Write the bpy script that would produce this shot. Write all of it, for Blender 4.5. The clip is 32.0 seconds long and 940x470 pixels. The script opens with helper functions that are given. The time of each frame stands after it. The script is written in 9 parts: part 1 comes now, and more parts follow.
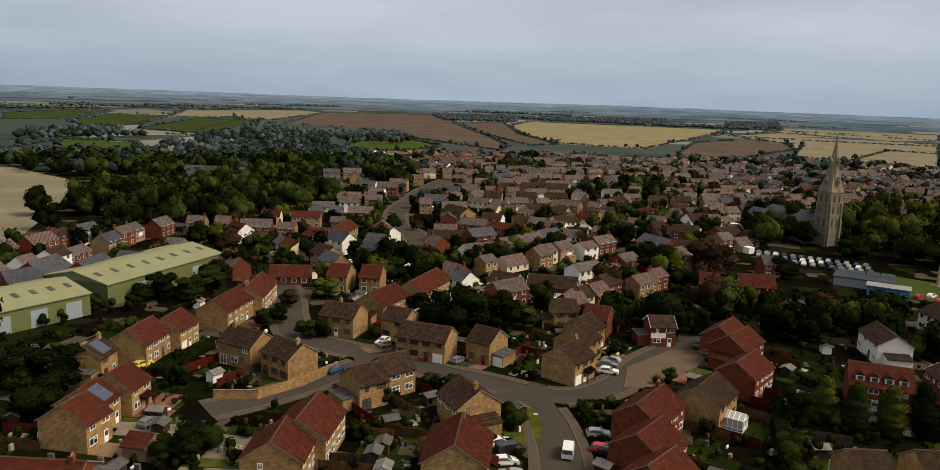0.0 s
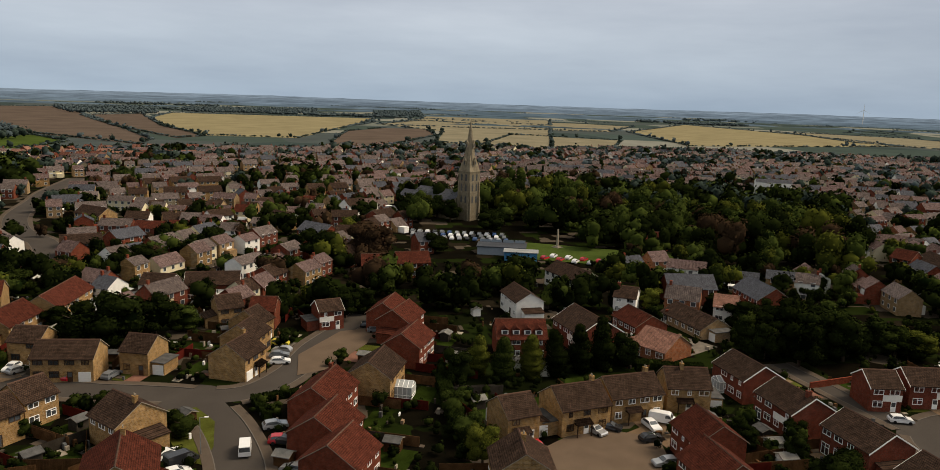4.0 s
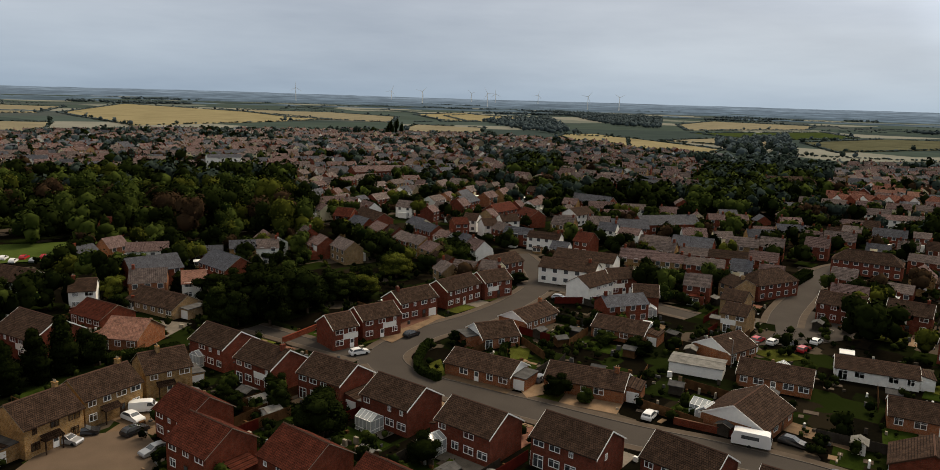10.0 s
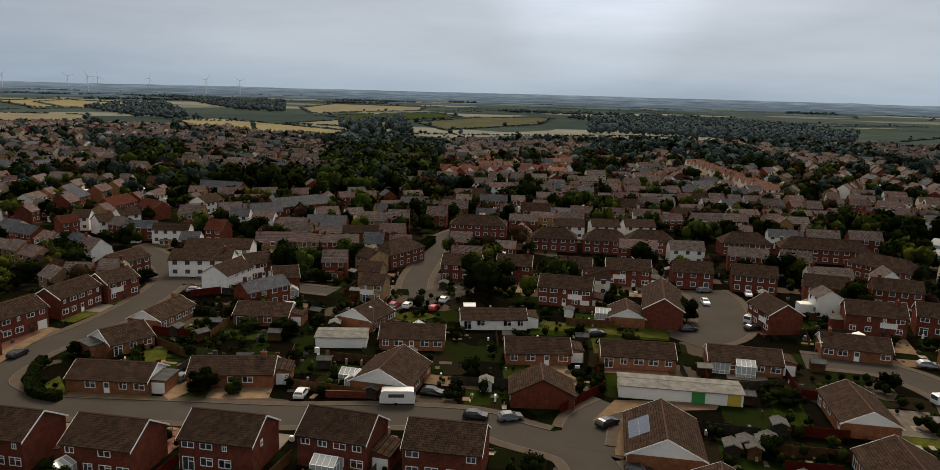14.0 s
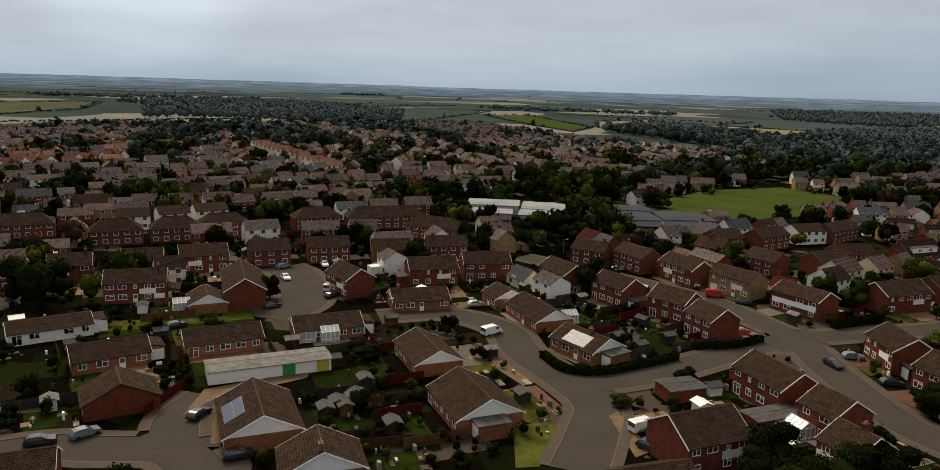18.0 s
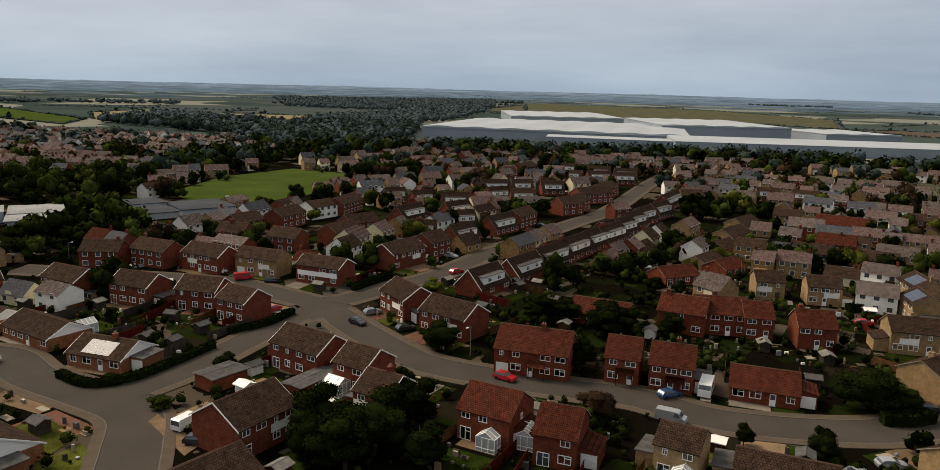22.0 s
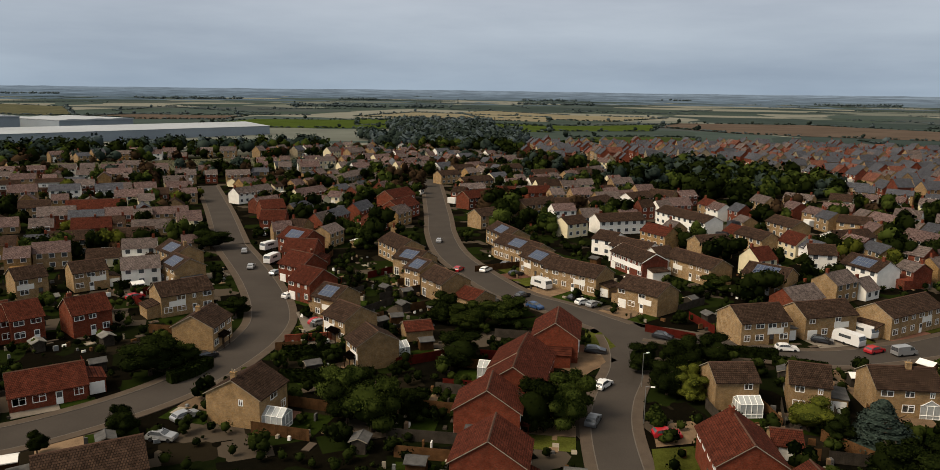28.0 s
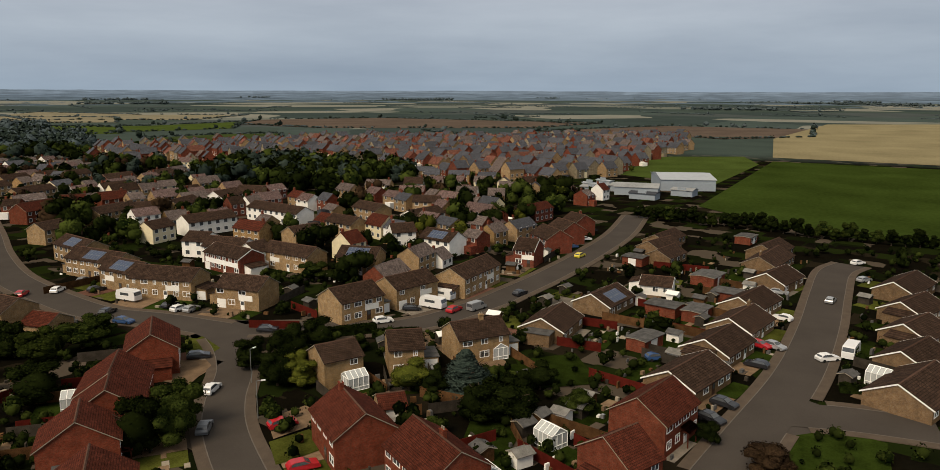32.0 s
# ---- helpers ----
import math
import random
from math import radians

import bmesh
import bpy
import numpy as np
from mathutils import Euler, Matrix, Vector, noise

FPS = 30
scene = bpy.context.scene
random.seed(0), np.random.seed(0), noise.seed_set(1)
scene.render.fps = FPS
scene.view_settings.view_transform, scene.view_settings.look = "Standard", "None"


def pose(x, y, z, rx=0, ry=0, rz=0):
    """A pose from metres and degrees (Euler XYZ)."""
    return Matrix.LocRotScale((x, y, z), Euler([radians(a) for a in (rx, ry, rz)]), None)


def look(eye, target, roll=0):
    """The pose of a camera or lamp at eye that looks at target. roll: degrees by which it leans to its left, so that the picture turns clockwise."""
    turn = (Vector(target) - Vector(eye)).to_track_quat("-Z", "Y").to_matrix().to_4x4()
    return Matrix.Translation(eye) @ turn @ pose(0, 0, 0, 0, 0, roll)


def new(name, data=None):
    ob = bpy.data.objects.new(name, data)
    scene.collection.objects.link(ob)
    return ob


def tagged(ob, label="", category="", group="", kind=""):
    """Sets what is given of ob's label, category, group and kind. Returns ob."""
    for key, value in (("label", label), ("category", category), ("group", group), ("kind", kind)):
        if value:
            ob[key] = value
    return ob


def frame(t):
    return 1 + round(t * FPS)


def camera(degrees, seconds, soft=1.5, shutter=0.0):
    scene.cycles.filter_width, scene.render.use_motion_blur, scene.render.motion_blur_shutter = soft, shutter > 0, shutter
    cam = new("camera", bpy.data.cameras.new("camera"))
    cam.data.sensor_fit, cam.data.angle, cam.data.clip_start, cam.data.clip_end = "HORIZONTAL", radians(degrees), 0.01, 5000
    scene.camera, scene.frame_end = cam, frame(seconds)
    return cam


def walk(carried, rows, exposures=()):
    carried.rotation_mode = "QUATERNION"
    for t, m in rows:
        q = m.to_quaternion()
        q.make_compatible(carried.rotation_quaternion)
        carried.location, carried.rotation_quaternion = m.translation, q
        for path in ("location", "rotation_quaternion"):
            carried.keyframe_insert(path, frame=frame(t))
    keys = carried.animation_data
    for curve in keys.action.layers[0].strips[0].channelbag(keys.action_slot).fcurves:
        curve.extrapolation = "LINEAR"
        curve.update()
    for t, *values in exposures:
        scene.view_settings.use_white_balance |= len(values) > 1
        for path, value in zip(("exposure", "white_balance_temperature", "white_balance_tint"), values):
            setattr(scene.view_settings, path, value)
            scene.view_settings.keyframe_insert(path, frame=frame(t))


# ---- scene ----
SKY, SUN, EXPOSURE = 0.4, 1.5, 1.2
# a drone that hovers over the estate, sinking a little, and turns clockwise
cam = camera(64.23, 32.0, soft=0.75)
PATH_0 = [
    (0, 0, 0, 56.25, 0.01, -10.3, -2),
    (0.5, 0.01, -0.05, 56.16, -3.24, -10.25, -1.99),
    (1, 0.03, -0.07, 56.08, -6.47, -10.24, -1.98),
    (1.5, 0.03, -0.07, 55.98, -9.68, -10.25, -2.04),
    (2, 0.03, -0.09, 55.88, -12.91, -10.21, -1.87),
    (2.5, 0.03, -0.07, 55.76, -16.14, -10.21, -1.95),
    (3, 0.01, -0.07, 55.65, -19.39, -10.19, -1.97),
    (3.5, -0, -0.06, 55.54, -22.61, -10.18, -1.95),
    (5.5, -0.09, -0.04, 55.1, -36.05, -10.1, -1.87),
    (6, -0.11, -0.04, 54.99, -39.38, -10.11, -1.83),
    (6.5, -0.14, -0.03, 54.89, -42.62, -10.15, -1.78),
    (7, -0.16, -0.03, 54.77, -45.97, -10.17, -1.76),
    (7.5, -0.18, -0.03, 54.68, -49.37, -10.23, -1.76),
    (8, -0.19, -0.03, 54.57, -52.7, -10.3, -1.83),
]
PATH_1 = [
    (8.5, -0.2, -0.01, 54.47, -56.04, -10.36, -1.79),
    (9, -0.21, -0.01, 54.38, -59.36, -10.39, -1.78),
    (9.5, -0.21, 0, 54.28, -62.8, -10.43, -1.82),
    (10, -0.21, 0.01, 54.16, -66.2, -10.47, -1.74),
    (10.5, -0.2, 0.03, 54.06, -69.66, -10.53, -1.71),
    (11, -0.19, 0.04, 53.96, -73.02, -10.61, -1.72),
    (11.5, -0.18, 0.05, 53.85, -76.47, -10.63, -1.76),
    (12, -0.15, 0.07, 53.74, -79.93, -10.64, -1.68),
    (12.5, -0.12, 0.09, 53.61, -83.4, -10.67, -1.59),
    (13, -0.09, 0.1, 53.5, -86.86, -10.73, -1.63),
    (13.5, -0.05, 0.11, 53.38, -90.39, -10.81, -1.6),
    (15.5, 0.12, 0.15, 52.84, -105.82, -11.06, -1.67),
    (16, 0.18, 0.15, 52.69, -109.85, -11.12, -1.72),
    (16.5, 0.22, 0.15, 52.54, -113.9, -11.17, -1.71),
]
PATH_2 = [
    (17, 0.28, 0.14, 52.39, -118.04, -11.2, -1.77),
    (17.5, 0.33, 0.11, 52.24, -122.2, -11.23, -1.81),
    (18, 0.38, 0.1, 52.07, -126.4, -11.24, -1.82),
    (18.5, 0.43, 0.06, 51.92, -130.62, -11.25, -1.73),
    (19, 0.47, 0.04, 51.76, -134.85, -11.25, -1.7),
    (19.5, 0.51, -0, 51.61, -139.17, -11.22, -1.65),
    (20, 0.55, -0.05, 51.45, -143.5, -11.24, -1.56),
    (20.5, 0.59, -0.1, 51.29, -147.88, -11.17, -1.52),
    (21, 0.62, -0.14, 51.14, -152.75, -11.15, -1.61),
    (21.5, 0.66, -0.19, 50.99, -157.63, -11.09, -1.57),
    (22, 0.69, -0.24, 50.85, -162.47, -11.07, -1.53),
    (22.5, 0.7, -0.29, 50.71, -167.24, -11.04, -1.55),
    (23, 0.72, -0.34, 50.58, -171.99, -10.98, -1.52),
    (23.5, 0.74, -0.38, 50.45, -176.8, -10.93, -1.47),
]
PATH_3 = [
    (24, 0.75, -0.4, 50.32, -181.65, -10.91, -1.44),
    (24.5, 0.76, -0.43, 50.21, -186.03, -10.93, -1.46),
    (25, 0.78, -0.44, 50.11, -190.26, -10.96, -1.38),
    (25.5, 0.78, -0.44, 50.01, -194.66, -10.94, -1.26),
    (27.5, 0.78, -0.34, 49.68, -211.95, -10.98, -0.86),
    (28, 0.78, -0.29, 49.6, -216.18, -11, -0.74),
    (28.5, 0.76, -0.24, 49.51, -220.23, -10.98, -0.65),
    (29, 0.75, -0.19, 49.42, -224.24, -11, -0.52),
    (29.5, 0.72, -0.14, 49.33, -228.25, -11.03, -0.54),
    (30, 0.69, -0.1, 49.21, -232.21, -11, -0.46),
    (30.5, 0.65, -0.1, 49.07, -235.83, -11, -0.31),
    (31, 0.59, -0.12, 48.91, -239.5, -10.99, -0.21),
    (31.5, 0.51, -0.2, 48.71, -243.22, -10.98, -0.25),
    (32, 0.41, -0.35, 48.46, -247.01, -10.97, -0.2),
]


def facing(x, y, z, yaw, pitch, lean):
    a, p = radians(yaw), radians(pitch)
    return look((x, y, z), (x - math.sin(a) * math.cos(p), y + math.cos(a) * math.cos(p), z + math.sin(p)), -lean)


walk(cam, [(t, facing(x, y, z, yaw, pitch, lean)) for t, x, y, z, yaw, pitch, lean in PATH_0 + PATH_1 + PATH_2 + PATH_3], [(0.0, EXPOSURE - 0.05), (7.0, EXPOSURE + 0.05), (13.0, EXPOSURE - 0.12), (16.0, EXPOSURE - 0.14), (19.0, EXPOSURE - 0.05), (24.0, EXPOSURE), (28.0, EXPOSURE - 0.1), (32.0, EXPOSURE - 0.2)])

# ---- light ----
# an overcast sky: a pale grey cloud deck, brighter overhead and towards the hidden sun in the east-south-east
SUN_AZ, SUN_EL = radians(-104.0), radians(47.0)
world = bpy.data.worlds.new("sky")
scene.world = world
world.use_nodes = True
wn, wl = world.node_tree.nodes, world.node_tree.links
wn.clear()


def wnode(kind, **values):
    n = wn.new(kind)
    for key, value in values.items():
        if key in n.inputs:
            n.inputs[key].default_value = value
    return n


w_out = wnode("ShaderNodeOutputWorld")
w_bg = wnode("ShaderNodeBackground", Strength=SKY)
w_sky = wn.new("ShaderNodeTexSky")
w_sky.sky_type, w_sky.sun_disc = "NISHITA", False
w_sky.sun_elevation, w_sky.sun_rotation = SUN_EL, -SUN_AZ
w_sky.dust_density, w_sky.air_density = 4.0, 1.0
w_co = wn.new("ShaderNodeTexCoord")
w_sep = wn.new("ShaderNodeSeparateXYZ")
w_map = wn.new("ShaderNodeMapping")
w_map.inputs["Scale"].default_value = (1.0, 1.0, 6.0)
w_cloud = wnode("ShaderNodeTexNoise", Scale=1.7, Detail=6.0, Roughness=0.55)
w_ramp = wn.new("ShaderNodeValToRGB")
w_ramp.color_ramp.elements[0].position, w_ramp.color_ramp.elements[0].color = 0.3, (0.74, 0.77, 0.81, 1)
w_ramp.color_ramp.elements[1].position, w_ramp.color_ramp.elements[1].color = 0.7, (1.15, 1.14, 1.12, 1)
w_alt = wn.new("ShaderNodeValToRGB")
w_alt.color_ramp.elements[0].position, w_alt.color_ramp.elements[0].color = 0.0, (0.43, 0.525, 0.63, 1)
w_alt.color_ramp.elements[1].position, w_alt.color_ramp.elements[1].color = 1.0, (0.66, 0.61, 0.53, 1)
for height, tone in ((0.13, (0.53, 0.575, 0.65, 1)), (0.32, (0.52, 0.535, 0.55, 1))):
    w_alt.color_ramp.elements.new(height).color = tone
w_dot = wn.new("ShaderNodeVectorMath")
w_dot.operation = "DOT_PRODUCT"
w_dot.inputs[1].default_value = (-math.sin(SUN_AZ) * math.cos(SUN_EL), math.cos(SUN_AZ) * math.cos(SUN_EL), math.sin(SUN_EL))
w_glow = wn.new("ShaderNodeMapRange")
w_glow.inputs["From Min"].default_value, w_glow.inputs["From Max"].default_value = 0.72, 1.0
w_glow.inputs["To Min"].default_value, w_glow.inputs["To Max"].default_value = 1.0, 2.6
w_m1, w_m2, w_m3 = wn.new("ShaderNodeMix"), wn.new("ShaderNodeMix"), wn.new("ShaderNodeMix")
for m in (w_m1, w_m2, w_m3):
    m.data_type, m.blend_type = "RGBA", "MULTIPLY"
    m.inputs[0].default_value = 1.0
w_m3.blend_type, w_m3.inputs[0].default_value = "MIX", 0.012
wl.new(w_co.outputs["Generated"], w_sep.inputs[0])
wl.new(w_co.outputs["Generated"], w_map.inputs["Vector"])
wl.new(w_co.outputs["Generated"], w_dot.inputs[0])
wl.new(w_map.outputs[0], w_cloud.inputs["Vector"])
wl.new(w_cloud.outputs["Fac"], w_ramp.inputs[0])
wl.new(w_sep.outputs["Z"], w_alt.inputs[0])
wl.new(w_alt.outputs[0], w_m1.inputs[6])
wl.new(w_ramp.outputs[0], w_m1.inputs[7])
wl.new(w_m1.outputs[2], w_m2.inputs[6])
wl.new(w_dot.outputs["Value"], w_glow.inputs["Value"])
wl.new(w_glow.outputs[0], w_m2.inputs[7])
# a thin break in the cloud low in the east
w_brk, w_gap, w_m4 = wn.new("ShaderNodeVectorMath"), wn.new("ShaderNodeMapRange"), wn.new("ShaderNodeMix")
w_brk.operation = "DOT_PRODUCT"
w_brk.inputs[1].default_value = (math.sin(radians(103)) * 0.989, math.cos(radians(103)) * 0.989, 0.148)
w_gap.interpolation_type = "SMOOTHSTEP"
w_gap.inputs["From Min"].default_value, w_gap.inputs["From Max"].default_value = 0.987, 1.0
w_gap.inputs["To Min"].default_value, w_gap.inputs["To Max"].default_value = 1.0, 1.32
w_m4.data_type, w_m4.blend_type = "RGBA", "MULTIPLY"
w_m4.inputs[0].default_value = 1.0
wl.new(w_co.outputs["Generated"], w_brk.inputs[0])
wl.new(w_brk.outputs["Value"], w_gap.inputs["Value"])
wl.new(w_m2.outputs[2], w_m4.inputs[6])
wl.new(w_gap.outputs[0], w_m4.inputs[7])
wl.new(w_m4.outputs[2], w_m3.inputs[6])
wl.new(w_sky.outputs[0], w_m3.inputs[7])
wl.new(w_m3.outputs[2], w_bg.inputs["Color"])
wl.new(w_bg.outputs[0], w_out.inputs[0])

sun = new("sun", bpy.data.lights.new("sun", "SUN"))
sun.data.energy, sun.data.angle, sun.data.color = SUN, radians(24), (1.0, 0.82, 0.6)
sun.matrix_world = look((0, 0, 0), (math.sin(SUN_AZ) * math.cos(SUN_EL), -math.cos(SUN_AZ) * math.cos(SUN_EL), -math.sin(SUN_EL)))


# ---- materials ----
def mat(name, color, rough=0.85, spread=0.25, scale=1.5, fine=18.0, metal=0.0, bump=0.0, tint=None, each=0.0, spec=0.02):
    """A worn surface: a base colour broken by stains and grain, with a slight change from object to object."""
    m = bpy.data.materials.new(name)
    m.use_nodes = True
    nt = m.node_tree
    n, l = nt.nodes, nt.links
    b = n["Principled BSDF"]
    b.inputs["Roughness"].default_value, b.inputs["Metallic"].default_value = rough, metal
    b.inputs["Specular IOR Level"].default_value = spec
    co = n.new("ShaderNodeTexCoord")
    big, small = n.new("ShaderNodeTexNoise"), n.new("ShaderNodeTexNoise")
    big.inputs["Scale"].default_value, big.inputs["Detail"].default_value = scale, 4
    small.inputs["Scale"].default_value, small.inputs["Detail"].default_value = fine, 3
    l.new(co.outputs["Object"], big.inputs["Vector"])
    l.new(co.outputs["Object"], small.inputs["Vector"])
    ramp = n.new("ShaderNodeValToRGB")
    dark = tint or tuple(c * (1 - 1.6 * spread) for c in color)
    light = tuple(min(1.0, c * (1 + 0.9 * spread)) for c in color)
    ramp.color_ramp.elements[0].position, ramp.color_ramp.elements[0].color = 0.3, (*dark, 1)
    ramp.color_ramp.elements[1].position, ramp.color_ramp.elements[1].color = 0.72, (*light, 1)
    mixf = n.new("ShaderNodeMix")
    mixf.inputs[0].default_value = 0.4
    l.new(big.outputs["Fac"], mixf.inputs[2])
    l.new(small.outputs["Fac"], mixf.inputs[3])
    l.new(mixf.outputs[0], ramp.inputs[0])
    last = ramp.outputs[0]
    if each:
        info = n.new("ShaderNodeObjectInfo")
        hsv = n.new("ShaderNodeHueSaturation")
        rng = n.new("ShaderNodeMapRange")
        rng.inputs["To Min"].default_value, rng.inputs["To Max"].default_value = 1 - each, 1 + each
        l.new(info.outputs["Random"], rng.inputs["Value"])
        l.new(rng.outputs[0], hsv.inputs["Value"])
        l.new(last, hsv.inputs["Color"])
        last = hsv.outputs[0]
    l.new(last, b.inputs["Base Color"])
    if bump:
        bp = n.new("ShaderNodeBump")
        bp.inputs["Strength"].default_value, bp.inputs["Distance"].default_value = bump, 0.05
        l.new(small.outputs["Fac"], bp.inputs["Height"])
        l.new(bp.outputs[0], b.inputs["Normal"])
    return m


def coursed(name, color, other, joint, wide, high, gap, rough=0.85, slope=1.0, each=0.12, stain=0.35, bump=0.6):
    """Bricks, stones or roof tiles in courses: x along the wall or ridge, z upward (slope: courses counted along a pitch)."""
    m = mat(name, color, rough)
    n, l = m.node_tree.nodes, m.node_tree.links
    b = n["Principled BSDF"]
    co, sep, comb = n.new("ShaderNodeTexCoord"), n.new("ShaderNodeSeparateXYZ"), n.new("ShaderNodeCombineXYZ")
    add, mul = n.new("ShaderNodeMath"), n.new("ShaderNodeMath")
    mul.operation, mul.inputs[1].default_value = "MULTIPLY", slope
    brick = n.new("ShaderNodeTexBrick")
    brick.inputs["Scale"].default_value = 1.0
    brick.inputs["Brick Width"].default_value, brick.inputs["Row Height"].default_value = wide, high
    brick.inputs["Mortar Size"].default_value, brick.inputs["Bias"].default_value = gap, 0.0
    brick.inputs["Color1"].default_value, brick.inputs["Color2"].default_value = (*color, 1), (*other, 1)
    brick.inputs["Mortar"].default_value = (*joint, 1)
    l.new(co.outputs["Object"], sep.inputs[0])
    l.new(sep.outputs["X"], add.inputs[0])
    if slope == 1.0:
        l.new(sep.outputs["Y"], add.inputs[1])
    else:
        add.inputs[1].default_value = 0.0
    l.new(sep.outputs["Z"], mul.inputs[0])
    l.new(add.outputs[0], comb.inputs["X"])
    l.new(mul.outputs[0], comb.inputs["Y"])
    l.new(comb.outputs[0], brick.inputs["Vector"])
    patch = n.new("ShaderNodeTexNoise")
    patch.inputs["Scale"].default_value, patch.inputs["Detail"].default_value, patch.inputs["Roughness"].default_value = 0.9, 6, 0.65
    l.new(co.outputs["Object"], patch.inputs["Vector"])
    rng = n.new("ShaderNodeMapRange")
    rng.inputs["From Min"].default_value, rng.inputs["From Max"].default_value = 0.3, 0.7
    rng.inputs["To Min"].default_value, rng.inputs["To Max"].default_value = 1 - stain, 1 + stain * 0.6
    l.new(patch.outputs["Fac"], rng.inputs["Value"])
    info, er, em = n.new("ShaderNodeObjectInfo"), n.new("ShaderNodeMapRange"), n.new("ShaderNodeMath")
    er.inputs["To Min"].default_value, er.inputs["To Max"].default_value = 1 - each, 1 + each
    em.operation = "MULTIPLY"
    l.new(info.outputs["Random"], er.inputs["Value"])
    l.new(er.outputs[0], em.inputs[0])
    l.new(rng.outputs[0], em.inputs[1])
    geo, ir, im = n.new("ShaderNodeNewGeometry"), n.new("ShaderNodeMapRange"), n.new("ShaderNodeMath")
    ir.inputs["To Min"].default_value, ir.inputs["To Max"].default_value = 0.84, 1.16
    im.operation = "MULTIPLY"
    l.new(geo.outputs["Random Per Island"], ir.inputs["Value"])
    l.new(ir.outputs[0], im.inputs[0])
    l.new(em.outputs[0], im.inputs[1])
    hsv = n.new("ShaderNodeHueSaturation")
    l.new(brick.outputs["Color"], hsv.inputs["Color"])
    l.new(im.outputs[0], hsv.inputs["Value"])
    l.new(hsv.outputs[0], b.inputs["Base Color"])
    bp = n.new("ShaderNodeBump")
    bp.invert = True
    bp.inputs["Strength"].default_value, bp.inputs["Distance"].default_value = bump, 0.03
    l.new(brick.outputs["Fac"], bp.inputs["Height"])
    l.new(bp.outputs[0], b.inputs["Normal"])
    return m


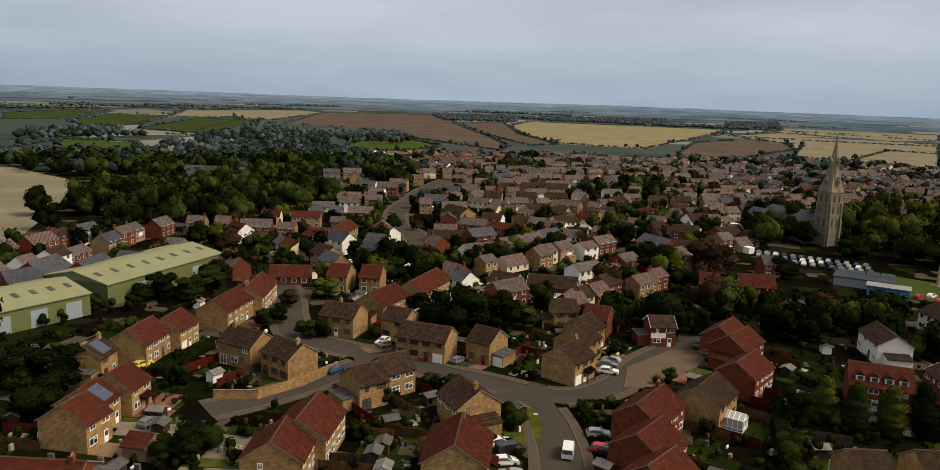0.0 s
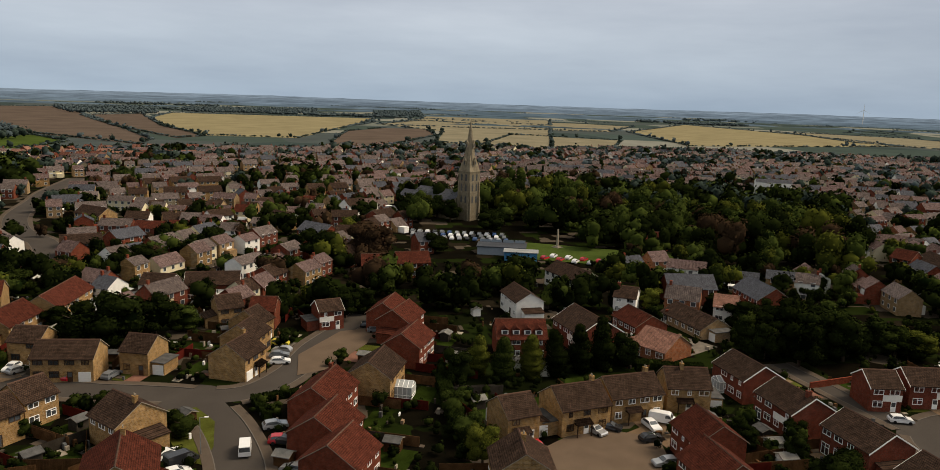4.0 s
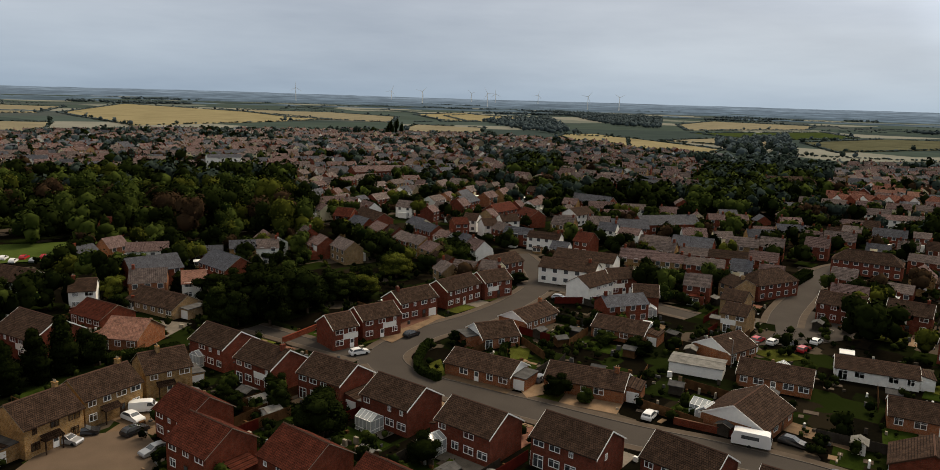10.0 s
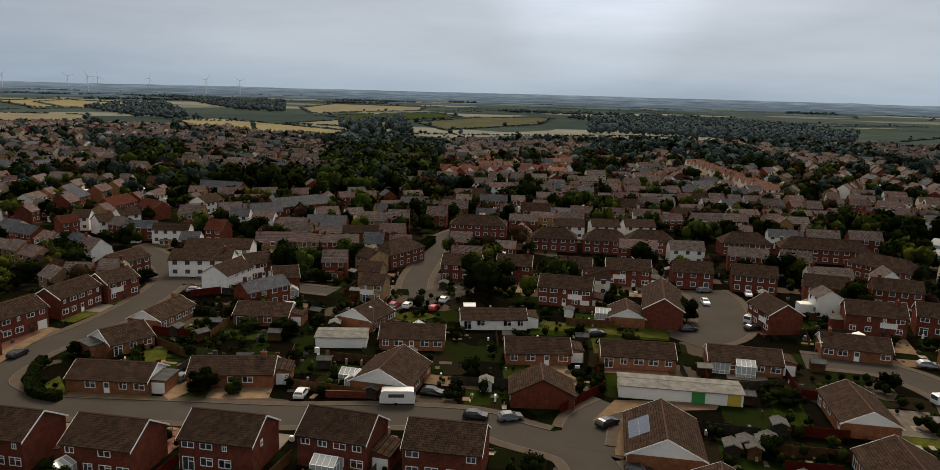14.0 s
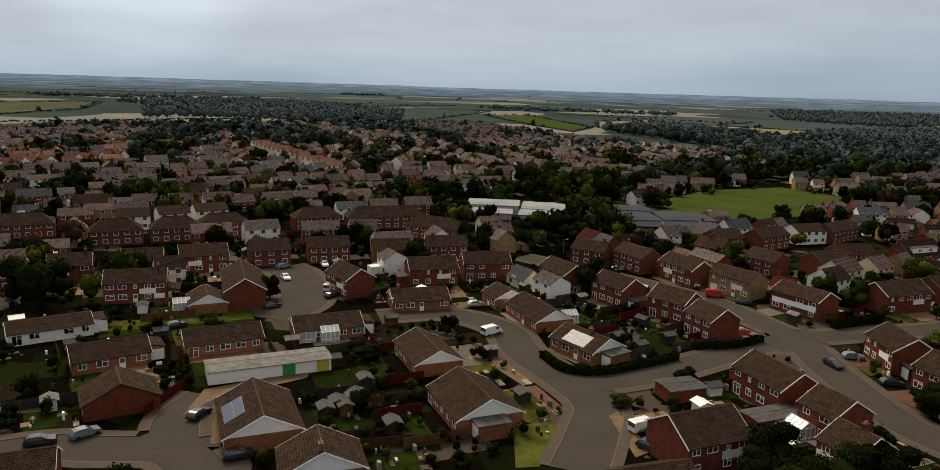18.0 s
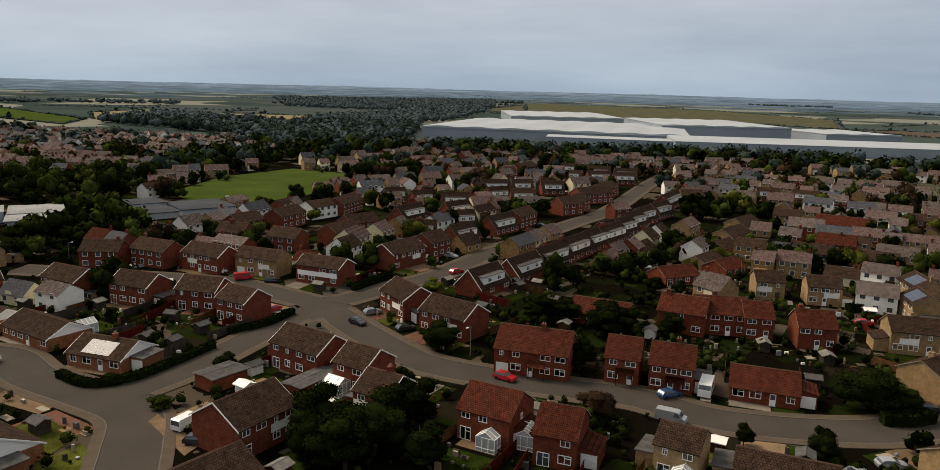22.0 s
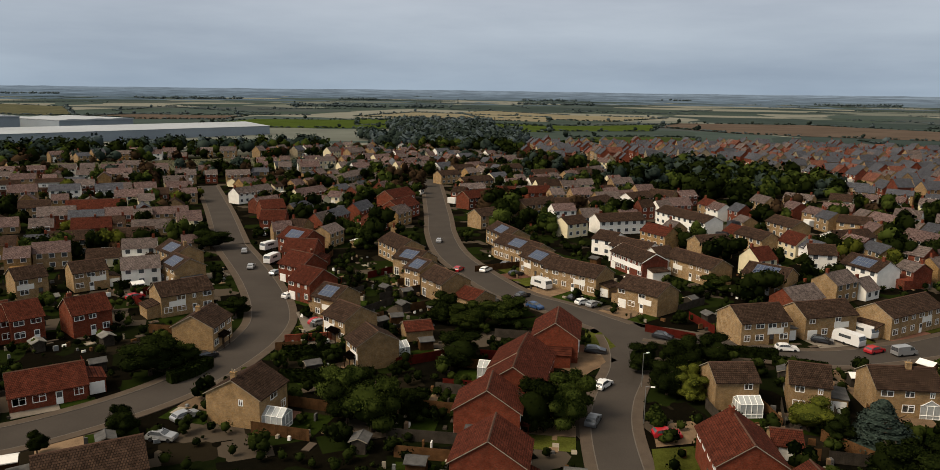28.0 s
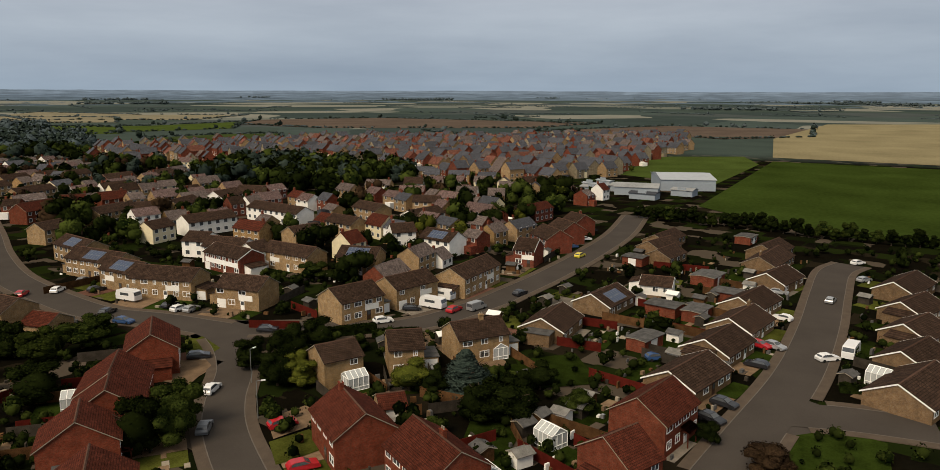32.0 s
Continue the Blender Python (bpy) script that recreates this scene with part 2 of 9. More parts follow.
M = {
    "red_brick": coursed("red_brick", (0.2, 0.047, 0.024), (0.12, 0.028, 0.015), (0.15, 0.085, 0.055), 0.225, 0.075, 0.008),
    "dark_brick": coursed("dark_brick", (0.19, 0.047, 0.026), (0.115, 0.03, 0.018), (0.14, 0.085, 0.06), 0.225, 0.075, 0.008),
    "orange_brick": coursed("orange_brick", (0.3, 0.105, 0.038), (0.2, 0.066, 0.026), (0.3, 0.24, 0.18), 0.225, 0.075, 0.008),
    "buff_brick": coursed("buff_brick", (0.33, 0.21, 0.095), (0.235, 0.145, 0.065), (0.34, 0.28, 0.2), 0.225, 0.075, 0.008),
    "ironstone": coursed("ironstone", (0.36, 0.215, 0.08), (0.21, 0.115, 0.04), (0.34, 0.26, 0.16), 0.42, 0.19, 0.02, stain=0.4),
    "brown_brick": coursed("brown_brick", (0.2, 0.125, 0.06), (0.135, 0.08, 0.04), (0.22, 0.17, 0.12), 0.225, 0.075, 0.008),
    "limestone": coursed("limestone", (0.25, 0.205, 0.135), (0.19, 0.155, 0.1), (0.3, 0.27, 0.2), 0.5, 0.25, 0.02, stain=0.35),
    "red_tile": coursed("red_tile", (0.1, 0.027, 0.016), (0.06, 0.019, 0.012), (0.025, 0.009, 0.006), 0.3, 0.32, 0.03, slope=1.8, stain=0.45),
    # red tile for distant roofs, greyed and paled to hold the haze
    "hazy_red_tile": coursed("hazy_red_tile", (0.18, 0.126, 0.115), (0.135, 0.096, 0.09), (0.03, 0.014, 0.01), 0.3, 0.32, 0.03, slope=1.8, stain=0.45),
    "orange_tile": coursed("orange_tile", (0.2, 0.085, 0.058), (0.15, 0.066, 0.048), (0.05, 0.02, 0.014), 0.3, 0.32, 0.03, slope=1.8, stain=0.45),
    "brown_tile": coursed("brown_tile", (0.062, 0.038, 0.026), (0.036, 0.023, 0.017), (0.012, 0.008, 0.006), 0.33, 0.34, 0.03, slope=1.8, stain=0.5),
    # brown tile for distant roofs; its paleness is haze put into the colour
    "hazy_brown_tile": coursed("hazy_brown_tile", (0.165, 0.13, 0.118), (0.12, 0.098, 0.09), (0.04, 0.03, 0.026), 0.33, 0.34, 0.03, slope=1.8, stain=0.5),
    "slate": coursed("slate", (0.085, 0.088, 0.1), (0.06, 0.062, 0.072), (0.02, 0.02, 0.023), 0.3, 0.25, 0.015, 0.6, slope=1.8, stain=0.35),
    "pink_tile": coursed("pink_tile", (0.29, 0.155, 0.11), (0.22, 0.11, 0.08), (0.09, 0.05, 0.04), 0.3, 0.32, 0.03, slope=1.8, stain=0.4),
    "white_render": mat("white_render", (0.8, 0.78, 0.72), 0.9, 0.1, 0.8, 9, each=0.06),
    "cream_render": mat("cream_render", (0.68, 0.6, 0.4), 0.9, 0.1, 0.8, 9, each=0.06),
    "white_paint": mat("white_paint", (0.8, 0.79, 0.75), 0.45, 0.06, 2.0, 20, spec=0.2),
    "upvc": mat("upvc", (0.9, 0.9, 0.87), 0.35, 0.05, 2.0, 20, spec=0.2),
    "brown_paint": mat("brown_paint", (0.07, 0.04, 0.025), 0.5, 0.2, 2.0, 20, each=0.2),
    "glass": mat("glass", (0.075, 0.083, 0.09), 0.08, 0.3, 0.4, 3, spec=0.6),
    "solar": mat("solar", (0.05, 0.07, 0.12), 0.4, 0.2, 2.0, 12, spec=0.35),
    "felt": mat("felt", (0.09, 0.088, 0.085), 0.9, 0.35, 1.0, 14, each=0.15),
    "sheet_grey": mat("sheet_grey", (0.2, 0.193, 0.175), 0.8, 0.35, 0.7, 10, each=0.1),
    "asphalt": mat("asphalt", (0.057, 0.049, 0.042), 0.92, 0.14, 0.12, 6, bump=0.15, spec=0.04),
    "pavement": mat("pavement", (0.085, 0.066, 0.05), 0.92, 0.15, 0.5, 8, spec=0.04),
    "kerb": mat("kerb", (0.12, 0.105, 0.09), 0.9, 0.15, 0.8, 8),
    "road_paint": mat("road_paint", (0.5, 0.5, 0.47), 0.8, 0.2, 1.5, 12),
    "drive_tan": mat("drive_tan", (0.18, 0.122, 0.075), 0.95, 0.25, 0.6, 7, each=0.25),
    "drive_red": mat("drive_red", (0.15, 0.075, 0.052), 0.9, 0.25, 0.6, 9, each=0.25),
    "drive_grey": mat("drive_grey", (0.16, 0.138, 0.112), 0.95, 0.25, 0.6, 7, each=0.25),
    "court_paving": mat("court_paving", (0.115, 0.083, 0.058), 0.95, 0.14, 0.25, 6),
    "lawn": mat("lawn", (0.019, 0.03, 0.005), 1.0, 0.4, 0.35, 4, bump=0.3, each=0.3, spec=0.0),
    "verge": mat("verge", (0.065, 0.072, 0.014), 1.0, 0.4, 0.3, 4, bump=0.3, each=0.2, spec=0.0),
    "hedge": mat("hedge", (0.012, 0.018, 0.004), 1.0, 0.6, 1.2, 9, bump=1.0, each=0.3, spec=0.0),
    "timber": mat("timber", (0.09, 0.046, 0.02), 0.9, 0.4, 0.9, 9, each=0.35),
    "grey_timber": mat("grey_timber", (0.05, 0.042, 0.033), 0.9, 0.35, 0.9, 9, each=0.25),
    "red_fence": mat("red_fence", (0.08, 0.012, 0.008), 0.85, 0.25, 0.9, 9, each=0.15),
    "bark": mat("bark", (0.075, 0.055, 0.04), 1.0, 0.4, 2, 14, bump=0.6),
    "tyre": mat("tyre", (0.018, 0.018, 0.018), 0.9, 0.2),
    "rim": mat("rim", (0.4, 0.4, 0.41), 0.35, 0.1, metal=0.8, spec=0.4),
    "headlight": mat("headlight", (0.6, 0.6, 0.58), 0.15, 0.05, spec=0.5),
    "tail_light": mat("tail_light", (0.3, 0.015, 0.012), 0.25, 0.05),
    "door_yellow": mat("door_yellow", (0.55, 0.4, 0.06), 0.5, 0.1),
    "door_green": mat("door_green", (0.05, 0.26, 0.07), 0.5, 0.1),
    "mortar": mat("mortar", (0.3, 0.26, 0.2), 0.95, 0.2),
    "ridge_tile": mat("ridge_tile", (0.085, 0.05, 0.036), 0.9, 0.3, 2.0, 9, each=0.2),
    "steel": mat("steel", (0.3, 0.31, 0.31), 0.5, 0.15, metal=0.6),
}


def leaf_mat(name, light, dark):
    """Foliage: every leaf clump has its own tone, and the tone drifts over the crown."""
    m = bpy.data.materials.new(name)
    m.use_nodes = True
    n, l = m.node_tree.nodes, m.node_tree.links
    b = n["Principled BSDF"]
    b.inputs["Roughness"].default_value, b.inputs["Specular IOR Level"].default_value = 0.8, 0.0
    geo, drift, mix, ramp = n.new("ShaderNodeNewGeometry"), n.new("ShaderNodeTexNoise"), n.new("ShaderNodeMix"), n.new("ShaderNodeValToRGB")
    drift.inputs["Scale"].default_value, drift.inputs["Detail"].default_value = 0.22, 4
    mix.inputs[0].default_value = 0.5
    ramp.color_ramp.elements[0].position, ramp.color_ramp.elements[0].color = 0.25, (*dark, 1)
    ramp.color_ramp.elements[1].position, ramp.color_ramp.elements[1].color = 0.8, (*light, 1)
    l.new(geo.outputs["Position"], drift.inputs["Vector"])
    l.new(drift.outputs["Fac"], mix.inputs[2])
    l.new(geo.outputs["Random Per Island"], mix.inputs[3])
    l.new(mix.outputs[0], ramp.inputs[0])
    info, each, hsv = n.new("ShaderNodeObjectInfo"), n.new("ShaderNodeMapRange"), n.new("ShaderNodeHueSaturation")
    each.inputs["To Min"].default_value, each.inputs["To Max"].default_value = 0.7, 1.3
    l.new(info.outputs["Random"], each.inputs["Value"])
    l.new(each.outputs[0], hsv.inputs["Value"])
    l.new(ramp.outputs[0], hsv.inputs["Color"])
    l.new(hsv.outputs[0], b.inputs["Base Color"])
    return m


LEAF = {
    "d": leaf_mat("leaf_dark", (0.015, 0.021, 0.0048), (0.0014, 0.0026, 0.0009)),
    "m": leaf_mat("leaf_mid", (0.038, 0.05, 0.01), (0.004, 0.0075, 0.002)),
    "b": leaf_mat("leaf_bright", (0.1, 0.108, 0.016), (0.018, 0.024, 0.005)),
    "p": leaf_mat("leaf_copper", (0.048, 0.03, 0.016), (0.013, 0.008, 0.005)),
    # one conifer and far trees share this; the blue paints in distance haze
    "c": leaf_mat("leaf_conifer_haze", (0.04, 0.055, 0.045), (0.014, 0.022, 0.018)),
    # distance haze painted into the leaf colour of the farthest trees
    "h": leaf_mat("leaf_far_haze", (0.068, 0.088, 0.092), (0.042, 0.057, 0.06)),
}
LEAF_WORDS = {"d": "dark green", "m": "mid-green", "b": "bright yellow-green", "p": "copper brown", "c": "conifer- and haze-toned blue-green", "h": "haze-tinted blue-green far"}
CAR = {
    "white": mat("paint_white", (0.7, 0.7, 0.69), 0.25, 0.03, spec=0.6), "silver": mat("paint_silver", (0.4, 0.41, 0.42), 0.28, 0.05, metal=0.5, spec=0.6),
    "grey": mat("paint_grey", (0.13, 0.14, 0.15), 0.28, 0.05, spec=0.6), "black": mat("paint_black", (0.018, 0.019, 0.022), 0.2, 0.05, spec=0.6),
    "red": mat("paint_red", (0.36, 0.016, 0.022), 0.25, 0.05, spec=0.6), "blue": mat("paint_blue", (0.025, 0.06, 0.15), 0.25, 0.05, spec=0.6),
    "yellow": mat("paint_yellow", (0.6, 0.5, 0.05), 0.3, 0.05, spec=0.6),
}


# ---- mesh helpers ----
def mesh_of(name, verts, faces, mats=(), slots=None, smooth=False):
    me = bpy.data.meshes.new(name)
    me.from_pydata([tuple(v) for v in verts], [], [tuple(f) for f in faces])
    for m in mats:
        me.materials.append(m)
    if slots:
        me.polygons.foreach_set("material_index", slots)
    if smooth:
        me.polygons.foreach_set("use_smooth", [True] * len(me.polygons))
    me.update()
    return me


class Build:
    """Collects boxes, prisms and sheets into one mesh."""

    def __init__(self):
        self.v, self.f, self.s = [], [], []

    def add(self, verts, faces, slot=0):
        k = len(self.v)
        self.v += [tuple(v) for v in verts]
        self.f += [tuple(i + k for i in f) for f in faces]
        self.s += [slot] * len(faces)
        return self

    def box(self, x0, y0, z0, x1, y1, z1, slot=0):
        return self.add([(x0, y0, z0), (x1, y0, z0), (x1, y1, z0), (x0, y1, z0), (x0, y0, z1), (x1, y0, z1), (x1, y1, z1), (x0, y1, z1)],
                        [(0, 3, 2, 1), (4, 5, 6, 7), (0, 1, 5, 4), (1, 2, 6, 5), (2, 3, 7, 6), (3, 0, 4, 7)], slot)

    def prism(self, ring, z0, z1, slot=0, scale=1.0):
        n = len(ring)
        cx, cy = sum(p[0] for p in ring) / n, sum(p[1] for p in ring) / n
        top = [(cx + (p[0] - cx) * scale, cy + (p[1] - cy) * scale, z1) for p in ring]
        return self.add([(p[0], p[1], z0) for p in ring] + top,
                        [tuple(range(n - 1, -1, -1)), tuple(range(n, 2 * n))] + [(i, (i + 1) % n, n + (i + 1) % n, n + i) for i in range(n)], slot)

    def mesh(self, name, *mats, smooth=False):
        return mesh_of(name, self.v, self.f, mats, self.s, smooth)


def at(x, y, z, ang=0.0):
    return pose(x, y, z, 0, 0, ang)


def child(name, me, parent, m=None, label=""):
    ob = new(name, me)
    ob.parent = parent
    if m is not None:
        ob.matrix_basis = m
    if label:
        ob["label"] = label
    return ob


CACHE = {}


def cached(key, make):
    if key not in CACHE:
        CACHE[key] = make()
    return CACHE[key]


# ---- ground ----
def lift(x, y):
    """The country rises gently to far ridges."""
    r = math.hypot(x, y)
    if r < 2600:
        return 0.0
    k = (r - 2600) / 2200
    return 6.0 * k * k + 5 * k * noise.noise((x / 700, y / 700, 0.0))


def ground_mesh():
    rings = [0, 30, 60, 100, 150, 220, 320, 450, 620, 850, 1150, 1500, 1800, 2100, 2450, 2800, 3200, 3600, 4000, 4400, 4800]
    n = 144
    v, f = [(0, 0, 0)], []
    for r in rings[1:]:
        for i in range(n):
            a = 2 * math.pi * i / n
            x, y = r * math.cos(a), r * math.sin(a)
            v.append((x, y, lift(x, y)))
    for i in range(n):
        f.append((0, 1 + i, 1 + (i + 1) % n))
    for k in range(len(rings) - 2):
        for i in range(n):
            a, b = 1 + k * n + i, 1 + k * n + (i + 1) % n
            f.append((a, a + n, b + n, b))
    return mesh_of("ground", v, f, [ground_material()], smooth=True)


def ground_material():
    m = mat("ground_soil", (0.008, 0.0065, 0.0035), 1.0, 0.55, 0.12, 1.4, spec=0.0)
    n, l = m.node_tree.nodes, m.node_tree.links
    b = n["Principled BSDF"]
    near = b.inputs["Base Color"].links[0].from_socket
    gco, gmap, cells = n.new("ShaderNodeTexCoord"), n.new("ShaderNodeMapping"), n.new("ShaderNodeTexVoronoi")
    gmap.inputs["Rotation"].default_value[2] = 0.25
    cells.distance = "CHEBYCHEV"
    cells.inputs["Scale"].default_value, cells.inputs["Randomness"].default_value = 0.14, 0.85
    l.new(gco.outputs["Object"], gmap.inputs["Vector"])
    l.new(gmap.outputs[0], cells.inputs["Vector"])
    gsep, gramp, gmix = n.new("ShaderNodeSeparateColor"), n.new("ShaderNodeValToRGB"), n.new("ShaderNodeMix")
    gramp.color_ramp.interpolation = "CONSTANT"
    g = gramp.color_ramp.elements
    g[0].position, g[0].color = 0.0, (0.004, 0.0036, 0.0025, 1)
    g[1].position, g[1].color = 0.3, (0.013, 0.022, 0.004, 1)
    for p, c in ((0.48, (0.006, 0.01, 0.0026)), (0.62, (0.02, 0.016, 0.01)), (0.7, (0.004, 0.004, 0.003)), (0.88, (0.1, 0.08, 0.06))):
        g.new(p).color = (*c, 1)
    l.new(cells.outputs["Color"], gsep.inputs[0])
    l.new(gsep.outputs[1], gramp.inputs[0])
    gmix.data_type, gmix.blend_type = "RGBA", "MIX"
    gmix.inputs[0].default_value = 0.6
    l.new(near, gmix.inputs[6])
    l.new(gramp.outputs[0], gmix.inputs[7])
    near = gmix.outputs[2]
    co, vor, dist = n.new("ShaderNodeTexCoord"), n.new("ShaderNodeTexVoronoi"), n.new("ShaderNodeVectorMath")
    vor.inputs["Scale"].default_value, vor.inputs["Randomness"].default_value = 0.0042, 1.0
    vor.distance = "MINKOWSKI"
    vor.inputs["Exponent"].default_value = 1.4
    dist.operation = "LENGTH"
    l.new(co.outputs["Object"], vor.inputs["Vector"])
    l.new(co.outputs["Object"], dist.inputs[0])
    sep = n.new("ShaderNodeSeparateColor")
    l.new(vor.outputs["Color"], sep.inputs[0])
    ramp = n.new("ShaderNodeValToRGB")
    ramp.color_ramp.interpolation = "CONSTANT"
    # field tones pulled towards blue-grey, with distance haze in the base colour
    e = ramp.color_ramp.elements
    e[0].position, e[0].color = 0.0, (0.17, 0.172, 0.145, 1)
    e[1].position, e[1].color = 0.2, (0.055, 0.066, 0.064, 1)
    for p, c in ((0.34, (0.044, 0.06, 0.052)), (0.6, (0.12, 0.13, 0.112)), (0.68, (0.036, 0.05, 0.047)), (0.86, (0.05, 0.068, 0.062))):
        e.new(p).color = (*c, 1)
    l.new(sep.outputs[0], ramp.inputs[0])
    streak = n.new("ShaderNodeTexNoise")
    streak.inputs["Scale"].default_value, streak.inputs["Detail"].default_value = 0.02, 5
    l.new(co.outputs["Object"], streak.inputs["Vector"])
    hsv, rng = n.new("ShaderNodeHueSaturation"), n.new("ShaderNodeMapRange")
    rng.inputs["To Min"].default_value, rng.inputs["To Max"].default_value = 0.7, 1.3
    l.new(streak.outputs["Fac"], rng.inputs["Value"])
    l.new(ramp.outputs[0], hsv.inputs["Color"])
    l.new(rng.outputs[0], hsv.inputs["Value"])
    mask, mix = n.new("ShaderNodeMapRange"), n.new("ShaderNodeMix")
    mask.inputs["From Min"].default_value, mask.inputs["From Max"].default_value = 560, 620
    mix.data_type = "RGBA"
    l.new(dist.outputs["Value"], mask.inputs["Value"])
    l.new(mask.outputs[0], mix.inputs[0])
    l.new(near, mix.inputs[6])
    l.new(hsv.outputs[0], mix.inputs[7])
    l.new(mix.outputs[2], b.inputs["Base Color"])
    return m


ground = tagged(new("ground", ground_mesh()), "dark garden soil and rough grass running out to haze-tinted fields and low ridges", "ground", kind="structure")


def ridge(radius, top, swell, color, seed):
    """A far ridge all round the horizon, its blue haze put into a glowing colour."""
    n = 1440
    v, f = [], []
    for i in range(n):
        a = 2 * math.pi * i / n
        c, s = math.cos(a), math.sin(a)
        h = top + swell * noise.noise((c * 3, s * 3, seed)) + swell * 0.35 * noise.noise((c * 22, s * 22, seed)) + max(0.0, 3.2 * noise.noise((c * 60, s * 60, seed))) + 1.6 * noise.noise((c * 400, s * 400, seed)) * (radius < 4000)
        v += [(radius * c, radius * s, -4), (radius * c, radius * s, h)]
        f.append((2 * i, 2 * i + 1, (2 * i + 3) % (2 * n), (2 * i + 2) % (2 * n)))
    m = bpy.data.materials.new("far_ridge_haze")
    m.use_nodes = True
    nd, ln = m.node_tree.nodes, m.node_tree.links
    b = nd["Principled BSDF"]
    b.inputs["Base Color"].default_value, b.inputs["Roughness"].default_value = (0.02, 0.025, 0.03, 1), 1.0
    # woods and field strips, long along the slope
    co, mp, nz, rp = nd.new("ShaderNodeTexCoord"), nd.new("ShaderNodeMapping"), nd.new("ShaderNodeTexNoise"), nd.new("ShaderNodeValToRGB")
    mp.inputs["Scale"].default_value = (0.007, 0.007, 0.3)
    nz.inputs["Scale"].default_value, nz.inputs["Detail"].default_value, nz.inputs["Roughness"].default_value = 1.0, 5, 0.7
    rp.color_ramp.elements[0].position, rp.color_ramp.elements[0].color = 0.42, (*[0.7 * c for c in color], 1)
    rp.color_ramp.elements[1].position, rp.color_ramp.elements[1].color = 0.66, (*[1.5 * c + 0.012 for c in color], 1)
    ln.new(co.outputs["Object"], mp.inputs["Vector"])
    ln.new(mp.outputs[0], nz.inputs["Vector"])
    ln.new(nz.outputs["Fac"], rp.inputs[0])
    # emission stands in for the haze in front of the ridge
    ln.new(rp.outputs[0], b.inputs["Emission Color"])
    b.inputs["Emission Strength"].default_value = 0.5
    tagged(new("backdrop", mesh_of("backdrop", v, f, [m])), "wooded ridge on the horizon, glowing with painted blue haze", "backdrop", kind="structure")


# outer rings paler and bluer: thickening haze painted ring by ring
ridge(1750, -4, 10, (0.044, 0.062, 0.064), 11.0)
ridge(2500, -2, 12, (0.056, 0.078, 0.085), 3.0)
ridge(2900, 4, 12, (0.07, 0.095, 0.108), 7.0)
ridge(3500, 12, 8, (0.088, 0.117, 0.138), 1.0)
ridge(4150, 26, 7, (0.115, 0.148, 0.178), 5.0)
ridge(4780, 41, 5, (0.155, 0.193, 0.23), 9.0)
ROADS = {}


def smooth_line(points, step=2.0):
    """A curve through the given points, in even steps."""
    p = [Vector(q) for q in points]
    p = [p[0] * 2 - p[1]] + p + [p[-1] * 2 - p[-2]]
    out = []
    for i in range(1, len(p) - 2):
        n = max(2, int((p[i + 1] - p[i]).length / step))
        for k in range(n):
            t = k / n
            out.append(0.5 * (2 * p[i] + (p[i + 1] - p[i - 1]) * t + (2 * p[i - 1] - 5 * p[i] + 4 * p[i + 1] - p[i + 2]) * t * t
                              + (3 * p[i] - p[i - 1] - 3 * p[i + 1] + p[i + 2]) * t ** 3))
    return out + [p[-2]]


def ribbon(line, a, b, z):
    """A strip beside a line, from a to b metres to its left, at height z."""
    v, f = [], []
    for i, p in enumerate(line):
        d = (line[min(i + 1, len(line) - 1)] - line[max(i - 1, 0)]).normalized()
        s = Vector((-d.y, d.x))
        v += [(*(p + s * a), z), (*(p + s * b), z)]
        if i:
            f.append((2 * i - 2, 2 * i, 2 * i + 1, 2 * i - 1))
    return v, f


def road(name, wide, *points):
    line = smooth_line(points)
    z = 0.03 + 0.004 * len(ROADS)
    ROADS[name] = (line, wide, z)
    v, f = ribbon(line, wide / 2, -wide / 2, z)
    ROADS[name] += (tagged(new("road", mesh_of("road", v, f, [M["asphalt"]])), "worn grey asphalt residential road with patched surface", "road", kind="structure"),)


def road_gap(p, skip=""):
    """How far a point lies from the edge of the nearest other road."""
    best = 1e9
    for name, (line, wide, _, _) in ROADS.items():
        if name != skip:
            best = min(best, min((q - p).length for q in line) - wide / 2)
    return best


def pavements():
    """A kerb and a raised pavement along both sides of each road, open at the junctions."""
    for name, (line, wide, z, ob) in ROADS.items():
        way = [(line[min(i + 1, len(line) - 1)] - line[max(i - 1, 0)]).normalized() for i in range(len(line))]
        for side in (1, -1):
            walk_, kerb = Build(), Build()
            side_at = [p + Vector((-d.y, d.x)) * side * (wide / 2 + 0.9) for p, d in zip(line, way)]
            ok = [road_gap(p, name) > 1.4 for p in side_at]
            for i in range(len(line) - 1):
                if not (ok[i] and ok[i + 1]):
                    continue
                for bd, a, b, h in ((kerb, 0, 0.16, 0.15), (walk_, 0.16, 1.8, 0.145)):
                    r = []
                    for j in (i, i + 1):
                        s = Vector((-way[j].y, way[j].x)) * side
                        r.append((line[j] + s * (wide / 2 + a), line[j] + s * (wide / 2 + b)))
                    (p0, p1), (q0, q1) = r
                    v = [(*p0, h), (*q0, h), (*q1, h), (*p1, h), (*p0, 0), (*q0, 0), (*q1, 0), (*p1, 0)]
                    f = [(0, 1, 2, 3), (4, 5, 1, 0), (6, 7, 3, 2)]
                    bd.add(v, f if side < 0 else [c[::-1] for c in f])
            if walk_.v:
                child("pavement", walk_.mesh("pavement", M["pavement"]), ob)
                child("kerb", kerb.mesh("kerb", M["kerb"]), ob)


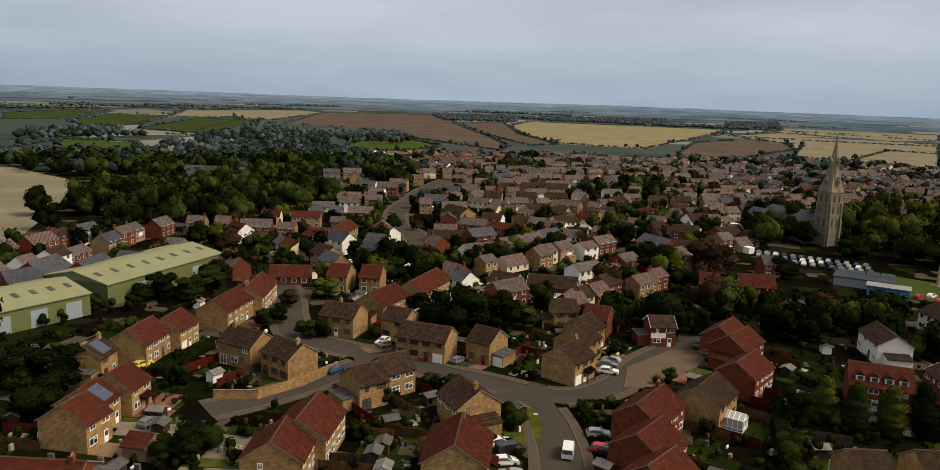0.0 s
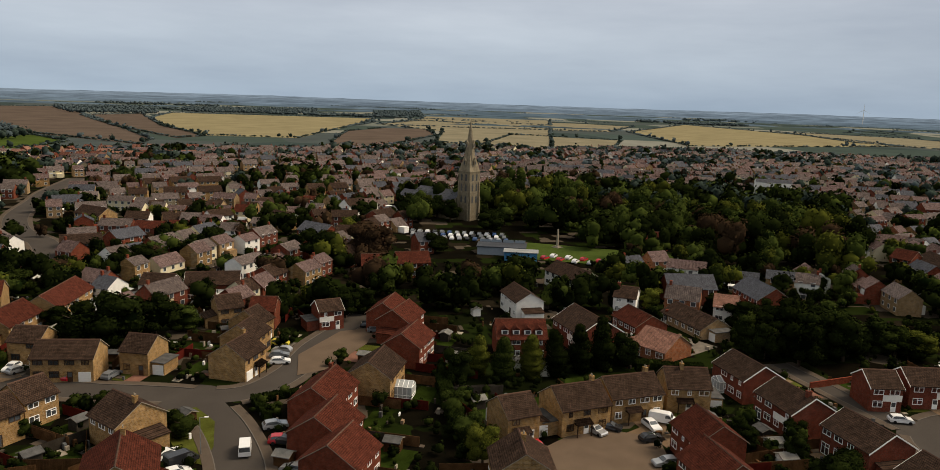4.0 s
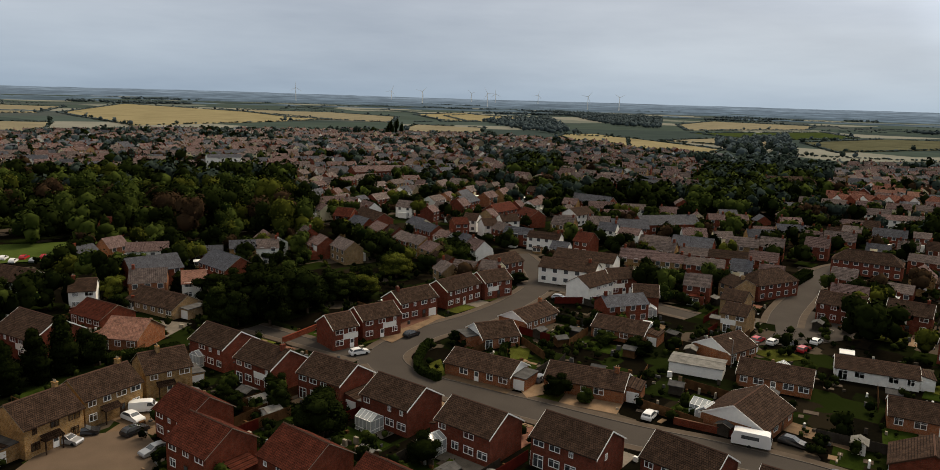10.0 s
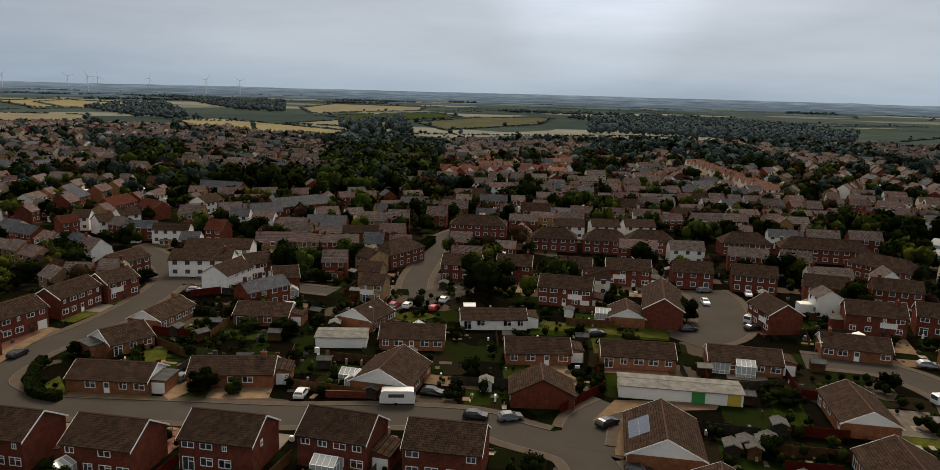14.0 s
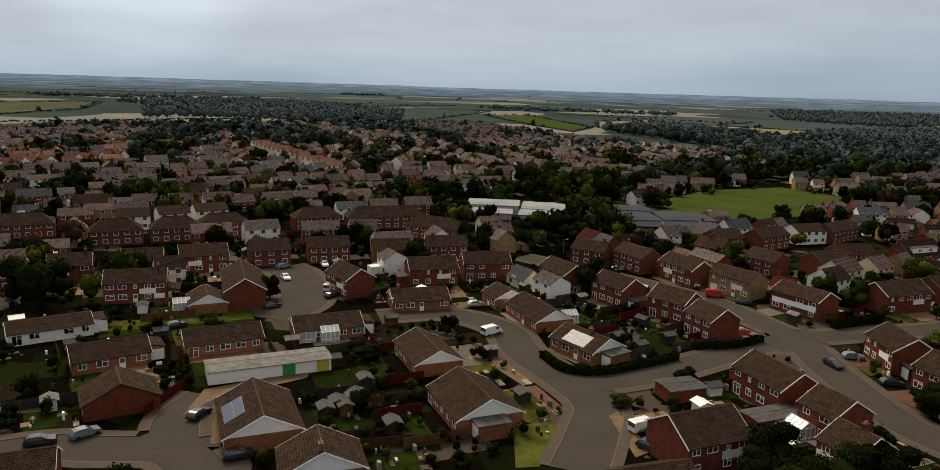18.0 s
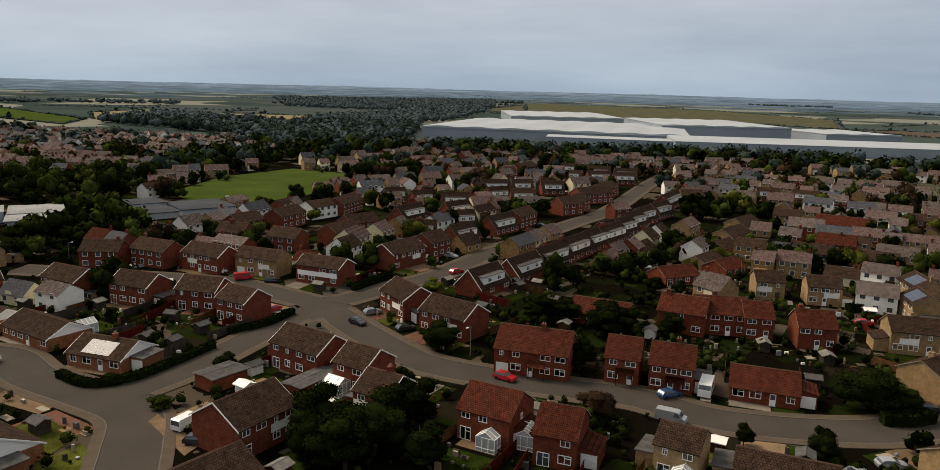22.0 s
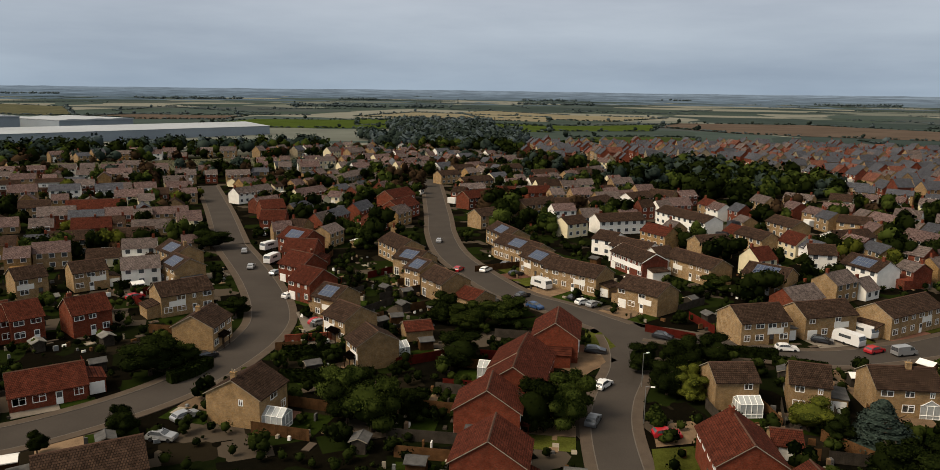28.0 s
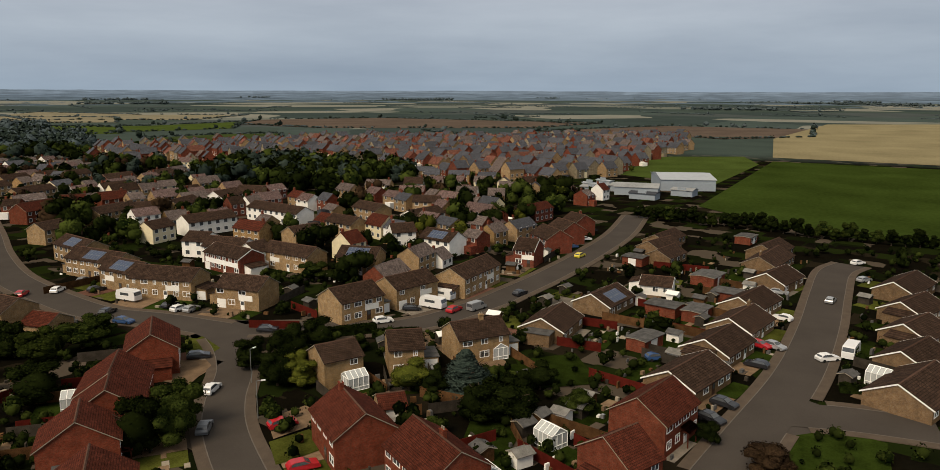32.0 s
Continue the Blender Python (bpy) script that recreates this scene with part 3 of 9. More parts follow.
def aprons():
    """Asphalt where a road runs into another."""
    for name, (line, wide, z, ob) in ROADS.items():
        for end in (line[0], line[-1]):
            if road_gap(end, name) < 7.0:
                r = wide * 0.5 + 3.2
                ring = [(end.x + r * math.cos(i * 0.3927), end.y + r * math.sin(i * 0.3927)) for i in range(16)]
                tagged(new("road_junction", Build().prism(ring, 0, 0.024).mesh("road_junction", M["asphalt"])), "worn grey asphalt at a street corner", "road", kind="structure")


# ---- roads ----
road("main_a", 7, (13.8, 98.1), (15.6, 108.0), (15.6, 119.3), (14.4, 129.1), (11.4, 138.8), (3.0, 144.3), (-4.5, 148.0), (-17.9, 155.8), (-29.5, 162.2), (-39.3, 168.9), (-45.2, 182.9), (-49.6, 199.6), (-56.3, 219.3))
road("close_a", 6.5, (11.4, 138.8), (21.5, 137.6), (31.2, 145.3), (39.6, 158.6), (48.2, 168.8), (57.8, 179.8))
road("close_b", 6.5, (-17.9, 155.8), (-24.4, 147.8), (-32.1, 137.8), (-39.3, 130.4), (-45.8, 125.3))
road("close_c", 7, (60.1, 84.8), (64.6, 91.2), (70.1, 93.9), (76.3, 95.4))
road("street_b", 7.5, (244, 89), (228, 78), (207, 68), (186, 67), (166, 70), (147, 76), (133, 77), (125.5, 72.5), (121.5, 64), (120, 53), (118.8, 40), (117, 22), (117, 6), (115, -9), (110, -16), (103.9, -24.5), (96.1, -26.3))
road("lane_b", 4, (127, 75), (128.5, 88), (130.5, 101.5), (132.4, 113.2))
road("arm_b", 6, (204, 68), (203, 50), (199, 36), (194, 22))
road("loop_c", 7, (197, 1), (211, 0), (236, -4), (264, -8), (285, -17), (297, -33))
road("court_d", 12, (155.0, -58.7), (164.3, -71.6), (186.4, -79.2), (199.0, -79.6))
road("mews_d", 7, (104.8, -25.2), (114.3, -28.6), (120.5, -35.1))
road("curve_e", 8, (143.7, -80.5), (137.7, -94.7), (122.4, -99.4), (108.7, -93.9), (93.2, -90.8), (82.1, -87.7), (74.7, -79.1), (67.9, -69.5))
road("link_e", 7, (89.7, -91.7), (86.5, -106.7), (85.7, -126.4), (84.6, -148.8))
road("street_f", 8, (175.7, -149.2), (143.1, -155.6), (116.3, -159.4), (96.2, -154.8), (83.0, -149.9), (67.2, -137.3), (50.0, -125.7), (35.5, -123.0), (21.4, -122.7), (9.0, -123.0), (-5.0, -118.9), (-23.4, -121.9), (-37.4, -129.5), (-51.5, -143.5), (-59.5, -159.3), (-67.3, -189.0), (-75.3, -231.0), (-77.6, -240.0), (-94.4, -303.3), (-113.9, -382.8))
road("street_g", 7, (83.7, -151.2), (76.0, -171.8), (69, -190), (64, -222), (57, -255), (49, -289), (40, -330), (32.2, -432.5), (22.8, -529.2))
road("street_h", 8, (-114.9, -103.2), (-115.0, -121.6), (-113.4, -137.1), (-117.9, -157.4), (-126.9, -184.2), (-143.2, -214.5), (-163.5, -246.5), (-200.8, -307.0), (-226.7, -349.1))
road("street_i", 7.5, (-114.9, -103.2), (-121.1, -93.1), (-126.6, -79.0), (-136.4, -68.5), (-155.1, -61.8), (-164.6, -59.9), (-187.2, -56.2), (-220.1, -52.9), (-252.6, -51.5), (-292.5, -54.0))
road("street_j", 7.5, (-92.4, -5.3), (-108.7, -1.7), (-127.4, 2.6), (-144.0, 5.5), (-168.8, 8.5), (-195.8, 10.9), (-220.2, 13.6), (-232.5, 18.4))
road("arm_j", 9, (-117.1, 2.2), (-118.8, 11.4), (-119.4, 22.9))
road("street_k", 6, (-56.7, -45.4), (-67.9, -59.7), (-78.0, -71.6), (-86.7, -79.2), (-98.4, -87.1), (-106.9, -95.5), (-111.7, -101.8))
road("north_road", 9, (-18, 522), (-30, 456), (-33, 418), (-37, 373), (-33, 333), (-23, 305), (-18, 271))
road("north_arm", 7, (57, 432), (65, 462), (76, 496), (85, 535))
pavements()
aprons()


# ---- houses ----
#        walls, roof, verge, eaves height, roof rise per half width, words
STYLE = {
    "rr": ("red_brick", "red_tile", None, 4.8, 0.66, "red brick house with a red-brown tiled roof"),
    "sr": ("ironstone", "red_tile", None, 4.8, 0.66, "honey-coloured brick house with a red-brown tiled roof"),
    "rb": ("dark_brick", "brown_tile", "white_paint", 4.8, 0.6, "dark red brick house with a brown tiled roof and white verges"),
    "rbh": ("dark_brick", "brown_tile", None, 4.8, 0.7, "dark red brick house with a hipped brown roof"),
    "st": ("ironstone", "brown_tile", None, 4.8, 0.66, "honey-coloured stone house with a brown tiled roof"),
    "bb": ("buff_brick", "brown_tile", None, 4.8, 0.55, "buff brick house with a low brown tiled roof"),
    "rs": ("red_brick", "slate", None, 4.8, 0.66, "red brick house with a grey slate roof"),
    "wh": ("white_render", "brown_tile", None, 4.8, 0.6, "white rendered house with a brown tiled roof"),
    "wht": ("white_render", "brown_tile", "white_paint", 4.8, 0.5, "white fronted terrace house with a brown tiled roof"),
    "cr": ("cream_render", "brown_tile", None, 4.8, 0.6, "cream rendered house with a brown tiled roof"),
    "pw": ("white_render", "pink_tile", None, 4.6, 0.7, "pale rendered house with a pinkish tiled roof"),
    "bw": ("orange_brick", "brown_tile", "white_paint", 2.5, 0.5, "brick bungalow with white gables and brown tiles"),
    "bj": ("brown_brick", "brown_tile", "white_paint", 2.5, 0.5, "brown brick bungalow with white bargeboards and brown tiles"),
    "bwr": ("red_brick", "brown_tile", "brown_paint", 2.5, 0.5, "red brick bungalow with a dark brown tiled roof"),
    "bww": ("white_render", "brown_tile", "white_paint", 2.5, 0.45, "white rendered bungalow with a brown tiled roof"),
    "br": ("red_brick", "red_tile", None, 2.5, 0.55, "red brick bungalow with a red-brown tiled roof"),
    "bb1": ("buff_brick", "brown_tile", None, 2.5, 0.55, "buff brick bungalow with a brown tiled roof"),
    "pk": ("orange_brick", "pink_tile", None, 2.7, 0.6, "brick bungalow with a pinkish tiled roof"),
    "ch": ("dark_brick", "brown_tile", "white_paint", 2.6, 1.05, "brick chalet house with a steep brown roof and a white dormer"),
    "g": ("buff_brick", "red_tile", None, 2.3, 0.5, "small brick garage with a tiled roof"),
    "gh": ("buff_brick", "brown_tile", None, 2.4, 0.5, "double garage with a hipped tiled roof"),
    "gf": ("red_brick", "felt", None, 2.4, 0.08, "brick garage with a grey felt roof"),
    "gb": ("white_paint", "sheet_grey", None, 2.3, 0.1, "row of lock-up garages under a grey sheet roof"),
    "new": ("red_brick", "slate", None, 5.2, 0.8, "new red brick house with a steep grey roof"),
    "newb": ("buff_brick", "red_tile", None, 5.2, 0.8, "new buff brick house with a steep tiled roof"),
    "shop": ("limestone", "slate", None, 5.2, 0.75, "old stone town house with a slate roof"),
}
HOUSES = []


def wall_mesh(L, W, he, rise, hip, walls, gable, glazed=False):
    hr = he + W / 2 * rise
    x, y = L / 2, W / 2
    b = Build()
    b.add([(-x, -y, -0.2), (x, -y, -0.2), (x, y, -0.2), (-x, y, -0.2), (-x, -y, he), (x, -y, he), (x, y, he), (-x, y, he)],
          [(0, 1, 5, 4), (2, 3, 7, 6), (1, 2, 6, 5), (3, 0, 4, 7), (4, 5, 6, 7)])
    if not hip:
        b.add([(x, -y, he), (x, y, he), (x, 0, hr - 0.05)], [(0, 1, 2)], 1)
        b.add([(-x, y, he), (-x, -y, he), (-x, 0, hr - 0.05)], [(0, 1, 2)], 1)
    if glazed:
        n = max(2, int(L / 3))
        for s in (-1, 1):
            for z in (0.9, 3.4)[:2 if he > 4 else 1]:
                for k in range(n):
                    u = (k + 0.5) / n * L - x
                    for g, m, d in ((0.12, 2, 0.03), (0, 3, 0.05)):
                        q = [(u - 0.65 - g, s * (y + d), z - g), (u + 0.65 + g, s * (y + d), z - g), (u + 0.65 + g, s * (y + d), z + 1.15 + g), (u - 0.65 - g, s * (y + d), z + 1.15 + g)]
                        b.add(q if s < 0 else q[::-1], [(0, 1, 2, 3)], m)
    return b.mesh("wall", M[walls], M[gable], M["upvc"], M["glass"])


def roof_mesh(L, W, he, rise, hip, tile):
    """Two pitched slabs with overhanging eaves, a ridge cap and a thickness; or a hipped roof."""
    o, g, t = 0.38, 0.22, 0.14
    x, y = L / 2 + g, W / 2 + o
    zr, ze = he + W / 2 * rise, he - o * rise
    b = Build()
    if hip:
        e = max(0.3, x - y * 0.9)
        p = [(-x, -y, ze), (x, -y, ze), (x, y, ze), (-x, y, ze), (-e, 0, zr + t), (e, 0, zr + t)]
        b.add(p + [(q[0], q[1], q[2] - t) for q in p[:4]], [(0, 1, 5, 4), (2, 3, 4, 5), (1, 2, 5), (3, 0, 4), (0, 6, 7, 1), (1, 7, 8, 2), (2, 8, 9, 3), (3, 9, 6, 0), (9, 8, 7, 6)])
        b.box(-e, -0.1, zr + t - 0.06, e, 0.1, zr + t + 0.05)
    else:
        for s in (1, -1):
            p = [(-x, s * y, ze), (x, s * y, ze), (x, 0, zr), (-x, 0, zr)]
            q = [(a[0], a[1], a[2] + t) for a in p]
            f = [(0, 3, 2, 1), (4, 5, 6, 7), (0, 1, 5, 4), (1, 2, 6, 5), (3, 0, 4, 7)]
            f = f if s < 0 else [c[::-1] for c in f]
            b.add(p + q, f)
            b.s[-2:] = [1, 1]
        b.add([(-x, -0.16, zr + t - 0.06), (x, -0.16, zr + t - 0.06), (x, 0, zr + t + 0.07), (-x, 0, zr + t + 0.07), (-x, 0.16, zr + t - 0.06), (x, 0.16, zr + t - 0.06)],
              [(0, 1, 2, 3), (3, 2, 5, 4), (0, 3, 4), (1, 5, 2)], 2)
    return b.mesh("roof", M[tile], M["mortar"], M[{"red_tile": "ridge_tile", "brown_tile": "ridge_tile"}.get(tile, tile)])


def verge_mesh(W, he, rise, m):
    o, t = 0.38, 0.14
    y, zr, ze = W / 2 + o, he + W / 2 * rise, he - o * rise
    b = Build()
    for s in (1, -1):
        p = [(0, s * y, ze - 0.1), (0, s * y, ze + t + 0.02), (0, 0, zr + t + 0.02), (0, 0, zr - 0.1)]
        q = [(0.05, a[1], a[2]) for a in p]
        b.add(p + q, [(0, 1, 2, 3), (7, 6, 5, 4), (0, 4, 5, 1), (1, 5, 6, 2), (3, 2, 6, 7), (0, 3, 7, 4)])
    return b.mesh("bargeboard", M[m])


def window_mesh(w, h, frame_mat, glazed=True):
    """A frame with a mullion and a transom in one piece, proud of the wall; facing -y."""
    t = 0.1
    xs, zs = (-w / 2, -w / 2 + t, -t / 2, t / 2, w / 2 - t, w / 2), (0, t, h * 0.66, h * 0.66 + t, h - t, h)
    b = Build()
    grid = [(x, -0.055, z) for z in zs for x in xs] + [(x, 0.0, z) for z in zs for x in xs]
    faces, slots = [], []
    for r in range(5):
        for c in range(5):
            k = r * 6 + c
            hole = c in (1, 3) and r in (1, 3) or (c == 1 and r == 2)
            q = (k, k + 1, k + 7, k + 6)
            if hole:
                if glazed:
                    faces.append(tuple(i + 36 for i in q))
                    slots.append(1)
                for a, d in ((q[0], q[1]), (q[1], q[2]), (q[2], q[3]), (q[3], q[0])):
                    faces.append((a, a + 36, d + 36, d))
                    slots.append(0)
            else:
                faces.append(q)
                slots.append(0)
    for a, d in [(i, i + 1) for i in range(5)] + [(5 + 6 * i, 11 + 6 * i) for i in range(5)] + [(35 - i, 34 - i) for i in range(5)] + [(30 - 6 * i, 24 - 6 * i) for i in range(5)]:
        faces.append((a, a + 36, d + 36, d))
        slots.append(0)
    return mesh_of("window", grid, faces, [M[frame_mat], M["glass"]], slots)


def pane_mesh(w, h):
    return Build().box(-w / 2 + 0.06, -0.025, 0.06, w / 2 - 0.06, -0.005, h - 0.06).mesh("pane", M["glass"])


def door_mesh(kind, paint="white_paint"):
    b = Build()
    if kind == "garage":
        b.box(-1.15, -0.06, 0, 1.15, 0.03, 2.05)
        for k in range(4):
            b.box(-1.08, -0.085, 0.08 + k * 0.5, 1.08, -0.06, 0.5 + k * 0.5)
        return b.mesh("garage_door", M[paint])
    b.box(-0.5, -0.05, 0, 0.5, 0.03, 2.1)
    b.box(-0.38, -0.075, 0.15, 0.38, -0.05, 0.95)
    b.box(-0.38, -0.07, 1.1, 0.38, -0.05, 1.95, 1)
    return b.mesh("door", M["upvc" if kind == "white" else "brown_paint"], M["glass"])


def chimney_mesh(m):
    b = Build()
    b.box(-0.42, -0.3, -1.2, 0.42, 0.3, 0.9)
    b.box(-0.48, -0.36, 0.78, 0.48, 0.36, 0.92)
    for x in (-0.2, 0.2):
        b.prism([(x + 0.11 * math.cos(a), 0.11 * math.sin(a)) for a in (0, 1.05, 2.1, 3.14, 4.19, 5.24)], 0.92, 1.3, 1, 0.85)
    return b.mesh("chimney", M[m], M["mortar"])


def panel_mesh():
    """One framed solar panel, lying flat, its lower edge at y = 0."""
    return Build().box(0, 0, -0.05, 0.98, 1.64, -0.01, 1).add([(0.03, 0.03, 0), (0.95, 0.03, 0), (0.95, 1.61, 0), (0.03, 1.61, 0), (0.03, 0.03, -0.01), (0.95, 0.03, -0.01), (0.95, 1.61, -0.01), (0.03, 1.61, -0.01)], [(0, 1, 2, 3), (0, 4, 5, 1), (1, 5, 6, 2), (2, 6, 7, 3), (3, 7, 4, 0)]).mesh("solar_panel", M["solar"], M["steel"])


def put_windows(ob, L, W, he, front, near, rng, frame_mat, garage):
    """Windows and doors on the two long sides, storey by storey; +1: the front is +y."""
    n = max(2, round(L / (2.4 if near else 2.9)))
    for side in (1, -1):
        turn = 0 if side < 0 else 180
        for floor in range(2 if he > 4 else 1):
            for k in range(n):
                x = (k + 0.5) / n * L - L / 2
                z = 0.95 + floor * 2.5
                slot = k if side < 0 else n - 1 - k
                m = pose(x, side * W / 2, z, 0, 0, turn)
                if floor == 0 and side == front and slot == n // 2:
                    child("door", cached(("door", "white"), lambda: door_mesh("white")) if rng.random() < 0.6 else cached(("door", "brown"), lambda: door_mesh("brown")),
                          ob, pose(x, side * W / 2, 0.05, 0, 0, turn))
                    continue
                if floor == 0 and side == front and garage and k == 0:
                    child("garage_door", cached(("door", "garage"), lambda: door_mesh("garage")), ob, pose(x + 0.2, side * W / 2, 0.05, 0, 0, turn))
                    continue
                if floor == 0 and side != front and slot == 0:
                    w, h, m = 1.8, 2.05, pose(x, side * W / 2, 0.08, 0, 0, turn)
                elif floor == 1 and rng.random() < 0.15:
                    w, h = 0.75, 1.0
                else:
                    w, h = (1.9 if rng.random() < 0.6 else 1.4), 1.3
                if not near and rng.random() < 0.12:
                    continue
                win = child("window", cached(("win", w, h, near, frame_mat), lambda: window_mesh(w, h, frame_mat, not near)), ob, m)
                if near:
                    child("pane", cached(("pane", w, h), lambda: pane_mesh(w, h)), win)


def nearest_road(x, y):
    p = Vector((x, y))
    best = min(((q - p).length, name, i) for name, (line, _, _, _) in ROADS.items() for i, q in enumerate(line[::3]))
    return ROADS[best[1]][0][::3][best[2]], best[0]


def house(kind, x, y, ang, L, W, detail=2):
    """One house with its ridge along ang. detail 2: near, 1: middle distance, 0: far off."""
    detail = 0 if detail == 1 and math.hypot(x, y) > 215 else detail
    solar = kind.endswith("s") and kind not in ("rs",)
    kind = kind[:-1] if solar else kind
    if kind == "rr" and y > 20 and x < 5:
        kind = "sr"
    if kind == "bw" and x < -55 and y > -90:
        kind = "bj"
    walls, tile, verge, he, rise, words = STYLE[kind]
    if kind == "wht" and detail:
        walls, words = "dark_brick", "brick terrace house with a white boarded band and a brown roof"
    rng = random.Random(int(x * 7 + y * 131))
    hip = kind in ("rbh", "gh")
    name = "garage" if kind in ("g", "gf", "gb", "gh") else "bungalow" if he < 3 else "house"
    gable = "white_paint" if kind in ("bw", "bww") and not (x < -55 and y > -90) else walls
    l5, w5 = round(L * 2) / 2, round(W * 2) / 2
    ob = new(name, cached(("wall", kind, gable, l5, w5, detail > 0), lambda: wall_mesh(l5, w5, he, rise, hip, walls, gable, detail == 0)))
    ob.matrix_basis = at(x, y, 0, ang)
    extra = " and solar panels" if solar else ""
    tagged(ob, words + extra, name, group=name + "s of the estate")
    child("roof", cached(("roof", kind, l5, w5), lambda: roof_mesh(l5, w5, he, rise, hip, tile)), ob)
    HOUSES.append((x, y, ang, L, W, kind, detail, ob))
    road_at, gap = nearest_road(x, y)
    a = radians(ang)
    front = 1 if (road_at.x - x) * -math.sin(a) + (road_at.y - y) * math.cos(a) > 0 else -1
    if name == "garage":
        n = 1 if kind != "gb" else max(3, int(L / 2.7))
        for k in range(n):
            paint = {0: "door_yellow", 2: "door_green"}.get(k, "white_paint") if kind == "gb" and L > 14 else "white_paint"
            child("garage_door", cached(("door", "garage", paint), lambda: door_mesh("garage", paint)), ob, pose((k + 0.5) / n * l5 - l5 / 2 if n > 1 else 0, front * w5 / 2, 0.02, 0, 0, 0 if front < 0 else 180))
        return ob
    if detail:
        frame_mat = "brown_paint" if kind == "st" and rng.random() < 0.6 else "upvc"
        put_windows(ob, l5, w5, he, front, math.hypot(x, y) < 96, rng, frame_mat, he > 4 and l5 > 7 and rng.random() < 0.35)
    if detail and kind in ("rb", "bb", "wht"):
        # pale boarding between the floors
        for side, chance in ((front, 0.75), (-front, 0.25)):
            if kind == "wht":
                child("cladding_panel", cached(("clad", kind, l5), lambda: Build().box(-l5 * 0.46, -0.05, 2.2, l5 * 0.46, 0.0, 3.42).mesh("cladding_panel", M["upvc"])), ob, pose(0, side * w5 / 2, 0, 0, 0, 0 if side < 0 else 180))
            elif rng.random() < chance:
                child("cladding_panel", cached(("clad", kind), lambda: Build().box(-1.8, -0.04, 2.15, 1.8, 0.0, 3.4).mesh("cladding_panel", M["white_render"])), ob, pose(l5 * rng.choice((-0.2, 0.2)), side * w5 / 2, 0, 0, 0, 0 if side < 0 else 180))
    if verge and detail and not hip:
        for s in (1, -1):
            child("bargeboard", cached(("verge", w5, kind), lambda: verge_mesh(w5, he, rise, verge)), ob, pose(s * (l5 / 2 + 0.2), 0, 0, 0, 0, 0 if s > 0 else 180))
    if kind not in ("new", "newb") and rng.random() < (0.22 if kind not in ("wh", "cr", "st", "shop") else 0.45):
        child("chimney", cached(("chimney", walls), lambda: chimney_mesh("red_brick" if "render" in walls else walls)), ob,
              pose(l5 * rng.choice((-0.36, 0.36, 0.1)), rng.choice((-0.3, 0.3)), he + w5 / 2 * rise, 0, 0, 90 * rng.randint(0, 1)))
    if detail > 1 and not hip and rng.random() < 0.4:
        s = rng.choice((-1, 1))
        near = math.hypot(x, y) < 96
        win = child("window", cached(("win", 0.75, 1.0, near, "upvc"), lambda: window_mesh(0.75, 1.0, "upvc", not near)), ob, pose(s * l5 / 2, rng.uniform(-0.2, 0.2) * w5, 3.45 if he > 4 else 1.0, 0, 0, 90 * s))
        if near:
            child("pane", cached(("pane", 0.75, 1.0), lambda: pane_mesh(0.75, 1.0)), win)
    if solar:
        s = 1 if math.sin(a) * x - math.cos(a) * y > 0 else -1
        slope = math.atan(rise)
        n = max(3, min(6, int(l5 / 1.6)))
        for i in range(n):
            for k in range(2):
                child("solar_panel", cached("solar", panel_mesh), ob, pose(0, s * (w5 / 2 - 0.35), he + 0.35 * rise + 0.2, 0, 0, 0 if s < 0 else 180) @ pose((i - n / 2) * 1.02, 0, 0, math.degrees(slope), 0, 0) @ pose(0, k * 1.68, 0))
    if kind == "ch":
        s = 1 if math.sin(a) * x - math.cos(a) * y > 0 else -1
        b = cached(("dormer", l5, w5), lambda: Build().box(-l5 * 0.36, -w5 / 2 + 0.45, he + 0.45, l5 * 0.36, -0.5, he + 2.35).box(-l5 * 0.38, -w5 / 2 + 0.25, he + 2.35, l5 * 0.38, -0.4, he + 2.5, 1).mesh("dormer", M["white_paint"], M["felt"]))
        dm = child("dormer", b, ob, pose(0, 0, 0, 0, 0, 0 if s < 0 else 180), "white boarded dormer")
        for k in range(2):
            child("window", cached(("win", 1.7, 1.15, False, "upvc"), lambda: window_mesh(1.7, 1.15, "upvc")), dm, pose((k - 0.5) * l5 * 0.32, -w5 / 2 + 0.44, he + 0.85))
    if detail > 1 and he > 4 and rng.random() < 0.55:
        # a lean-to porch roof over the door
        b = cached(("porch", walls, tile), lambda: Build().box(-1.5, -1.3, 2.25, 1.5, 0, 2.35).add([(-1.6, -1.4, 2.35), (1.6, -1.4, 2.35), (1.6, 0, 3.0), (-1.6, 0, 3.0)], [(0, 1, 2, 3), (0, 3, 2, 1)]).box(-1.45, -1.2, 0, -1.3, -1.05, 2.25).box(1.3, -1.2, 0, 1.45, -1.05, 2.25).mesh("porch", M[tile]))
        child("porch", b, ob, pose(l5 * 0.1, front * w5 / 2, 0, 0, 0, 0 if front < 0 else 180))
    if detail and gap < 30:
        plot(ob, x, y, a, l5, w5, front, rng, gap, detail)
    return ob


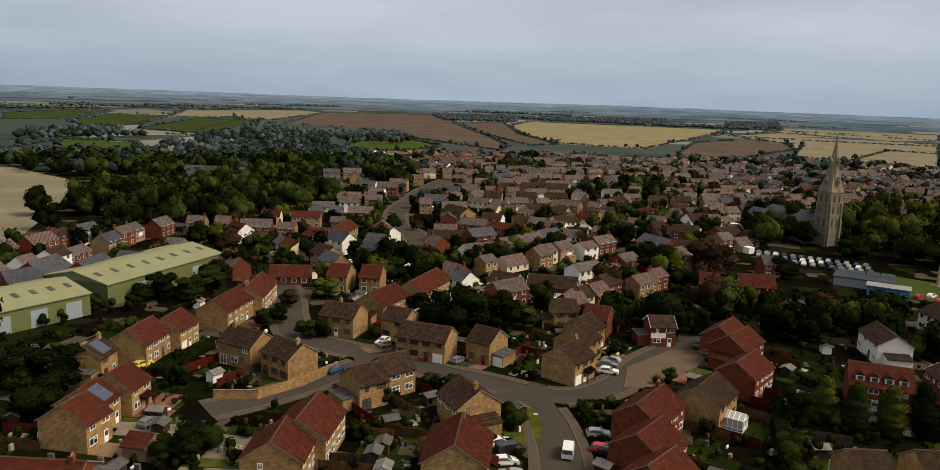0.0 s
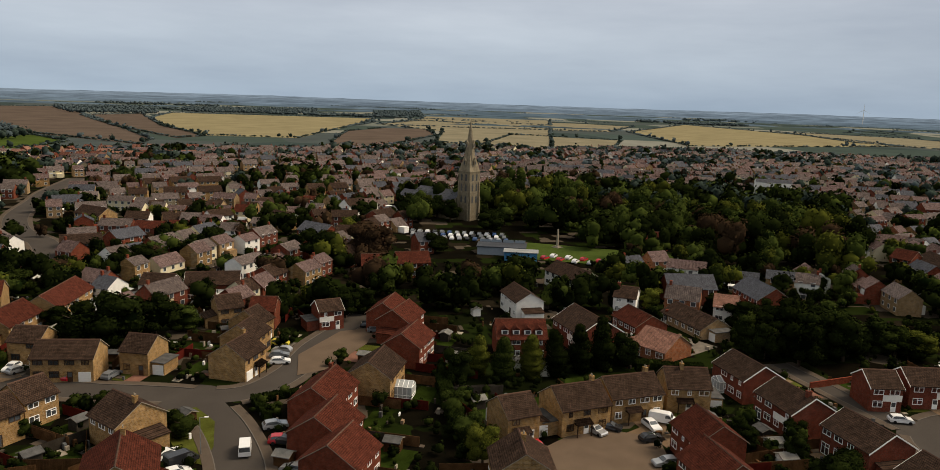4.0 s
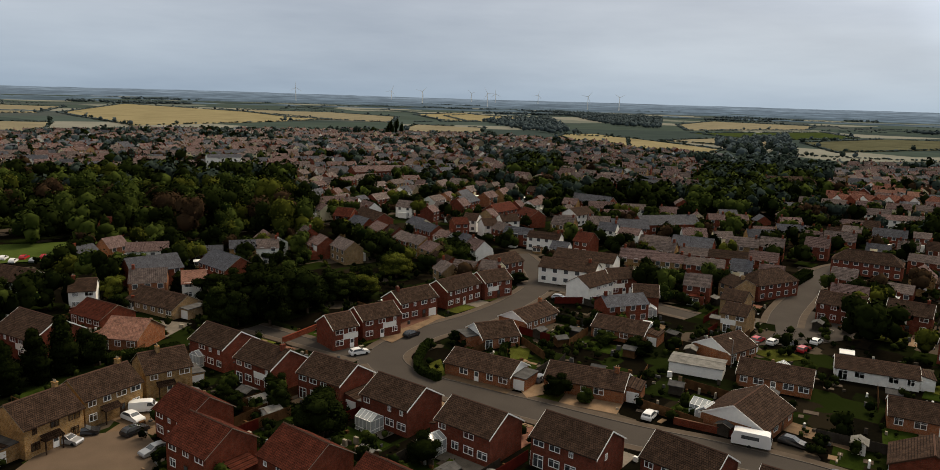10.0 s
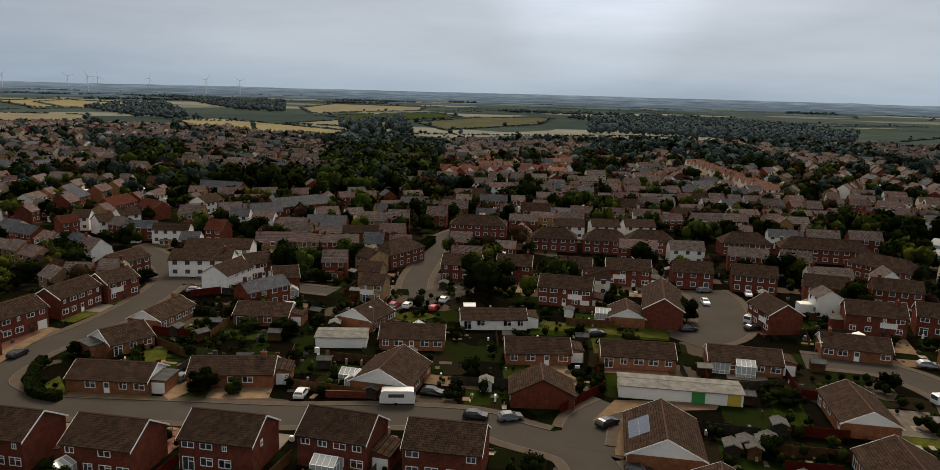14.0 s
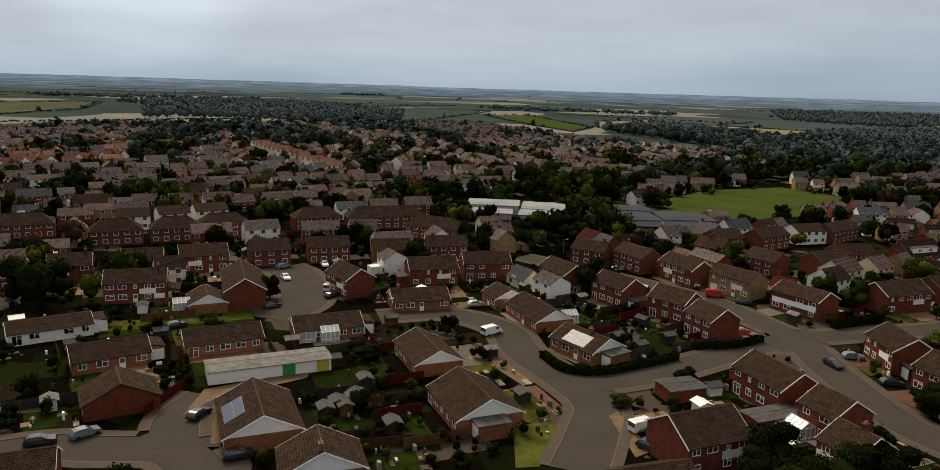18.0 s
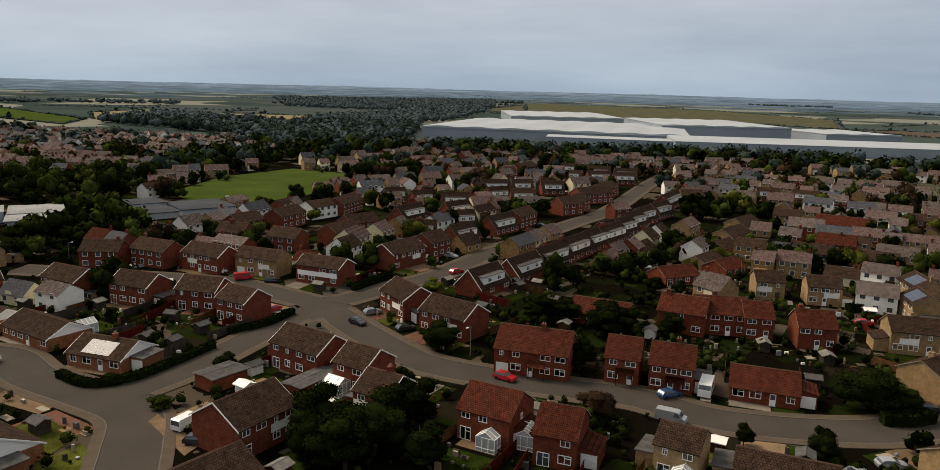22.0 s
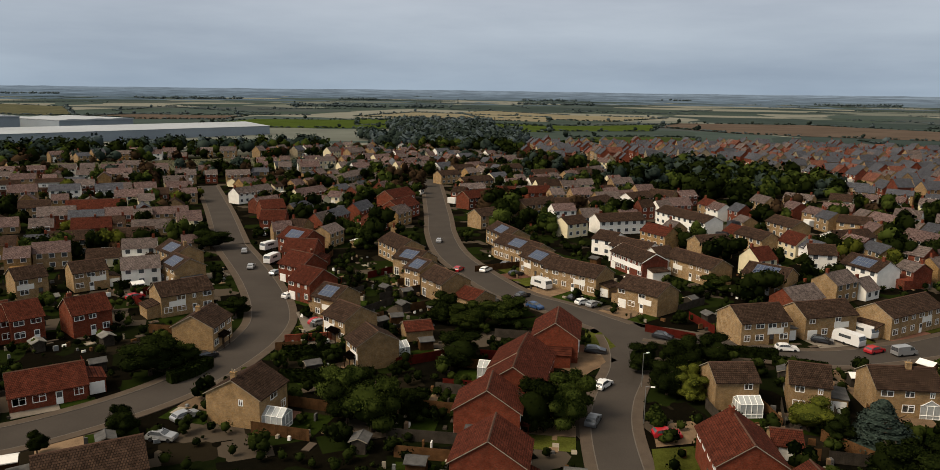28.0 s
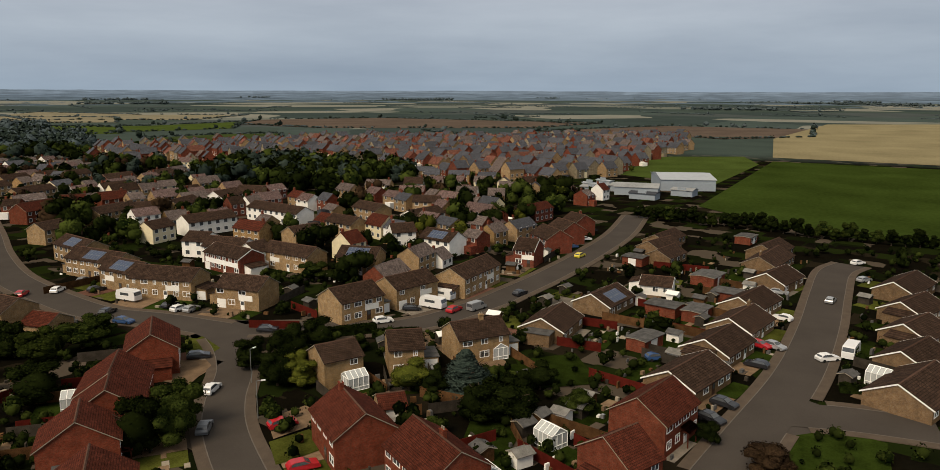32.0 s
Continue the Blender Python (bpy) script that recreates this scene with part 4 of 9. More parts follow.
def plot(ob, x, y, a, L, W, front, rng, gap, detail):
    """A paved drive in front and a lawn behind, with a board fence along one side of the back garden."""
    u, v = Vector((math.cos(a), math.sin(a))), Vector((-math.sin(a), math.cos(a))) * front
    c = Vector((x, y))
    def sheet(name, x0, x1, y0, y1, z, m, label):
        r = [c + u * x0 + v * y0, c + u * x1 + v * y0, c + u * x1 + v * y1, c + u * x0 + v * y1]
        mid = sum(r, Vector((0, 0))) / 4
        if min(road_gap(q) for q in r + [mid]) < 0.3:
            return None
        if (r[1] - r[0]).cross(r[2] - r[1]) < 0:
            r = r[::-1]
        return tagged(new(name, Build().prism([tuple(q) for q in r], 0, z).mesh(name, M[m])), label, name, kind="structure")
    d = 1.5
    while d < 11 and road_gap(c + v * (W / 2 + d + 0.5)) > 2.0:
        d += 0.5
    k = len(HOUSES) * 0.0007
    half = rng.uniform(-0.15, 0.4) * L
    sheet("driveway", -L / 2, half, W / 2 + 0.05, W / 2 + d, 0.05 + k % 0.02, rng.choice(("drive_tan", "drive_red", "drive_tan", "drive_grey")), "worn paved driveway in front of a house")
    sheet("lawn", half + 0.2, L / 2 + 0.8, W / 2 + 0.05, W / 2 + d, 0.04 + k % 0.02, rng.choice(("lawn", "verge")), "small mown front lawn")
    if math.hypot(x, y) < 190 and rng.random() < 0.55:
        sheet("patio", rng.uniform(-0.5, -0.2) * L, rng.uniform(0.1, 0.5) * L, -W / 2 - 0.05, -W / 2 - rng.uniform(2.0, 3.1), 0.06 + k % 0.02, rng.choice(("drive_tan", "drive_grey", "drive_red")), "pale paved patio behind a house")
    for s in (-1, 1):
        p = c + u * s * (L / 2 + rng.uniform(0.6, 1.4)) - v * (W / 2 - 1)
        q = p - v * rng.uniform(8, 12)
        if rng.random() < 0.85 and road_gap(q) > 1.5 and road_gap(p) > 1.5 and all(math.hypot(q.x - h[0], q.y - h[1]) > 6 for h in HOUSES):
            fence(p.x, p.y, q.x, q.y, rng.choice(("timber", "timber", "grey_timber", "red_fence")), 1.8)
    sheet("lawn", -L / 2 + 0.3, L / 2 - 0.3, -W / 2 - 3.2, -W / 2 - rng.uniform(7, 10), 0.04 + k % 0.02, "lawn", "back garden lawn")


def fence(x0, y0, x1, y1, kind="timber", high=1.8):
    """A close-boarded fence of posts and panels between two points."""
    a, b = Vector((x0, y0)), Vector((x1, y1))
    n = max(1, round((b - a).length / 1.83))
    step = (b - a) / n
    ang = math.degrees(math.atan2(step.y, step.x))
    w = round(step.length, 2)
    def boards():
        ring = []
        for i in range(n * 6):
            x0, x1, o = i * w / 6, (i + 1) * w / 6, -0.05 if i % 6 == 0 else -0.015 * (1 + i % 2)
            ring += [(x0 + 0.01, o), (x1 - 0.01, o)]
        ring += [(n * w, 0.02), (0.0, 0.02)]
        return Build().prism(ring, 0, high).mesh("fence", M[kind])
    ob = new("fence", boards())
    ob.matrix_basis = at(x0, y0, 0, ang)
    return tagged(ob, {"timber": "brown close-boarded timber garden fence", "red_fence": "dark red stained timber garden fence", "grey_timber": "weathered grey timber garden fence"}[kind], "fence")


# ---- trees ----
def ico(level):
    bm = bmesh.new()
    bmesh.ops.create_icosphere(bm, subdivisions=level, radius=1.0)
    out = np.array([v.co[:] for v in bm.verts]), np.array([[v.index for v in f.verts] for f in bm.faces])
    bm.free()
    return out


BALL = {1: ico(1), 2: ico(2)}


def leaf_plates(rs, p, d, way, s):
    """Leaf clumps at p, facing roughly along d, shaded along way: corners, their normals and no triangles."""
    n = len(p)
    nd = d + rs.normal(0, 0.4, (n, 3))
    nd /= np.linalg.norm(nd, axis=1)[:, None] + 1e-6
    u = np.cross(nd, rs.normal(0, 1, (n, 3)))
    u /= np.linalg.norm(u, axis=1)[:, None] + 1e-6
    v = np.cross(nd, u) * s * 0.8
    u = u * s
    way = way + rs.normal(0, 0.22, (n, 3))
    way /= np.linalg.norm(way, axis=1)[:, None] + 1e-6
    return np.stack((p - u, p - v, p + u, p + v), 1).reshape(-1, 3), np.repeat(way, 4, 0), None


def leaf_core(rs, c, k, level):
    """The dense inside of a crown: an uneven lump."""
    v, f = BALL[level]
    return c + v * k * rs.uniform(0.82, 1.12, (len(v), 1)), v / k / np.linalg.norm(v / k, axis=1)[:, None], f


def leaf_mesh(name, sheets, m):
    """Plates and lumps gathered into one mesh with soft normals."""
    quads, tris = [q for q in sheets if q[2] is None], [q for q in sheets if q[2] is not None]
    v = np.concatenate([q[0] for q in quads + tris]).astype(np.float32)
    w = np.concatenate([q[1] for q in quads + tris]).astype(np.float32)
    nq = sum(len(q[0]) for q in quads)
    base, tri = nq, []
    for q in tris:
        tri.append(q[2] + base)
        base += len(q[0])
    loops = np.concatenate([np.arange(nq)] + [t.ravel() for t in tri]).astype(np.int32)
    nt = (len(loops) - nq) // 3
    start = np.concatenate((np.arange(0, nq, 4), nq + 3 * np.arange(nt))).astype(np.int32)
    me = bpy.data.meshes.new(name)
    me.vertices.add(len(v))
    me.loops.add(len(loops))
    me.polygons.add(len(start))
    me.vertices.foreach_set("co", v.ravel())
    me.loops.foreach_set("vertex_index", loops)
    me.polygons.foreach_set("loop_start", start)
    me.polygons.foreach_set("use_smooth", np.ones(len(start), dtype=bool))
    me.materials.append(m)
    me.update(calc_edges=True)
    me.attributes.new("custom_normal", "FLOAT_VECTOR", "POINT").data.foreach_set("vector", w.ravel())
    return me


def crown_mesh(kind, seed, shape="round", leaves=2300):
    """Leaf clumps strewn over several lobes of a crown one metre high and about one wide, with gaps."""
    rng = random.Random(seed)
    lobes = []
    if shape == "tall":
        for k in range(9):
            z = 0.08 + 0.88 * k / 8
            r = 0.3 * (1 - abs(z - 0.4) * 1.25) + 0.05
            lobes.append((rng.uniform(-0.07, 0.07), rng.uniform(-0.07, 0.07), z, max(r, 0.07), 0.13))
    elif shape == "cone":
        for k in range(9):
            z = 0.05 + 0.9 * k / 8
            lobes.append((rng.uniform(-0.04, 0.04), rng.uniform(-0.04, 0.04), z, 0.42 * (1 - z) + 0.05, 0.09))
    else:
        for k in range(17):
            a, d = rng.uniform(0, 6.28), rng.uniform(0.1, 0.37)
            z = rng.uniform(0.2, 0.8)
            d *= 1.0 - abs(z - 0.42)
            lobes.append((d * math.cos(a), d * math.sin(a), z, rng.uniform(0.11, 0.21), rng.uniform(0.1, 0.17)))
        lobes.append((0, 0, 0.45, 0.34, 0.34))
    rs = np.random.RandomState(seed)
    per = leaves // len(lobes)
    size = math.sqrt(2300 / leaves)
    sheets = []
    for cx, cy, cz, r, h in lobes:
        c, k = np.array((cx, cy, cz)), np.array((r, r, h))
        d = rs.normal(0, 1, (per, 3))
        d /= np.linalg.norm(d, axis=1)[:, None]
        d[:, 2] = np.where(d[:, 2] < -0.5, -d[:, 2], d[:, 2])
        p = c + d * k * rs.uniform(0.8, 1.08, (per, 1))
        out = p - (0, 0, 0.4)
        out /= np.linalg.norm(out, axis=1)[:, None] + 1e-6
        sheets.append(leaf_plates(rs, p, d, d * 0.7 + out * 0.5, rs.uniform(0.016, 0.034, (per, 1)) * size))
        sheets.append(leaf_core(rs, c, k * 0.84, 2))
    return leaf_mesh("crown", sheets, LEAF[kind])


def trunk_mesh(seed):
    rng = random.Random(seed)
    b = Build()
    def limb(p, q, r0, r1):
        d = (q - p).normalized()
        a = d.orthogonal().normalized()
        c = d.cross(a)
        ring = [(math.cos(i * 1.2566), math.sin(i * 1.2566)) for i in range(5)]
        b.add([p + (a * x + c * y) * r0 for x, y in ring] + [q + (a * x + c * y) * r1 for x, y in ring], [(i, (i + 1) % 5, 5 + (i + 1) % 5, 5 + i) for i in range(5)])
    top = Vector((0.02, 0.01, 0.62))
    limb(Vector((0, 0, -0.03)), Vector((0.01, 0, 0.3)), 0.035, 0.026)
    limb(Vector((0.01, 0, 0.3)), top, 0.026, 0.012)
    for _ in range(6):
        a, z = rng.uniform(0, 6.28), rng.uniform(0.22, 0.5)
        limb(Vector((0.01, 0, z)), Vector((0.28 * math.cos(a), 0.28 * math.sin(a), z + rng.uniform(0.12, 0.3))), 0.014, 0.005)
    return b.mesh("trunk", M["bark"])


TREES = [0]
LATER = []


def tree(kind, x, y, high, wide=0.0, shape="round"):
    TREES[0] += 1
    k = TREES[0] % 4
    wide = wide or high
    ob = new("tree", cached(("trunk", k), lambda: trunk_mesh(k)))
    ob.matrix_basis = Matrix.LocRotScale((x, y, lift(x, y)), Euler((0, 0, TREES[0] * 2.4)), (wide, wide, high))
    words = {"round": "broad leafy tree", "tall": "tall narrow columnar tree", "cone": "conical evergreen tree"}[shape]
    tagged(ob, LEAF_WORDS[kind] + " " + words + " in full leaf", "tree", group="trees of the town")
    leaves = 5600 if math.hypot(x, y) < 150 else 3000 if math.hypot(x, y) < 320 else 1500
    child("crown", cached(("crown", kind, k, shape, leaves), lambda: crown_mesh(kind, k * 17 + 3, shape, leaves)), ob)
    return ob


def wood(kinds, corners, gap, high, seed=1):
    """Trees scattered over an outline."""
    rng = random.Random(seed)
    xs, ys = [c[0] for c in corners], [c[1] for c in corners]
    n = int((max(xs) - min(xs)) * (max(ys) - min(ys)) / gap / gap)
    for _ in range(n):
        x, y = rng.uniform(min(xs), max(xs)), rng.uniform(min(ys), max(ys))
        inside = False
        for (ax, ay), (bx, by) in zip(corners, corners[1:] + corners[:1]):
            if (ay > y) != (by > y) and x < (bx - ax) * (y - ay) / (by - ay) + ax:
                inside = not inside
        if inside and road_gap(Vector((x, y))) > 3:
            h = high * rng.uniform(0.65, 1.15)
            if math.hypot(x, y) > 230:
                LATER.append((x, y, h * 1.1, h * rng.uniform(0.85, 1.15), rng.choice(kinds)))
            else:
                tree(rng.choice(kinds), x, y, h, h * rng.uniform(0.8, 1.15))


# ---- vehicles ----
def profile_mesh(name, outline, half, inset, m, slot_mat=None):
    """A body from a side outline (x, z), narrowed above the waist."""
    b = Build()
    n = len(outline)
    zmax = max(p[1] for p in outline)
    wide = [half - inset * max(0.0, (p[1] - 0.85) / max(0.3, zmax - 0.85)) for p in outline]
    b.add([(p[0], -w, p[1]) for p, w in zip(outline, wide)] + [(p[0], w, p[1]) for p, w in zip(outline, wide)],
          [tuple(range(n)), tuple(range(2 * n - 1, n - 1, -1))] + [(i, n + i, n + (i + 1) % n, (i + 1) % n) for i in range(n)])
    return b.mesh(name, m)


SHAPES = {
    "car": ([(-2.1, 0.3), (-2.15, 0.75), (-2.0, 0.98), (-1.65, 1.32), (-1.2, 1.45), (0.1, 1.45), (0.95, 1.0), (1.95, 0.82), (2.12, 0.6), (2.1, 0.3)], 0.88, 0.2,
            [(-1.72, 1.0), (-1.5, 1.3), (-1.1, 1.4), (0.05, 1.4), (0.72, 1.02)]),
    "van": ([(-2.4, 0.35), (-2.45, 1.0), (-2.4, 1.9), (-2.2, 2.0), (0.9, 2.0), (1.3, 1.85), (1.75, 1.2), (2.3, 1.02), (2.45, 0.7), (2.4, 0.35)], 0.95, 0.12,
            [(0.5, 1.2), (0.55, 1.75), (1.18, 1.75), (1.6, 1.22)]),
    "caravan": ([(-3.0, 0.45), (-3.0, 1.6), (-2.7, 2.55), (-2.2, 2.65), (2.4, 2.65), (2.8, 2.5), (3.1, 1.5), (3.0, 0.45)], 1.1, 0.05,
                [(-1.5, 1.5), (-1.5, 2.1), (1.2, 2.1), (1.2, 1.5)]),
}


def wheel_mesh():
    ring = [(0.31 * math.cos(i * 0.5236), 0.31 * math.sin(i * 0.5236)) for i in range(12)]
    b = Build()
    b.add([(x, -0.1, z) for x, z in ring] + [(x, 0.1, z) for x, z in ring], [tuple(range(12)), tuple(range(23, 11, -1))] + [(i, 12 + i, 12 + (i + 1) % 12, (i + 1) % 12) for i in range(12)])
    return b.mesh("tyre", M["tyre"])


def rim_mesh():
    ring = [(0.19 * math.cos(i * 0.5236), 0.19 * math.sin(i * 0.5236)) for i in range(12)]
    b = Build()
    b.add([(x, -0.115, z) for x, z in ring] + [(x, 0.115, z) for x, z in ring], [tuple(range(12)), tuple(range(23, 11, -1))])
    return b.mesh("rim", M["rim"])


def vehicle(kind, colour, x, y, ang):
    outline, half, inset, glass = SHAPES[kind]
    ob = new(kind, cached((kind, colour), lambda: profile_mesh("body", outline, half, inset, CAR[colour])))
    ob.matrix_basis = at(x, y, 0.06, ang)
    words = {"car": "parked hatchback car", "van": "panel van", "caravan": "touring caravan"}[kind]
    tagged(ob, colour + " " + words + " on the estate", kind, group=kind + "s")
    z = 2.65 if kind == "caravan" else 2.0 if kind == "van" else 1.45
    def glazing(side):
        g = Build()
        ws = [half + 0.006 - inset * max(0.0, (p[1] - 0.85) / (z - 0.85)) for p in glass]
        n = len(glass)
        g.add([(p[0], side * w, p[1]) for p, w in zip(glass, ws)], [tuple(range(n)) if side > 0 else tuple(range(n - 1, -1, -1))])
        return g.mesh("side_window", M["glass"])
    for side in (-1, 1):
        child("side_window", cached((kind, "glazing", side), lambda: glazing(side)), ob)
    def screen(i, j, name):
        (x0, z0), (x1, z1) = outline[i], outline[j]
        dx, dz = x1 - x0, z1 - z0
        s = math.hypot(dx, dz)
        nx, nz = -dz / s * 0.008, dx / s * 0.008
        g = Build()
        pts = []
        for q in (0.12, 0.9):
            xx, zz = x0 + dx * q + nx, z0 + dz * q + nz
            w = half - inset * max(0.0, (zz - 0.85) / (z - 0.85)) - 0.08
            pts += [(xx, -w, zz), (xx, w, zz)]
        g.add(pts, [(0, 1, 3, 2)])
        return g.mesh(name, M["glass"])
    i, j = {"car": (5, 6), "van": (5, 6), "caravan": (5, 6)}[kind]
    child("windscreen", cached((kind, "front"), lambda: screen(i, j, "windscreen")), ob)
    i, j = {"car": (2, 3), "van": (1, 2), "caravan": (1, 2)}[kind]
    child("rear_window", cached((kind, "rear"), lambda: screen(i, j, "rear_window")), ob)
    for wx in ((-1.3, 1.35) if kind == "car" else (-1.45, 1.5) if kind == "van" else (-0.2,)):
        for wy in (-half + 0.09, half - 0.09):
            child("wheel", cached("wheel", wheel_mesh), ob, pose(wx, wy, 0.3))
    return ob


# ---- estate ----
house("rr", -61.7, 111.4, 80, 6.2, 8.6)
house("rrs", -62.9, 117.8, 88, 6.2, 8.1)
house("rr", -61.3, 125.3, 85, 6.3, 8.6)
house("sts", -73.4, 140.0, 87, 6.2, 7.0, 1)
house("rr", -68.8, 151.0, 84, 10.5, 8.6, 1)
house("rr", -65.3, 159.4, 84, 8.3, 8.1, 1)
house("rr", -59.2, 179.4, 82, 17.8, 8.1, 1)
house("rr", -56.6, 192.3, 92, 16.9, 8.1, 1)
house("st", -46.1, 150.8, 152, 9.0, 7.6, 1)
house("st", -35.7, 144.6, 142, 8.4, 7.6)
house("rr", -27.1, 102.7, 89, 8.4, 9.2)
house("rr", -24.7, 111.8, 84, 10.9, 9.2)
house("br", -58.5, 97.0, 178, 12.0, 8.0)
house("g", -49.8, 108.7, 170, 4, 5.0)
house("st", -29.6, 173.0, 161, 9.0, 7.6, 1)
house("st", -15.8, 171.2, 152, 6.7, 7.0, 1)
house("st", -8.7, 158.5, 160, 11.5, 7.6, 1)
house("st", 4.6, 157.6, 146, 6.2, 7.6, 1)
house("st", -18.8, 132.0, 38, 6.2, 7.6)
house("st", -14.3, 138.5, 39, 6.2, 7.6)
house("st", 0.8, 124.1, 118, 8.1, 8.6)
house("rr", -0.7, 104.9, 85, 11.4, 9.7)
house("rb", 24.2, 208.9, 167, 13.9, 8.6, 1)
house("wh", 10.9, 212.1, 152, 8.5, 7.6, 1)
house("rr", -37.3, 213.3, 171, 6.2, 8.6, 1)
house("rr", -28.0, 213.2, 174, 6.2, 8.6, 1)
house("rr", -22.1, 187.3, 65, 12.8, 8.6, 1)
house("rr", -12.7, 203.4, 70, 20.1, 8.6, 1)
house("br", -53.8, 220.6, 5, 12.1, 9.0, 1)
house("rs", -118.8, 192.3, 53, 8.7, 9.7, 1)
house("rs", -120.3, 205.9, 84, 12.1, 9.7, 0)
house("rs", -108.4, 209.1, 87, 13.0, 9.7, 0)
house("st", 21.3, 148.2, 51, 8.0, 8.1)
house("st", 24.8, 160.1, 57, 8.0, 8.1, 1)
house("st", 27.6, 169.7, 52, 6.2, 8.1, 1)
house("st", 24.3, 183.8, 6, 6.2, 7.6, 1)
house("rr", 32.4, 178.9, 157, 6.2, 7.6, 1)
house("rr", 60.1, 167.9, 54, 10.7, 8.1, 1)
house("rr", 60.7, 161.1, 48, 10.4, 8.1, 1)
house("rr", 56.3, 144.0, 50, 10.6, 8.1, 1)
house("st", 44.1, 129.7, 54, 10.0, 8.6)
house("rr", 31.9, 121.8, 54, 11.7, 8.6)
house("rr", 28.8, 108.7, 52, 8.9, 9.2)
house("rr", 28.2, 98.5, 49, 8.5, 9.2)
house("rb", 46.3, 173.4, 3, 6.2, 6.5, 1)
house("st", 59.5, 103.5, 180, 6.2, 7.6)
house("st", 71.5, 103.1, 177, 9.4, 8.6)
house("st", 83.3, 103.8, 174, 10.6, 8.1)
house("st", 95.9, 102.9, 154, 7.9, 8.1)
house("st", 51.5, 86.6, 69, 8.2, 8.6)
house("rr", 81.0, 139.8, 159, 10.9, 9.7, 1)
house("rb", 99.0, 139.6, 84, 13.3, 10.8, 1)
house("br", 118.8, 145.1, 84, 10.9, 9.0, 1)
house("pk", 111.2, 127.4, 104, 9.0, 10.0, 1)
house("bb1", 132.9, 140.6, 84, 17.0, 9.0, 1)
house("wh", 97.4, 167.7, 81, 12.4, 7.6, 1)
house("wh", 124.9, 184.8, 92, 18.2, 8.6, 1)
house("rs", 150.3, 163.2, 156, 13.9, 9.7, 1)
house("rs", 163.9, 148.5, 71, 14.8, 9.7, 1)
house("pw", 145.8, 143.4, 134, 6.2, 7.0, 1)
house("wh", 125.8, 159.8, 134, 6.2, 7.6, 1)
house("rb", 112.0, 102.9, 79, 10.5, 8.6, 1)
house("rb", 107.9, 87.9, 78, 10.6, 8.6)
house("rb", 107.3, 73.0, 79, 10.4, 8.6)
house("rb", 104.0, 57.6, 76, 10.5, 8.6)
house("rb", 100.9, 42.1, 76, 10.5, 8.6)
house("rb", 102.2, 26.6, 76, 11.0, 8.6)
house("rb", 102.7, 10.5, 71, 10.4, 8.6)
house("rb", 99.0, -4.5, 77, 10.8, 8.6)
house("rr", 84.1, 83.8, 75, 8.6, 8.6)
house("rr", 77.1, 73.8, 78, 9.5, 8.6)
house("rr", 79.4, 59.0, 75, 9.5, 9.2)
house("rr", 77.5, 44.6, 76, 7.9, 9.2)
house("rb", 131.8, 89.2, 153, 6.2, 7.6, 1)
house("rb", 142.1, 86.3, 153, 9.9, 7.6, 1)
house("rb", 159.0, 86.0, 157, 11.5, 7.6, 1)
house("rb", 175.6, 81.8, 164, 13.4, 7.6, 1)
house("rb", 187.5, 76.2, 152, 9.7, 7.6, 1)
house("rb", 209.5, 81.8, 160, 12.7, 7.6, 1)
house("wht", 213.0, 60.9, 91, 17.2, 8.6, 1)
house("wht", 228.7, 60.1, 88, 19.4, 8.6, 0)
house("wh", 198.1, 50.6, 160, 12.1, 7.6, 1)
house("rb", 209.4, 45.4, 132, 8.3, 7.6, 1)
house("rb", 193.5, 34.6, 105, 6.5, 7.6, 1)
house("bb", 217.5, 13.6, 43, 6.8, 7.0, 1)
house("bb", 201.0, 12.4, 77, 6.2, 7.0, 1)
house("bb", 187.1, 10.8, 77, 6.2, 7.0, 1)
house("rbh", 228.1, 6.3, 144, 17.2, 8.6, 0)
house("bw", 130.1, 53.0, 83, 14.3, 8.0)
house("bw", 132.8, 33.2, 91, 14.9, 8.0)
house("bw", 167.3, 57.5, 164, 13.4, 8.0, 1)
house("bw", 150.1, 59.9, 137, 9.0, 9.0, 1)
house("bw", 168.3, 34.6, 83, 12.3, 8.0, 1)
house("bw", 166.7, 11.7, 151, 10.1, 9.0, 1)
house("gb", 153.0, 15.7, 89, 10.3, 6.0, 1)
house("bw", 152.6, 0.8, 86, 13.4, 8.0, 1)
house("bw", 130.7, 4.5, 162, 13.1, 11.0)
house("bww", 165.9, -17.5, 90, 14.8, 7.0, 1)
house("bw", 144.1, -24.4, 87, 13.1, 8.0)
house("bw", 141.9, -44.4, 81, 14.6, 8.0)
house("bw", 138.8, -65.2, 76, 13.8, 8.0, 1)
house("gb", 125.1, -47.4, 78, 21.4, 6.0)
house("bwr", 123.4, -22.0, 174, 7.8, 11.0)
house("bws", 104.1, -37.6, 166, 14.4, 11.0)
house("bw", 86.4, -39.6, 161, 8.0, 11.0)
house("bw", 114.0, -74.5, 166, 13.9, 9.0)
house("bw", 91.1, -68.6, 166, 14.2, 11.0)
house("bw", 122.8, -110.2, 166, 15.9, 9.0, 1)
house("bws", 101.7, -104.7, 180, 12.1, 9.0)
house("bw", 137.5, -111.8, 166, 7.9, 8.0, 1)
house("bw", 146.4, -92.8, 70, 13.6, 8.0, 1)
house("rb", 142.3, -136.0, 171, 12.2, 8.1, 1)
house("rb", 124.3, -137.9, 177, 10.8, 8.1, 1)
house("rb", 108.3, -140.2, 4, 9.9, 8.1, 1)
